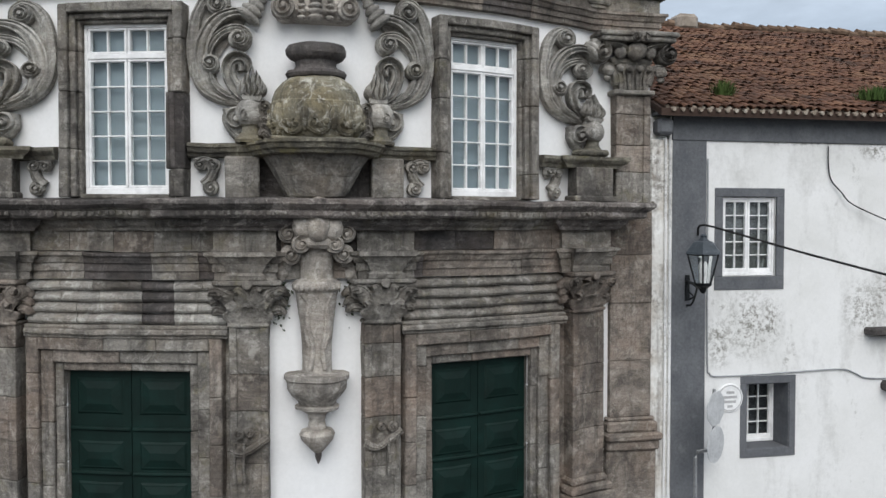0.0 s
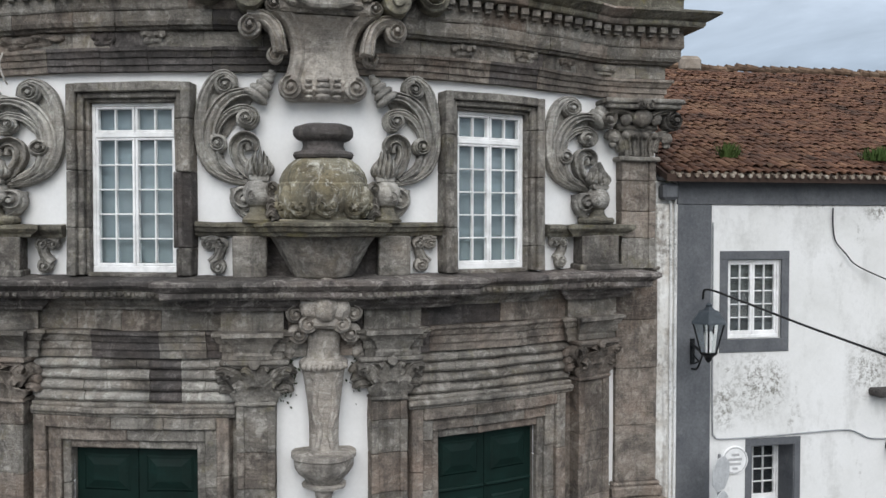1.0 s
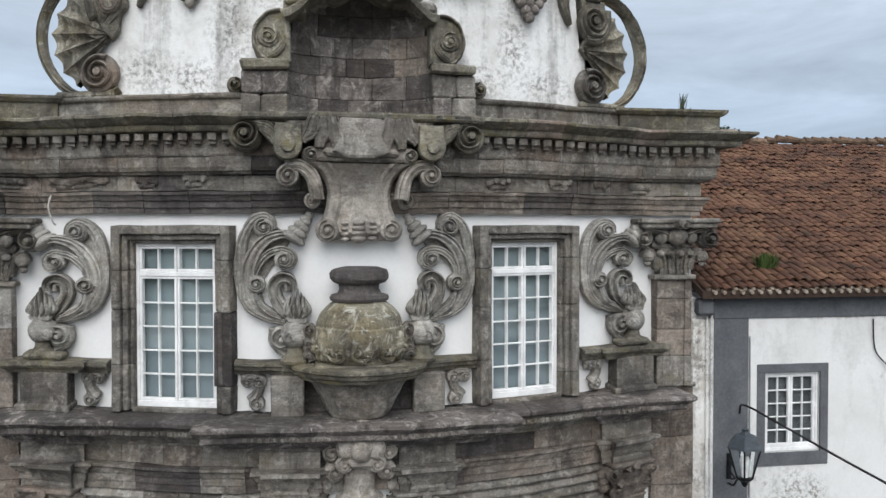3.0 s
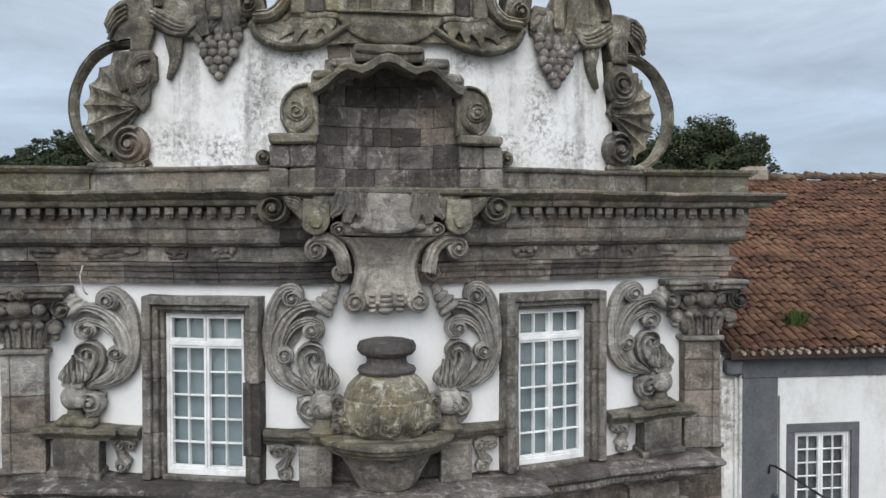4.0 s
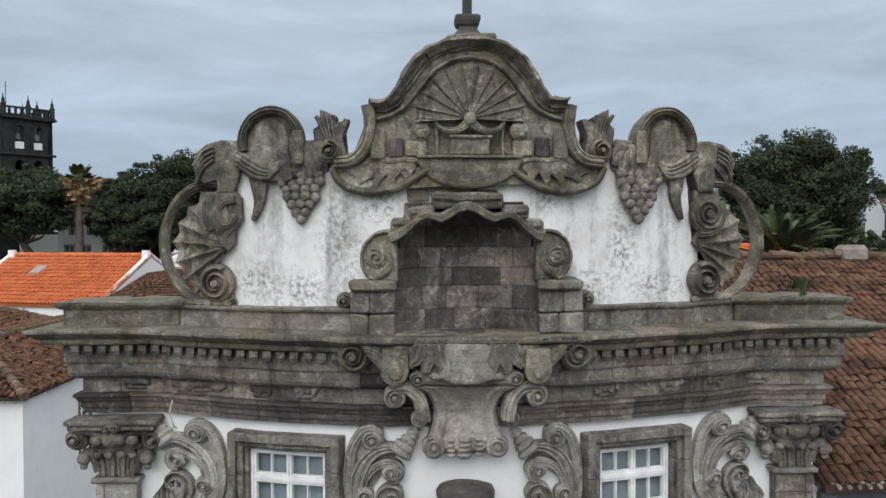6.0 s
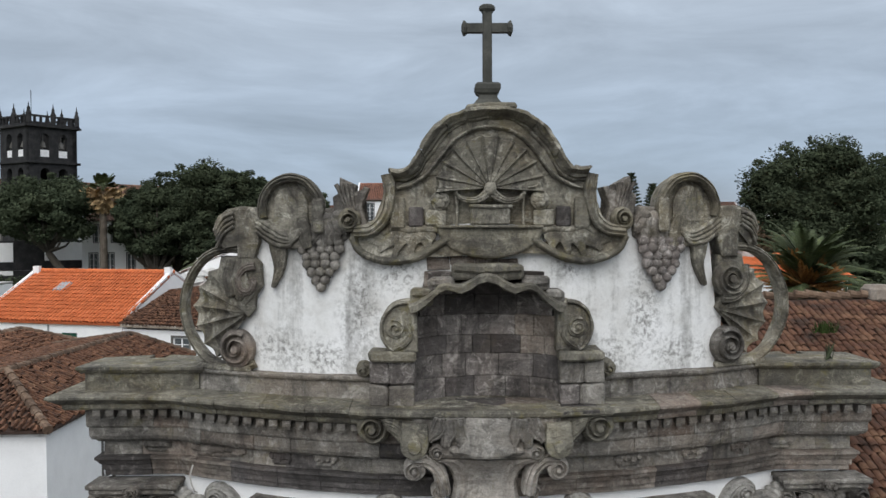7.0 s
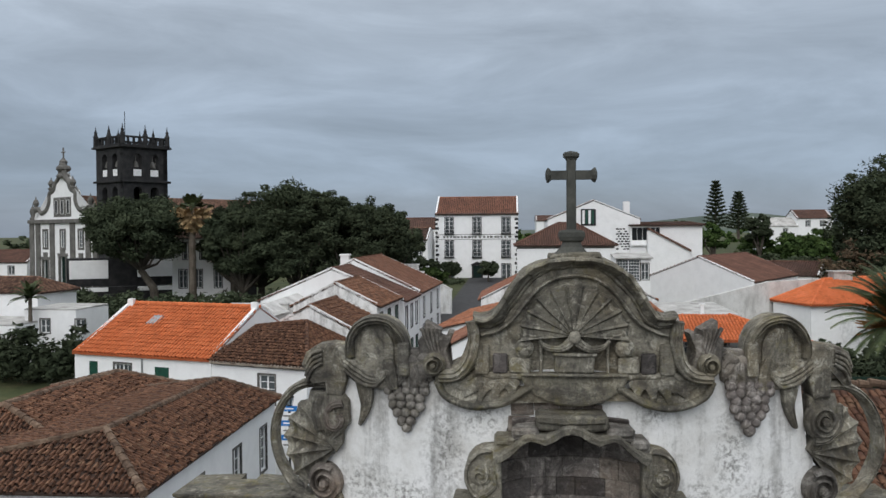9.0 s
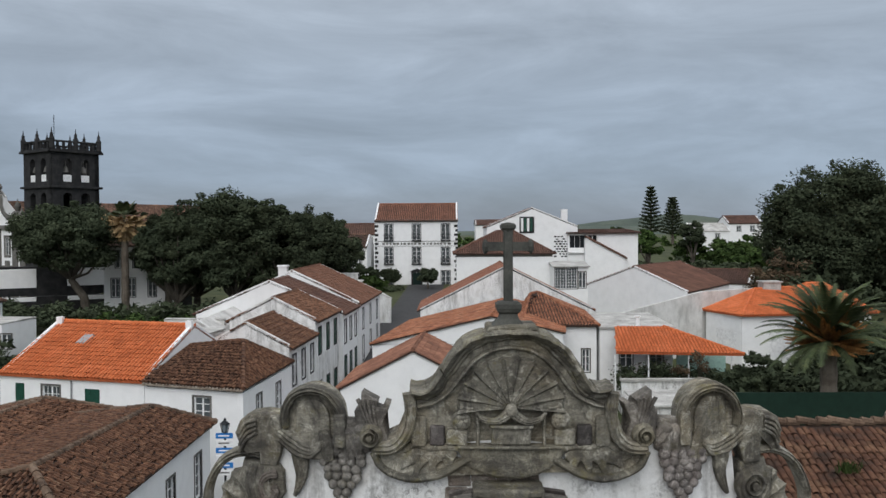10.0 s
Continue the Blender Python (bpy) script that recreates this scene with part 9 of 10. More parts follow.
        vs = add_grid(bm, inner[:2])
        bm.verts.ensure_lookup_table()
        for i in range(6):
            a, b = bm.verts[i], bm.verts[i + 1]
            bm.faces.new((a, b, vs[0][i + 1], vs[0][i]))
        bmesh.ops.recalc_face_normals(bm, faces=bm.faces)
        me = bpy.data.meshes.new("roof_tile")
        bm.to_mesh(me)
        bm.free()
        me.materials.append(TILE_SIDE)
        return me

    meshes = [tile_mesh(k) for k in range(5)]
    base = Matrix((( 1, 0, 0, 0), (0, ey.y, nrm.y, 0), (0, ey.z, nrm.z, 0), (0, 0, 0, 1)))
    verts, faces, single = [], [], 0
    cols, courses = 114, int(length / 0.24)
    data = [([v.co.copy() for v in m.vertices], [tuple(p.vertices) for p in m.polygons]) for m in meshes]
    for j in range(courses):
        for i in range(cols):
            x = ex + 0.12 + i * 0.162
            o = Vector((x + rng.uniform(-0.014, 0.014), 1.20, ez + 0.015)) + ey * (j * 0.24 + rng.uniform(-0.05, 0.04)) + nrm * (rng.uniform(0.0, 0.03) + 0.03 * noise.noise(Vector((x * 0.7, j * 0.3, 0))))
            m = Matrix.Translation(o) @ base @ Matrix.Rotation(rng.uniform(-0.08, 0.08), 4, "Z") @ Matrix.Rotation(-0.04 + rng.uniform(-0.02, 0.02), 4, "X")
            k = rng.randrange(5)
            if i < 20 and j < 15 and single < 300:
                ob = new("roof_tile", meshes[k])
                ob.parent = roof
                ob.matrix_basis = m
                single += 1
            else:
                b = len(verts)
                verts += [m @ v for v in data[k][0]]
                faces += [tuple(b + q for q in p) for p in data[k][1]]
    tagged(part("tiles", mesh_of("tiles", verts, faces, TILE_SIDE), TILE_SIDE, roof), kind="stuff")
    bm = bmesh.new()
    x = ex + 0.02
    while x < 24:
        z = rz + rng.uniform(-0.02, 0.05)
        tube(bm, [(x, ry + rng.uniform(-0.03, 0.03), z + 0.09), (x + 0.33, ry + rng.uniform(-0.03, 0.03), z + 0.05)], [0.105, 0.085], 8)
        x += rng.uniform(0.24, 0.3)
    part("ridge_tiles", bm, RIDGE_BROWN, roof, "brown mortared ridge tiles")
    bm = bmesh.new()
    slab(bm, 9.95, 10.55, rz - 0.1, rz + 0.34, -0.3, 0.3, lambda u, z, d: (u, ry - d, z), 0.1, 0.3)
    part("chimney_stump", bm, RIDGE_GREY, h, "worn mortared stump on the ridge", wear=2.0)
    # mortar and doubled tile ends along the eaves
    bm = bmesh.new()
    for i in range(cols):
        x = ex + 0.12 + i * 0.162
        ball(bm, (x, 1.27, ez + 0.03), 0.05, (1, 0.6, 0.7), 0.3, 8, 5)
        tube(bm, [(x + 0.081, 1.16, ez - 0.02), (x + 0.081, 1.45, ez + 0.02)], 0.034, 8)
    tagged(part("eaves_tiles", bm, TILE_PALE, roof, "pale mortared tile ends along the eaves"), kind="stuff")
    return h


build_side_house()


def grass_tuft(name, label, c, r, n, mat, seed):
    rng = random.Random(seed)
    bm = bmesh.new()
    for _ in range(n):
        a, q = rng.uniform(0, 6.283), rng.uniform(0, r)
        b = Vector((c[0] + q * math.cos(a), c[1] + 0.6 * q * math.sin(a), c[2] + 0.02))
        h = rng.uniform(0.12, 0.30)
        lean = Vector((rng.uniform(-0.12, 0.12), rng.uniform(-0.12, 0.05), h))
        s = Vector((math.cos(a + 1.5), math.sin(a + 1.5), 0)) * 0.012
        v = [bm.verts.new(p) for p in (b - s, b + s, b + lean * 0.6 + s * 0.8, b + lean, b + lean * 0.6 - s * 0.8)]
        bm.faces.new(v)
    ob = part(name, bm, mat, None)
    tagged(ob, label, "plant")


grass_tuft("weed_tuft", "green weed tuft growing on the old tiles", (7.25, 1.95, 7.72), 0.24, 260, LEAF_MID, 1)
grass_tuft("weed_tuft", "broad patch of weeds growing on the old tiles", (10.3, 1.85, 7.70), 0.5, 420, LEAF_MID, 2)
grass_tuft("weed_tuft", "dry weed tuft on the parapet block", (5.35, 1.3, 10.36), 0.10, 14, LEAF_DARK, 3)
grass_tuft("weed_tuft", "weeds in the gutter at the parapet", (8.0, 7.2, 10.05), 0.3, 160, LEAF_MID, 4)


LAMP_PAINT = surface("dark blue-grey lamp paint", (0.045, 0.055, 0.065), (0.03, 0.037, 0.045), (0.065, 0.077, 0.088), 6, 30, 0.55, bump=0.05)


def build_lantern():
    g = thing("wall_lantern", "old street lantern on an iron wall bracket", "lantern")
    c = Vector((6.03, 0.38, 0))
    bm = bmesh.new()
    lathe(bm, [(0.30, 5.02), (0.29, 5.05), (0.18, 5.19), (0.16, 5.21), (0.10, 5.23), (0.05, 5.28), (0.06, 5.31), (0.02, 5.34)], c, 6)
    part("cap", bm, LAMP_PAINT, g, "dark blue-grey metal cap")
    for i in range(6):
        a = math.pi * 2 * i / 6
        bm = bmesh.new()
        tube(bm, [c + Vector((0.27 * math.cos(a), 0.27 * math.sin(a), 5.03)), c + Vector((0.13 * math.cos(a), 0.13 * math.sin(a), 4.55))], 0.014, 6)
        part("frame_bar", bm, IRON, g)
        b = math.pi * 2 * (i + 1) / 6
        bm = bmesh.new()
        vs = [c + Vector((r * math.cos(q), r * math.sin(q), z)) for r, q, z in ((0.255, a, 5.02), (0.255, b, 5.02), (0.125, b, 4.57), (0.125, a, 4.57))]
        vs2 = [v + (c - Vector((v.x, v.y, 0))).normalized() * 0.005 for v in vs]
        add_grid(bm, [vs, vs2], close=True)
        bm.faces.new([bm.verts.new(v) for v in vs])
        part("pane", bm, GLASS, g).visible_shadow = False
    bm = bmesh.new()
    lathe(bm, [(0.02, 4.40), (0.05, 4.44), (0.06, 4.48), (0.13, 4.53), (0.14, 4.56), (0.06, 4.57)], c, 12)
    part("base", bm, IRON, g)
    bm = bmesh.new()
    lathe(bm, [(0.03, 4.56), (0.04, 4.7), (0.045, 4.85), (0.02, 4.92)], c, 10)
    part("bulb", bm, WHITE_PAINT, g, "unlit white bulb")
    bm = bmesh.new()
    tube(bm, [(6.36, 1.55, 4.52), (6.25, 1.1, 4.50), (6.10, 0.6, 4.46), (6.03, 0.38, 4.46)], 0.025, 8)
    tube(bm, smooth_path([(6.37, 1.55, 4.10), (6.33, 1.30, 4.14), (6.24, 1.0, 4.34), (6.16, 0.8, 4.47)], 5), 0.018, 8)
    tube(bm, smooth_path([(6.36, 1.5, 4.48), (6.30, 1.35, 4.36), (6.33, 1.25, 4.28), (6.34, 1.38, 4.22)], 5), 0.015, 6)
    slab(bm, 6.33, 6.41, 4.18, 4.62, 0.03, 0.06, lambda u, z, d: (u, 1.57 - d, z), 0.01, 9)
    part("bracket", bm, IRON, g)


build_lantern()


def build_street_signs():
    g = thing("road_sign", "two old road signs on a bent post, seen from behind", "sign")
    bm = bmesh.new()
    tube(bm, [(6.28, 1.02, 0.0), (6.27, 1.02, 1.62), (6.30, 1.02, 1.72), (6.60, 1.02, 1.74)], 0.03, 10)
    tube(bm, [(6.60, 1.02, 1.55), (6.60, 1.02, 2.75)], 0.028, 10)
    part("post", bm, STEEL, g)
    fm = lambda u, z, d: (u, 1.0 - d + (u - 6.6) * 0.8, z)
    bm = bmesh.new()
    outline(bm, [(6.6 + 0.30 * math.cos(radians(22.5 + 45 * i)), 2.44 + 0.30 * math.sin(radians(22.5 + 45 * i))) for i in range(8)], 0.04, 0.055, fm, 0.006)
    part("octagon_plate", bm, SIGN_BACK, g)
    bm = bmesh.new()
    outline(bm, [(6.6 + 0.28 * math.cos(radians(15 * i)), 1.84 + 0.30 * math.sin(radians(15 * i))) for i in range(24)], 0.04, 0.055, fm, 0.006)
    part("round_plate", bm, SIGN_BACK, g)
    # round plaque on the wall
    p = thing("wall_plaque", "round white plaque with a grey rim and worn lettering", "plaque")
    fw = lambda u, z, d: (u, 1.57 - d, z)
    bm = bmesh.new()
    disc(bm, 7.20, 2.47, 0.25, 0.0, 0.03, fw, 28)
    part("plate", bm, WHITE_PAINT, p)
    bm = bmesh.new()
    band(bm, [(7.20 + 0.22 * math.cos(radians(a)), 2.47 + 0.22 * math.sin(radians(a))) for a in range(0, 361, 12)], 0.02, 0.006, 0.028, fw, ROUND)
    part("rim", bm, FADED, p)
    for z, a, b in ((2.57, 7.13, 7.28), (2.49, 7.07, 7.33), (2.41, 7.09, 7.31), (2.33, 7.15, 7.25)):
        bm = bmesh.new()
        slab(bm, a, b, z - 0.025, z + 0.02, 0.02, 0.034, fw, 0.003, 9)
        part("lettering_bar", bm, FADED, p)


build_street_signs()


def build_cables():
    def cable(label, pts, r, mat=CABLE):
        bm = bmesh.new()
        tube(bm, smooth_path(pts, 6), r, 6)
        tagged(part("cable", bm, mat, None), label, "cable")

    cable("thick black cable slung across the street from the wall", [(6.55, 1.52, 5.30), (6.54, 1.35, 5.47), (6.70, 0.5, 5.33), (7.05, -1.2, 5.00), (7.45, -3.2, 4.70), (8.0, -6.0, 4.60), (9.0, -11.0, 4.8), (9.6, -14.0, 5.2)], 0.018)
    cable("thin black cable hanging down the white wall", [(9.05, 1.53, 6.86), (9.06, 1.53, 6.5), (9.12, 1.53, 6.26), (9.30, 1.50, 6.05), (9.47, 1.47, 5.86), (9.9, 1.4, 5.65), (10.4, 1.3, 5.46), (11.5, 1.2, 5.2)], 0.012)
    cable("grey conduit running along the white wall", [(6.74, 1.54, 6.6), (6.745, 1.54, 4.6), (6.76, 1.54, 3.1), (6.80, 1.54, 2.92), (6.92, 1.54, 2.86), (7.6, 1.54, 2.86), (8.38, 1.54, 2.88), (9.35, 1.54, 2.90), (9.65, 1.54, 2.82), (9.90, 1.54, 2.72), (10.6, 1.54, 2.69)], 0.014, STEEL)
    cable("cable ends looped over the frieze", [(-4.3, 0.95, 8.92), (-4.32, 0.88, 8.75), (-4.27, 0.9, 8.55), (-4.25, 0.98, 8.5)], 0.012, MORTAR)
    bm = bmesh.new()
    fw = lambda u, z, d: (u, 1.57 - d, z)
    slab(bm, 9.85, 11.4, 3.50, 3.64, -0.05, 0.30, fw, 0.03, 9)
    tagged(part("stone_ledge", bm, STONE_DARK, None), "dark stone ledge jutting from the white wall", "ledge")
    bm = bmesh.new()
    slab(bm, 10.2, 10.9, 2.48, 2.66, -0.05, 0.28, fw, 0.05, 9)
    tagged(part("stone_ledge", bm, STONE_DARK, None), "rough dark stone bracket on the white wall", "ledge")


build_cables()

# ---------------------------------------------------------------- the far parish church
FAR_A, FAR_B = Vector((0.565, 0.825)), Vector((-0.825, 0.565))   # along the nave, along its front
FAR_K = Vector((-54.9, 105.0))


def far_map(origin, along):
    o, n = Vector(origin), Vector((along.y, -along.x))
    return lambda u, z, d: (o.x + along.x * u + n.x * d, o.y + along.y * u + n.y * d, z)


def arch_holes(c, w, z0, z1, n=6):
    """Stepped arch: columns whose tops follow a half circle."""
    out = []
    for i in range(n):
        a, b = c - w / 2 + w * i / n, c - w / 2 + w * (i + 1) / n
        m = ((a + b) / 2 - c) / (w / 2)
        out.append((a, b, z0, z1 - w / 2 + w / 2 * math.sqrt(max(0.0, 1 - m * m))))
    return out


def build_far_church():
    ch = thing("parish_church", "parish church with a black lava bell tower and white gabled front", "church")
    tower = thing("bell_tower", "", "")
    tower.parent = ch
    tagged(tower, "square black stone bell tower with a pinnacled parapet")
    S = 7.1
    tower.location.z = 0.6
    c = [FAR_K, FAR_K + FAR_A * S, FAR_K + FAR_A * S + FAR_B * S, FAR_K + FAR_B * S]
    for i in range(4):
        p, q = c[i], c[(i + 1) % 4]
        fm = far_map(p, (q - p).normalized())
        holes = []
        for x in (S * 0.32, S * 0.70):
            holes += arch_holes(x, 1.35, 22.0, 25.2) + arch_holes(x, 1.35, 17.6, 20.5)
        part("wall", cell_wall("wall", fm, 0, S, 5, 26.2, holes, BLACK_STONE, thick=0.7), BLACK_STONE, tower)
        for x in (S * 0.32, S * 0.70):
            bm = bmesh.new()
            slab(bm, x - 0.67, x + 0.67, 22.0, 22.95, -0.3, -0.1, fm, 0.02, 9)
            part("white_panel", bm, WHITE_PAINT, tower)
            bm = bmesh.new()
            o = Vector(fm(x, 0, -0.5))
            lathe(bm, [(0.42, 23.3), (0.36, 23.5), (0.26, 23.9), (0.2, 24.1), (0.05, 24.15)], (o.x, o.y, 0), 12)
            lathe(bm, [(0.06, 24.1), (0.06, 24.9)], (o.x, o.y, 0), 6)
            part("bell", bm, GREY_STONE, tower)
        for z0, z1, d in ((21.1, 21.4, 0.35), (26.0, 26.3, 0.45), (26.3, 26.5, 0.3)):
            bm = bmesh.new()
            slab(bm, -d, S + d, z0, z1, -0.3, d, fm, 0.03, 99)
            part("string_course", bm, BLACK_STONE, tower)
        for k in range(9):
            if k in (0, 4, 8):
                continue
            bm = bmesh.new()
            u = S * k / 8
            slab(bm, u - 0.14, u + 0.14, 26.5, 27.4, -0.2, 0.1, fm, 0.03, 9)
            part("baluster", bm, BLACK_STONE, tower)
        bm = bmesh.new()
        slab(bm, 0, S, 27.4, 27.65, -0.25, 0.15, fm, 0.03, 99)
        part("rail", bm, BLACK_STONE, tower)
        for u in (0.0, S * 0.5):
            o = Vector(fm(u, 0, 0))
            bm = bmesh.new()
            lathe(bm, [(0.36, 26.5), (0.36, 27.7), (0.42, 27.75), (0.30, 27.95), (0.20, 28.3), (0.24, 28.45), (0.10, 28.7), (0.03, 29.3)], (o.x, o.y, 0), 8)
            part("pinnacle", bm, BLACK_STONE, tower)
    bm = bmesh.new()
    add_grid(bm, [[(v.x, v.y, 21.3) for v in (c[0], c[1])], [(v.x, v.y, 21.3) for v in (c[3], c[2])]])
    part("belfry_floor", bm, BLACK_STONE, tower)
    bm = bmesh.new()
    m = (c[0] + c[2]) / 2
    tube(bm, [(m.x - 1, m.y, 26.4), (m.x - 1, m.y, 31.6)], 0.05, 5)
    part("lightning_rod", bm, IRON, tower)
    # white front
    T = c[3]
    W = 20.0
    fm = lambda u, z, d: (T.x + FAR_B.x * (W - u) - FAR_A.x * d, T.y + FAR_B.y * (W - u) - FAR_A.y * d, z)
    holes = [(u - 0.75, u + 0.75, 6.0, 10.4) for u in (4.6, 15.4)] + [(9.1, 10.9, 6.0, 11.0)] + [(u - 0.6, u + 0.6, 12.4, 14.9) for u in (4.6, 10.0, 15.4)]
    part("front_wall", cell_wall("front_wall", fm, 0, W, 4, 16.4, holes, PLASTER, thick=0.8), PLASTER, ch)
    bm = bmesh.new()
    half = [(10.0, 25.2), (10.5, 24.2), (10.8, 23.2), (12.0, 22.3), (12.6, 21.4), (13.9, 20.9), (14.0, 19.6), (14.9, 18.4), (16.6, 17.9), (17.4, 18.5), (18.6, 18.2), (19.4, 16.4)]
    outline(bm, half + [(20 - u, z) for u, z in half[::-1][:-1]], -0.8, 0.0, fm, 0.05)
    part("front_gable", bm, PLASTER, ch)
    for u in (0.4, 2.4, 6.9, 13.1, 17.6, 19.6):
        bm = bmesh.new()
        slab(bm, u - 0.65, u + 0.65, 4, 16.2, 0.0, 0.22, fm, 0.03, 9)
        part("pilaster", bm, GREY_STONE, ch)
    bm = bmesh.new()
    slab(bm, -0.4, 20.4, 16.1, 16.7, -0.2, 0.45, fm, 0.05, 99)
    part("cornice", bm, GREY_STONE, ch)
    edge = smooth_path([(19.4, 16.8), (18.6, 18.1), (17.4, 18.3), (16.6, 17.7), (14.9, 18.2), (14.0, 19.4), (13.9, 20.7), (12.6, 21.2), (12.0, 22.2), (10.8, 23.1), (10.4, 24.4), (10.0, 25.2)], 4)
    for s in (0, 1):
        bm = bmesh.new()
        band(bm, edge if s == 0 else [(20 - p.x, p.y) for p in edge], 0.9, 0.6, -0.3, fm, ROUND)
        part("gable_scroll", bm, GREY_STONE, ch)
        for u, z, h in ((13.3, 21.2, 2.0), (18.3, 18.2, 2.2), (19.4, 16.7, 2.6)):
            o = Vector(fm(u if s == 0 else 20 - u, 0, 0))
            bm = bmesh.new()
            lathe(bm, [(0.45, z), (0.5, z + 0.3), (0.25, z + 0.5), (0.5, z + h * 0.5), (0.35, z + h * 0.7), (0.12, z + h * 0.8), (0.04, z + h)], (o.x, o.y, 0), 8)
            part("finial", bm, GREY_STONE, ch)
    o = Vector(fm(10, 0, -0.3))
    bm = bmesh.new()
    lathe(bm, [(1.0, 23.0), (1.1, 23.3), (0.6, 23.8), (1.1, 24.3), (1.0, 24.7), (0.5, 25.0), (0.6, 25.5), (0.2, 26.0)], (o.x, o.y, 0), 10)
    part("crown_finial", bm, GREY_STONE, ch)
    bm = bmesh.new()
    a = Vector((*FAR_B, 0))
    tube(bm, [(o.x, o.y, 25.9), (o.x, o.y, 27.6)], 0.12, 6)
    tube(bm, [Vector((o.x, o.y, 26.9)) - a * 0.5, Vector((o.x, o.y, 26.9)) + a * 0.5], 0.11, 6)
    part("gable_cross", bm, GREY_STONE, ch)
    for u, w, z0, z1 in ((4.6, 0.75, 6.0, 10.4), (15.4, 0.75, 6.0, 10.4), (10.0, 0.9, 6.0, 11.0)):
        bm = bmesh.new()
        slab(bm, u - w, u + w, z0, z1, -0.5, -0.3, fm, 0.02, 9)
        part("door", bm, GREEN_PAINT, ch)
        bm = bmesh.new()
        for p, q, r, t in ((u - w - 0.4, u - w, z0, z1), (u + w, u + w + 0.4, z0, z1), (u - w - 0.6, u + w + 0.6, z1, z1 + 0.5), (u - w * 0.8, u + w * 0.8, z1 + 0.5, z1 + 1.2)):
            slab(bm, p, q, r, t, -0.1, 0.15, fm, 0.03, 9)
        part("door_surround", bm, GREY_STONE, ch)
    for u in (4.6, 10.0, 15.4):
        window_in(ch, fm, u - 0.6, u + 0.6, 12.4, 14.9, "sash", GREY_STONE, (2, 4), trim_w=0.35)
    for u in (8.2, 10.0, 11.8):
        window_in(ch, fm, u - 0.4, u + 0.4, 17.5, 19.6, "void", GREY_STONE, (1, 1), depth=-0.06, trim_w=0.45)
    # nave and its long roof
    n0, n1 = T + FAR_B * 17 + FAR_A * 1.0, T + FAR_A * 1.0
    cc = [n1, n1 + FAR_A * 44, n0 + FAR_A * 44, n0]
    for i in (0, 1, 2):
        fmw = far_map(cc[i], (cc[i + 1] - cc[i]).normalized())
        part("nave_wall", cell_wall("nave_wall", fmw, 0, (cc[i + 1] - cc[i]).length, 4, 15.8, [], PLASTER, thick=0.5), PLASTER, ch)
    f, caps = gable_faces([tuple(v) for v in cc], 15.8, 20.2, 0.3, 0.0)
    tiled_roof(ch, f, TILE_OLD, "nave_roof", "", 91, seg=2, pitch=0.35, course=0.6, caps=caps)
    # terrace walls before the church: black stone with white panels
    tw = thing("terrace_wall", "black lava terrace wall with white panels before the church", "wall")
    a = FAR_K + Vector((0.5, -9.0))
    fm = far_map(a - FAR_A * 4, (FAR_A + Vector((0.5, -0.2))).normalized())
    bm = bmesh.new()
    slab(bm, 0, 24, 3.5, 7.6, -0.5, 0.0, fm, 0.05, 99)
    part("lower_wall", bm, BLACK_STONE, tw)
    bm = bmesh.new()
    slab(bm, 0, 24, 7.6, 11.3, -3.0, -2.0, fm, 0.05, 99)
    part("upper_wall", bm, BLACK_STONE, tw)
    for u0, u1, z0, z1, d in ((0.3, 5.0, 8.6, 11.0, -1.98), (8.6, 14.5, 8.7, 11.0, -1.98), (-0.5, 4.8, 7.0, 7.55, 0.02), (8.4, 14.6, 7.0, 7.55, 0.02)):
        bm = bmesh.new()
        slab(bm, u0, u1, z0, z1, d - 0.1, d + 0.05, fm, 0.03, 99)
        part("white_panel", bm, PLASTER, tw)


build_far_church()

# ---------------------------------------------------------------- trees and plants


def leaf_cloud(verts, faces, c, r, n, size, rng, squash=0.75):
    """Many small leaf sprays round c, thicker towards the outside."""
    for _ in range(n):
        v = Vector((rng.gauss(0, 1), rng.gauss(0, 1), rng.gauss(0, 1))).normalized()
        q = r * rng.uniform(0.55, 1.08)
        p = Vector(c) + Vector((v.x * q, v.y * q, v.z * q * squash))
        a = Vector((rng.gauss(0, 1), rng.gauss(0, 1), rng.gauss(0, 0.6))).normalized()
        b = a.cross(v + Vector((0.01, 0.02, 0.03))).normalized()
        s = size * rng.uniform(0.6, 1.35)
        k = len(verts)
        verts += [p - a * s, p + b * s * 0.45 - a * s * 0.1, p + a * s, p - b * s * 0.45 + a * s * 0.1]
        faces.append((k, k + 1, k + 2, k + 3))


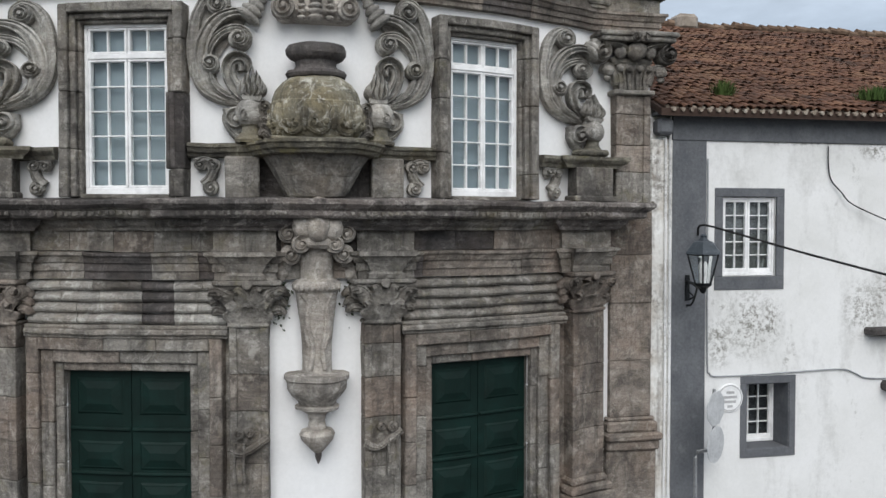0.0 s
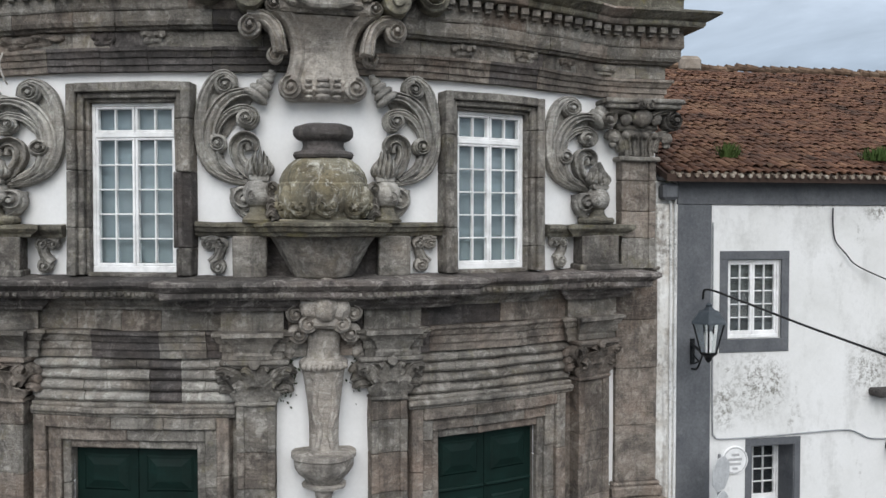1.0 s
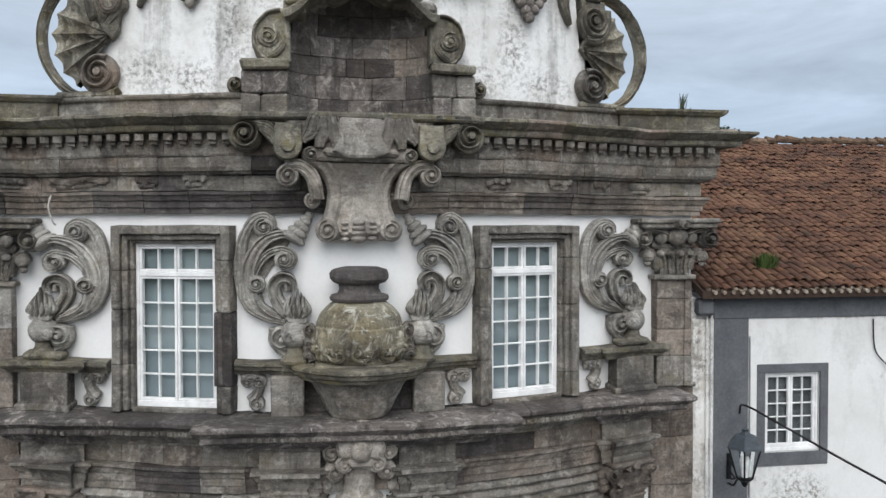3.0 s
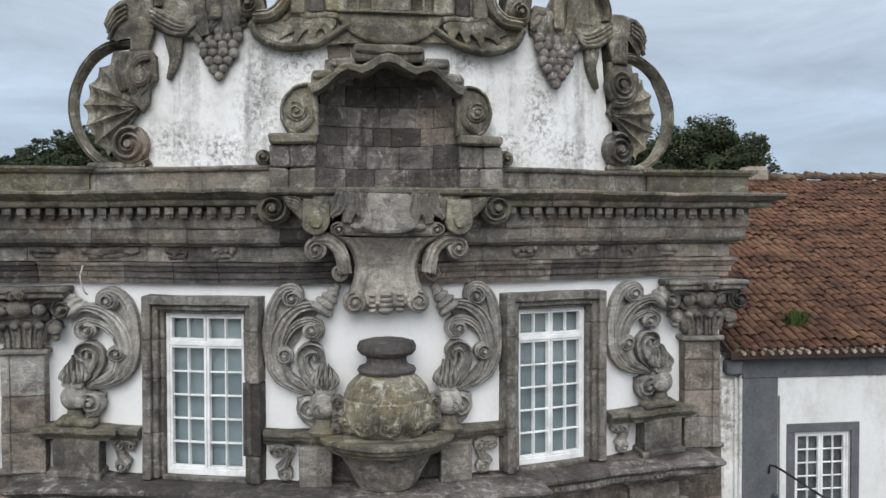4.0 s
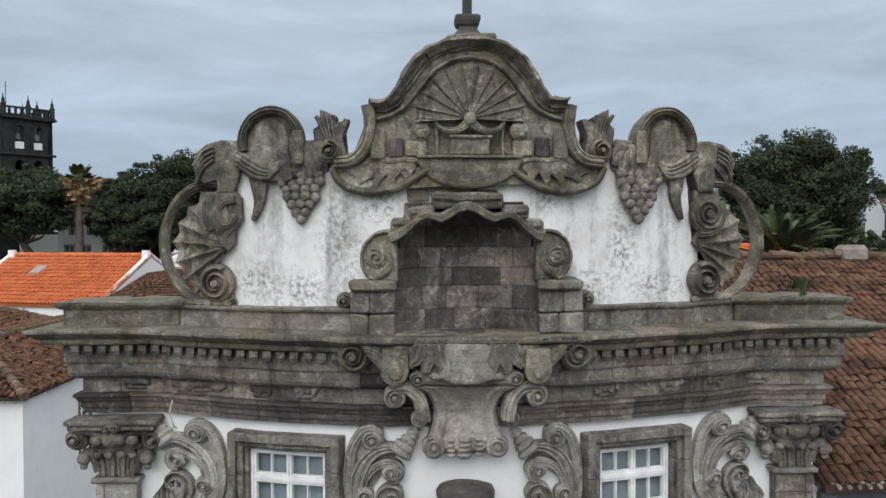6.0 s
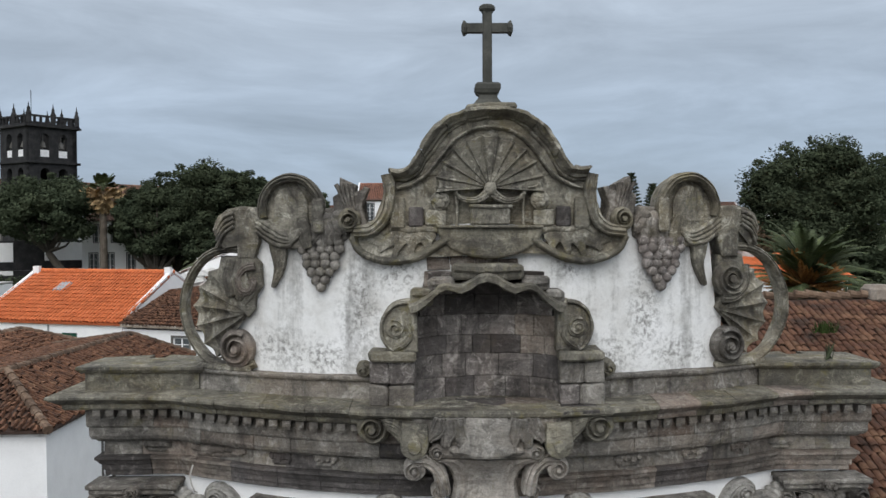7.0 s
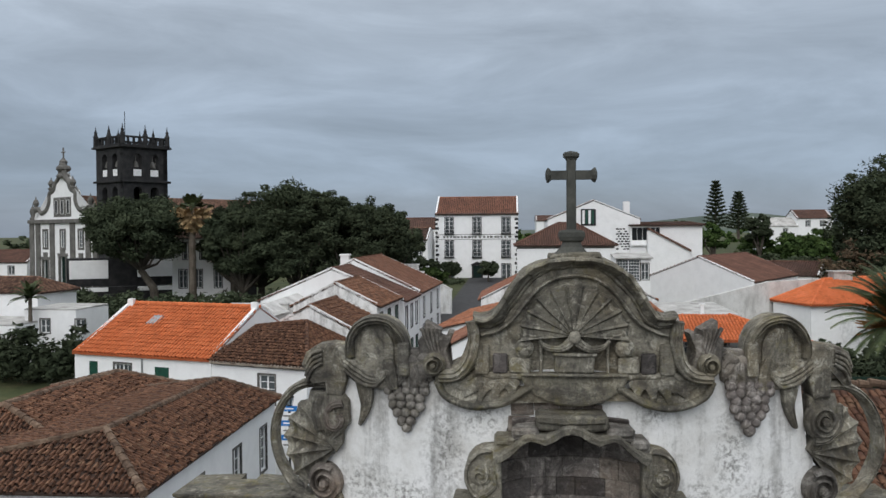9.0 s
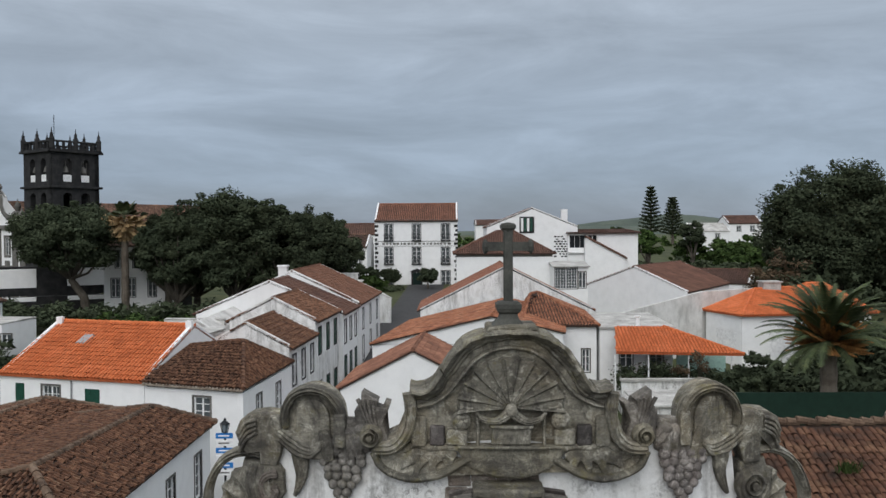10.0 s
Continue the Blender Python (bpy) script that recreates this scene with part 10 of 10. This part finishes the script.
def tree(label, base, height, radius, seed, mat=LEAF_DARK, trunk_h=0.35, trunk_r=0.5, clumps=46, per=330, leaf_size=0.24, flat=0.7, lean=0.0, name="tree", spread=1.0, group=""):
    rng = random.Random(seed)
    t = thing(name, label, "tree", group)
    base = Vector(base)
    fork = base + Vector((lean, 0, height * trunk_h))
    bm = bmesh.new()
    tube(bm, [base - Vector((0, 0, 0.5)), base + Vector((lean * 0.2, 0, height * trunk_h * 0.5)), fork], [trunk_r * 1.3, trunk_r, trunk_r * 0.8], 9)
    verts, faces = [], []
    cz = base.z + height - radius * flat
    centres = []
    for i in range(clumps):
        for _ in range(20):
            v = Vector((rng.uniform(-1, 1), rng.uniform(-1, 1), rng.uniform(-0.8, 1)))
            if 0.35 < v.length < 1.0:
                break
        p = Vector((base.x + lean + v.x * radius * spread, base.y + v.y * radius * 0.8, cz + v.z * radius * flat))
        centres.append(p)
        leaf_cloud(verts, faces, p, radius * rng.uniform(0.17, 0.30), per, leaf_size, rng)
        for _ in range(3):
            o = Vector((rng.uniform(-1, 1), rng.uniform(-1, 1), rng.uniform(-0.4, 0.9))) * radius * 0.22
            leaf_cloud(verts, faces, p + o, radius * rng.uniform(0.07, 0.13), per // 4, leaf_size, rng)
    for p in centres[::4]:
        m = fork.lerp(p, 0.5) + Vector((0, 0, -0.05 * height))
        tube(bm, [fork, m, fork.lerp(p, 0.9)], [trunk_r * 0.45, trunk_r * 0.28, trunk_r * 0.1], 6)
    part("trunk", bm, BARK_GREY, t)
    part("crown", mesh_of("crown", verts, faces, mat), mat, t)
    return t


def palm(label, base, trunk, crown_r, n, seed, dry=0, leaf_mat=LEAF_PALM, trunk_r=0.35, fan=False, droop=0.9, low=0.05):
    rng = random.Random(seed)
    t = thing("palm", label, "palm tree")
    base = Vector(base)
    top = base + Vector((0, 0, trunk))
    bm = bmesh.new()
    k = 14
    tube(bm, [base + Vector((0, 0, trunk * i / k)) for i in range(k + 1)], [trunk_r * (1.15 - 0.3 * i / k) * (1.07 if i % 2 else 0.97) for i in range(k + 1)], 10)
    part("trunk", bm, BARK, t)
    for i in range(n + dry):
        dead = i >= n
        a = i * 2.39996 + rng.uniform(-0.2, 0.2)
        up = (rng.uniform(low, 1.45) if not fan else rng.uniform(0.5, 1.45)) if not dead else (rng.uniform(-0.3, 1.2) if not fan else rng.uniform(-1.5, 0.25))
        L = crown_r * rng.uniform(0.85, 1.12) * (0.55 if dead and not fan else 1)
        hd = Vector((math.cos(a), math.sin(a), 0))
        spine = []
        for j in range(9):
            s = j / 8
            el = up - droop * s * s if not dead else up
            spine.append((spine[-1] + (hd * math.cos(el) + Vector((0, 0, math.sin(el)))) * L / 8) if spine else top.copy())
        verts, faces = [], []
        side = hd.cross(Vector((0, 0, 1)))
        for j in range(64):
            s = 0.06 + 0.94 * j / 64
            if fan and s < 0.45:
                continue
            q = s * 8
            b = int(min(7, q))
            p = spine[b].lerp(spine[b + 1], q - b)
            d = (spine[b + 1] - spine[b]).normalized()
            ll = L * (0.34 if fan else 0.15) * math.sin(math.pi * (0.12 + 0.80 * s)) * rng.uniform(0.8, 1.15)
            for e in (-1, 1):
                tip = p + (side * e * 0.85 + d * 0.55 + Vector((0, 0, -0.35 if not dead else -0.8))).normalized() * ll
                w = d * (0.038 if not fan else 0.05)
                z = len(verts)
                verts += [p - w, p + w, tip]
                faces.append((z, z + 1, z + 2))
        for j in range(8):
            z = len(verts)
            w = side * 0.035 * (1 - j / 9)
            verts += [spine[j] - w, spine[j] + w, spine[j + 1] + w * 0.9, spine[j + 1] - w * 0.9, (spine[j] + spine[j + 1]) / 2 - Vector((0, 0, 0.05))]
            faces += [(z, z + 1, z + 2, z + 3), (z, z + 4, z + 1), (z + 3, z + 2, z + 4)]
        m = (LEAF_DRY if fan else FERN) if dead else leaf_mat
        part("dead_frond" if dead else "frond", mesh_of("frond", verts, faces, m), m, t)
    return t


def hedge(label, x0, x1, y0, y1, z0, z1, n, seed, mat=LEAF_MID, size=0.3, name="hedge"):
    rng = random.Random(seed)
    verts, faces = [], []
    for _ in range(n):
        x, y = rng.uniform(x0, x1), rng.uniform(y0, y1)
        h = z0 + (z1 - z0) * (0.75 + 0.35 * noise.noise(Vector((x * 0.5, y * 0.5, seed))))
        leaf_cloud(verts, faces, (x, y, rng.uniform(z0 + (h - z0) * 0.3, h)), 0.8, 26, size, rng)
    ob = part(name, mesh_of(name, verts, faces, mat), mat, None)
    tagged(ob, label, "hedge", kind="stuff")


def build_plants():
    # square before the parish church
    tree("dense dark evergreen tree before the church tower", (-44.8, 92, 5.5), 13.0, 6.4, 1, clumps=100, per=380, leaf_size=0.19, trunk_h=0.34, flat=0.58, trunk_r=0.5, lean=-2.0)
    for k, (x, y, h, r) in enumerate(((-36.6, 97, 11.6, 4.6), (-32.6, 88, 11.8, 4.4), (-31.5, 92, 12.6, 5.6), (-26.0, 88, 14.2, 6.0), (-19.5, 88, 12.6, 5.6), (-15.8, 92, 11.2, 3.8), (-23.0, 96, 12.0, 5.5))):
        tree("broad dark evergreen tree in the square", (x, y, ground_z(y)), h + 1.0, r, 10 + k, clumps=84, per=380, leaf_size=0.19, trunk_h=0.22, flat=0.90, group="trees of the church square")
    palm("tall palm with a skirt of dead leaves", (-39.8, 91, 5.5), 11.6, 2.4, 16, 31, dry=130, fan=True, trunk_r=0.42, droop=0.5)
    hedge("scrub and dry bushes at the edge of the square", -40, -17, 76, 82, 3.8, 7.2, 150, 41, LEAF_MID)
    hedge("dark clipped hedge", -46, -31, 54, 58, 2.0, 7.0, 260, 42, LEAF_DARK)
    hedge("dark shrubs under the trees of the square", -56, -16, 82, 87, 4.5, 8.0, 420, 51, LEAF_DARK)
    hedge("dark bushes behind the orange roof", -37, -24, 62, 72, 3.0, 7.6, 200, 52, LEAF_MID)
    hedge("dark hedge before the white town building", -12.5, -8.6, 117, 119, 6.2, 7.2, 34, 59, LEAF_DARK, 0.25)
    palm("small palm in front of white houses", (-42.6, 60, 4.0), 4.9, 1.9, 26, 32, trunk_r=0.18)
    # right side
    tree("huge dark round evergreen tree", (49.5, 100, ground_z(100)), 23.0 - ground_z(100), 9.2, 51, clumps=150, per=420, trunk_h=0.3, trunk_r=1.0, flat=0.80, leaf_size=0.24)
    palm("big date palm with orange dead fronds", (20.1, 36.0, 0.5), 8.75, 4.1, 70, 33, dry=80, trunk_r=0.48, droop=0.9, low=-0.1)
    hedge("tall dark garden shrubs behind the palm", 28.6, 46, 56.5, 63, 1.0, 9.3, 560, 54, LEAF_DARK, 0.3)
    hedge("dark garden shrubs behind the net fence", 17.8, 40, 46.5, 58, 1.0, 5.2, 420, 49, LEAF_DARK, 0.3)
    # extra dark leaves here stand in for the shade inside the veranda
    hedge("potted plants and vines, dense and dark for the veranda's shaded inside", 12.0, 19.6, 52.9, 55.6, 2.8, 5.4, 150, 50, LEAF_DARK, 0.16)
    hedge("long dark hedge before the far gardens", 17, 42, 117, 120, 5.0, 11.2, 330, 53, LEAF_DARK, 0.4)
    hedge("mixed garden trees and bushes on the slope", 46, 66, 140, 150, 7.5, 13.6, 260, 43, LEAF_MID, 0.5)
    hedge("dark woods under the big tree", 38, 75, 92, 108, 4.5, 11.6, 420, 44, LEAF_DARK, 0.5)
    hedge("dry reddish shrubs by the big tree", 36, 43, 92, 97, 5, 14.0, 70, 45, BRUSH, 0.28)
    hedge("long dark garden hedge behind the roofs", 24, 50, 134, 138, 6.5, 10.6, 200, 46, LEAF_DARK, 0.5)
    for k, (x, y, h, r) in enumerate(((27.0, 140, 8.0, 3.4), (30.5, 146, 8.6, 3.4), (44.0, 150, 7.0, 3.6), (50.0, 148, 6.5, 3.6), (56.0, 152, 7.0, 3.8), (63.0, 150, 6.0, 3.2))):
        tree("bushy green tree among far gardens", (x, y, 7.0), h, r, 80 + k, LEAF_MID, clumps=24, per=200, trunk_h=0.15, flat=0.9, leaf_size=0.3)
    tree("small round tree among far houses", (33.4, 138, 8), 7.5, 2.6, 53, LEAF_MID, clumps=26, trunk_h=0.2, flat=0.9)
    tree("small dark tree among far houses", (43.0, 145, 8), 8.8, 2.6, 54, clumps=26, trunk_h=0.2, flat=0.9)
    tree("flowering shrub in the garden", (20.4, 48.5, 0.5), 6.2, 1.9, 55, clumps=22, per=90, leaf_size=0.2, trunk_h=0.4, trunk_r=0.1)
    tree("clipped square tree before the white building", (-10.3, 120, 6.4), 3.2, 1.5, 56, clumps=26, per=90, trunk_h=0.4, trunk_r=0.15, leaf_size=0.3)
    tree("clipped square tree before the white building", (-4.4, 120, 6.4), 3.4, 1.6, 57, clumps=26, per=90, trunk_h=0.4, trunk_r=0.15, leaf_size=0.3)
    tree("bare vine tangle on the veranda", (17.3, 52.2, 2.0), 4.4, 1.7, 58, BRUSH, clumps=10, per=24, trunk_h=0.5, trunk_r=0.07, leaf_size=0.16)
    tree("flat-topped tree on the far rise", (89.6, 150, 8.0), 11.4, 3.0, 91, clumps=26, per=160, trunk_h=0.5, flat=0.4, trunk_r=0.2, leaf_size=0.3)
    tree("small tree at the end of the street", (-10.8, 98, 5.0), 5.0, 1.8, 92, LEAF_MID, clumps=18, per=120, trunk_h=0.3, trunk_r=0.12, leaf_size=0.25)
    tree("small tree at the end of the street", (-12.6, 104, 5.4), 5.6, 2.0, 93, clumps=18, per=120, trunk_h=0.3, trunk_r=0.12, leaf_size=0.25)
    # star pines on the rise
    for x, y, z, h, seed in ((48.0, 200, 12.0, 14.4, 61), (53.3, 200, 12.0, 11.6, 62)):
        rng = random.Random(seed)
        t = thing("star_pine", "tall tiered star pine on the horizon", "tree")
        bm = bmesh.new()
        tube(bm, [(x, y, z), (x, y, z + h)], [0.4, 0.08], 7)
        part("trunk", bm, BARK, t)
        verts, faces = [], []
        for k in range(13):
            zz = z + h * (0.22 + 0.77 * k / 13)
            R = 2.7 * (1 - k / 13) ** 0.8 + 0.35
            for j in range(9):
                a = j * 0.7 + k * 0.4
                for q in range(7):
                    s = (q + 1) / 7
                    leaf_cloud(verts, faces, (x + R * s * math.cos(a), y + R * s * math.sin(a), zz + 0.5 * s * s), 0.28, 5, 0.3, rng)
        part("crown", mesh_of("crown", verts, faces, LEAF_DARK), LEAF_DARK, t)
    for k, (x, y, w, e) in enumerate(((-104, 150, 14, 13.0), (-98, 128, 12, 11.0), (-88, 122, 9, 13.5), (-112, 185, 16, 14.5), (-82, 170, 12, 14.0), (-94, 100, 9, 9.0))):
        e -= 3.5
        c = rect((x, y), 5 - 3 * k, w, 9)
        f, caps = gable_faces(c, e, e + 1.8, 0.2, 0.1)
        house("far white house at the edge of the town", c, 2, e, f, caps, TILE_OLD if k % 2 else TILE_BROWN, seed=170 + k, seg=2, pitch=0.4, course=0.7, gables=[gable_end(c, 1, e, e + 1.8), gable_end(c, 3, e, e + 1.8)],
              windows=row_windows(0, (w * 0.3, w * 0.7), 1.0, e - 2.0, e - 0.7, panes=(2, 2)))
    hedge("dark far trees at the edge of the town", -130, -80, 196, 204, 8, 14.5, 160, 47, LEAF_DARK, 0.6)
    hedge("scattered far trees beyond the town", -60, 130, 232, 250, 10, 15.0, 300, 48, LEAF_MID, 0.7)
    # orange hill-side and low white houses at far left
    for k, (x, y, w, d, e, lab) in enumerate(((-43.6, 60.8, 5.0, 5, 7.8, "white flat-roofed annex beside the palm"), (-50.4, 58.5, 7.8, 6, 6.7, "low white outbuilding with a flat roof"), (-56.2, 66, 11.6, 6, 9.0, "white house with a low hipped brown roof"))):
        c = rect((x, y), -6, w, d)
        if k == 2:
            f, caps = hip_faces(c, e, e + 1.3, tuple((Vector(c[0]) + Vector(c[3])) / 2 + Vector((2, 0))), tuple((Vector(c[1]) + Vector(c[2])) / 2 - Vector((2, 0))))
            house(lab, c, 1, e, f, caps, TILE_OLD, seed=95 + k, seg=2, windows=row_windows(0, (1.5, 4.4), 0.9, e - 2, e - 0.8, panes=(2, 2)))
        else:
            f = [[(*c[0], e + 0.1), (*c[1], e + 0.1), (*c[2], e + 0.2), (*c[3], e + 0.2)]]
            house(lab, c, 0, e, f, (), CONCRETE, seed=95 + k, seg=2, windows=row_windows(0, (2.0, 5.4), 0.9, e - 2, e - 0.8, panes=(2, 2)))
    # two-storey house behind the palm
    c = rect((-45.6, 99.0), 8, 8.8, 7)
    f, caps = hip_faces(c, 13.8, 15.4, tuple((Vector(c[0]) + Vector(c[3])) / 2 + Vector((2.5, 0))), tuple((Vector(c[1]) + Vector(c[2])) / 2 - Vector((2.5, 0))))
    w = row_windows(0, (2.0, 4.2, 7.0), 1.1, 11.0, 13.2, trim=BLACK_STONE, panes=(2, 3)) + row_windows(0, (1.4, 3.4, 6.0, 8.2), 1.0, 7.2, 9.6, trim=BLACK_STONE, panes=(2, 3))
    h = house("white two-storey house with black stone frames behind the palm", c, 4, 13.8, f, caps, TILE_OLD, windows=w, seed=99, seg=2)
    # street-name post with blue arrows by the lane
    g = thing("direction_sign", "stack of blue and white direction arrows on a lamp post", "sign")
    bm = bmesh.new()
    o = Vector((-10.25, 24.0, 0))
    tube(bm, [o, o + Vector((0, 0, 7.05))], 0.05, 8)
    part("post", bm, IRON, g)
    bm = bmesh.new()
    lathe(bm, [(0.05, 7.0), (0.10, 7.06), (0.13, 7.09), (0.05, 7.11)], o, 6)
    head = part("lamp_head", bm, IRON, g, "small iron lantern with glass sides")
    bm = bmesh.new()
    lathe(bm, [(0.22, 7.44), (0.21, 7.46), (0.10, 7.56), (0.05, 7.60), (0.06, 7.64), (0.02, 7.70)], o, 6)
    part("cap", bm, IRON, head)
    for i in range(6):
        a = math.pi * i / 3
        r = Vector((math.cos(a), math.sin(a), 0))
        bm = bmesh.new()
        tube(bm, [o + r * 0.12 + Vector((0, 0, 7.09)), o + r * 0.20 + Vector((0, 0, 7.45))], 0.014, 5)
        part("frame_bar", bm, IRON, head)
    bm = bmesh.new()
    lathe(bm, [(0.10, 7.11), (0.165, 7.43), (0.02, 7.44)], o, 6)
    part("glass", bm, BLIND, head)
    fs = lambda u, z, d: (u, 24.0 - d, z)
    for k in range(6):
        bm = bmesh.new()
        slab(bm, -10.62, -9.9, 5.30 + k * 0.31, 5.53 + k * 0.31, 0.06, 0.09, fs, 0.01, 9)
        board = part("arrow_board", bm, BLUE_SIGN if k in (1, 3, 5) else WHITE_PAINT, g)
        bm = bmesh.new()
        slab(bm, -10.5, -10.05, 5.385 + k * 0.31, 5.445 + k * 0.31, 0.08, 0.094, fs, 0.002, 9)
        part("lettering_bar", bm, WHITE_PAINT if k in (1, 3, 5) else GREY_STONE, board)


build_plants()


def wall_sprig(label, u, z, w, h, n, seed):
    """A thin plant rooted in the joints: a few stems with small leaves lying close to the wall."""
    rng = random.Random(seed)
    verts, faces = [], []
    for _ in range(n):
        a, b = rng.gauss(0, 0.35), rng.gauss(0, 0.35)
        p = Vector(F(u + a * w, z + b * h, 0.05 + rng.uniform(0, 0.07)))
        d = Vector((rng.uniform(-1, 1), -0.2, rng.uniform(-1, 1))).normalized()
        e = Vector((-d.z, rng.uniform(-0.4, 0.1), d.x)).normalized()
        q = rng.uniform(0.018, 0.036)
        k = len(verts)
        verts += [p - d * q, p + e * q * 0.5, p + d * q, p - e * q * 0.5]
        faces.append((k, k + 1, k + 2, k + 3))
    for _ in range(5):
        a = rng.uniform(-0.4, 0.4)
        p, q = Vector(F(u + a * w, z + 0.5 * h, 0.06)), Vector(F(u + a * w + rng.uniform(-0.1, 0.1), z - rng.uniform(0.1, 0.6) * h, 0.08))
        k = len(verts)
        verts += [p, p + Vector((0.008, 0, 0)), q]
        faces.append((k, k + 1, k + 2))
    tagged(part("wall_plant", mesh_of("wall_plant", verts, faces, LEAF_DARK), LEAF_DARK, None), label, "plant", kind="stuff")


wall_sprig("thin dark sprigs rooted beside the carved term", -0.52, 4.42, 0.20, 0.50, 90, 1)
wall_sprig("thin dark sprigs rooted beside the carved term", 0.50, 4.50, 0.20, 0.42, 80, 2)
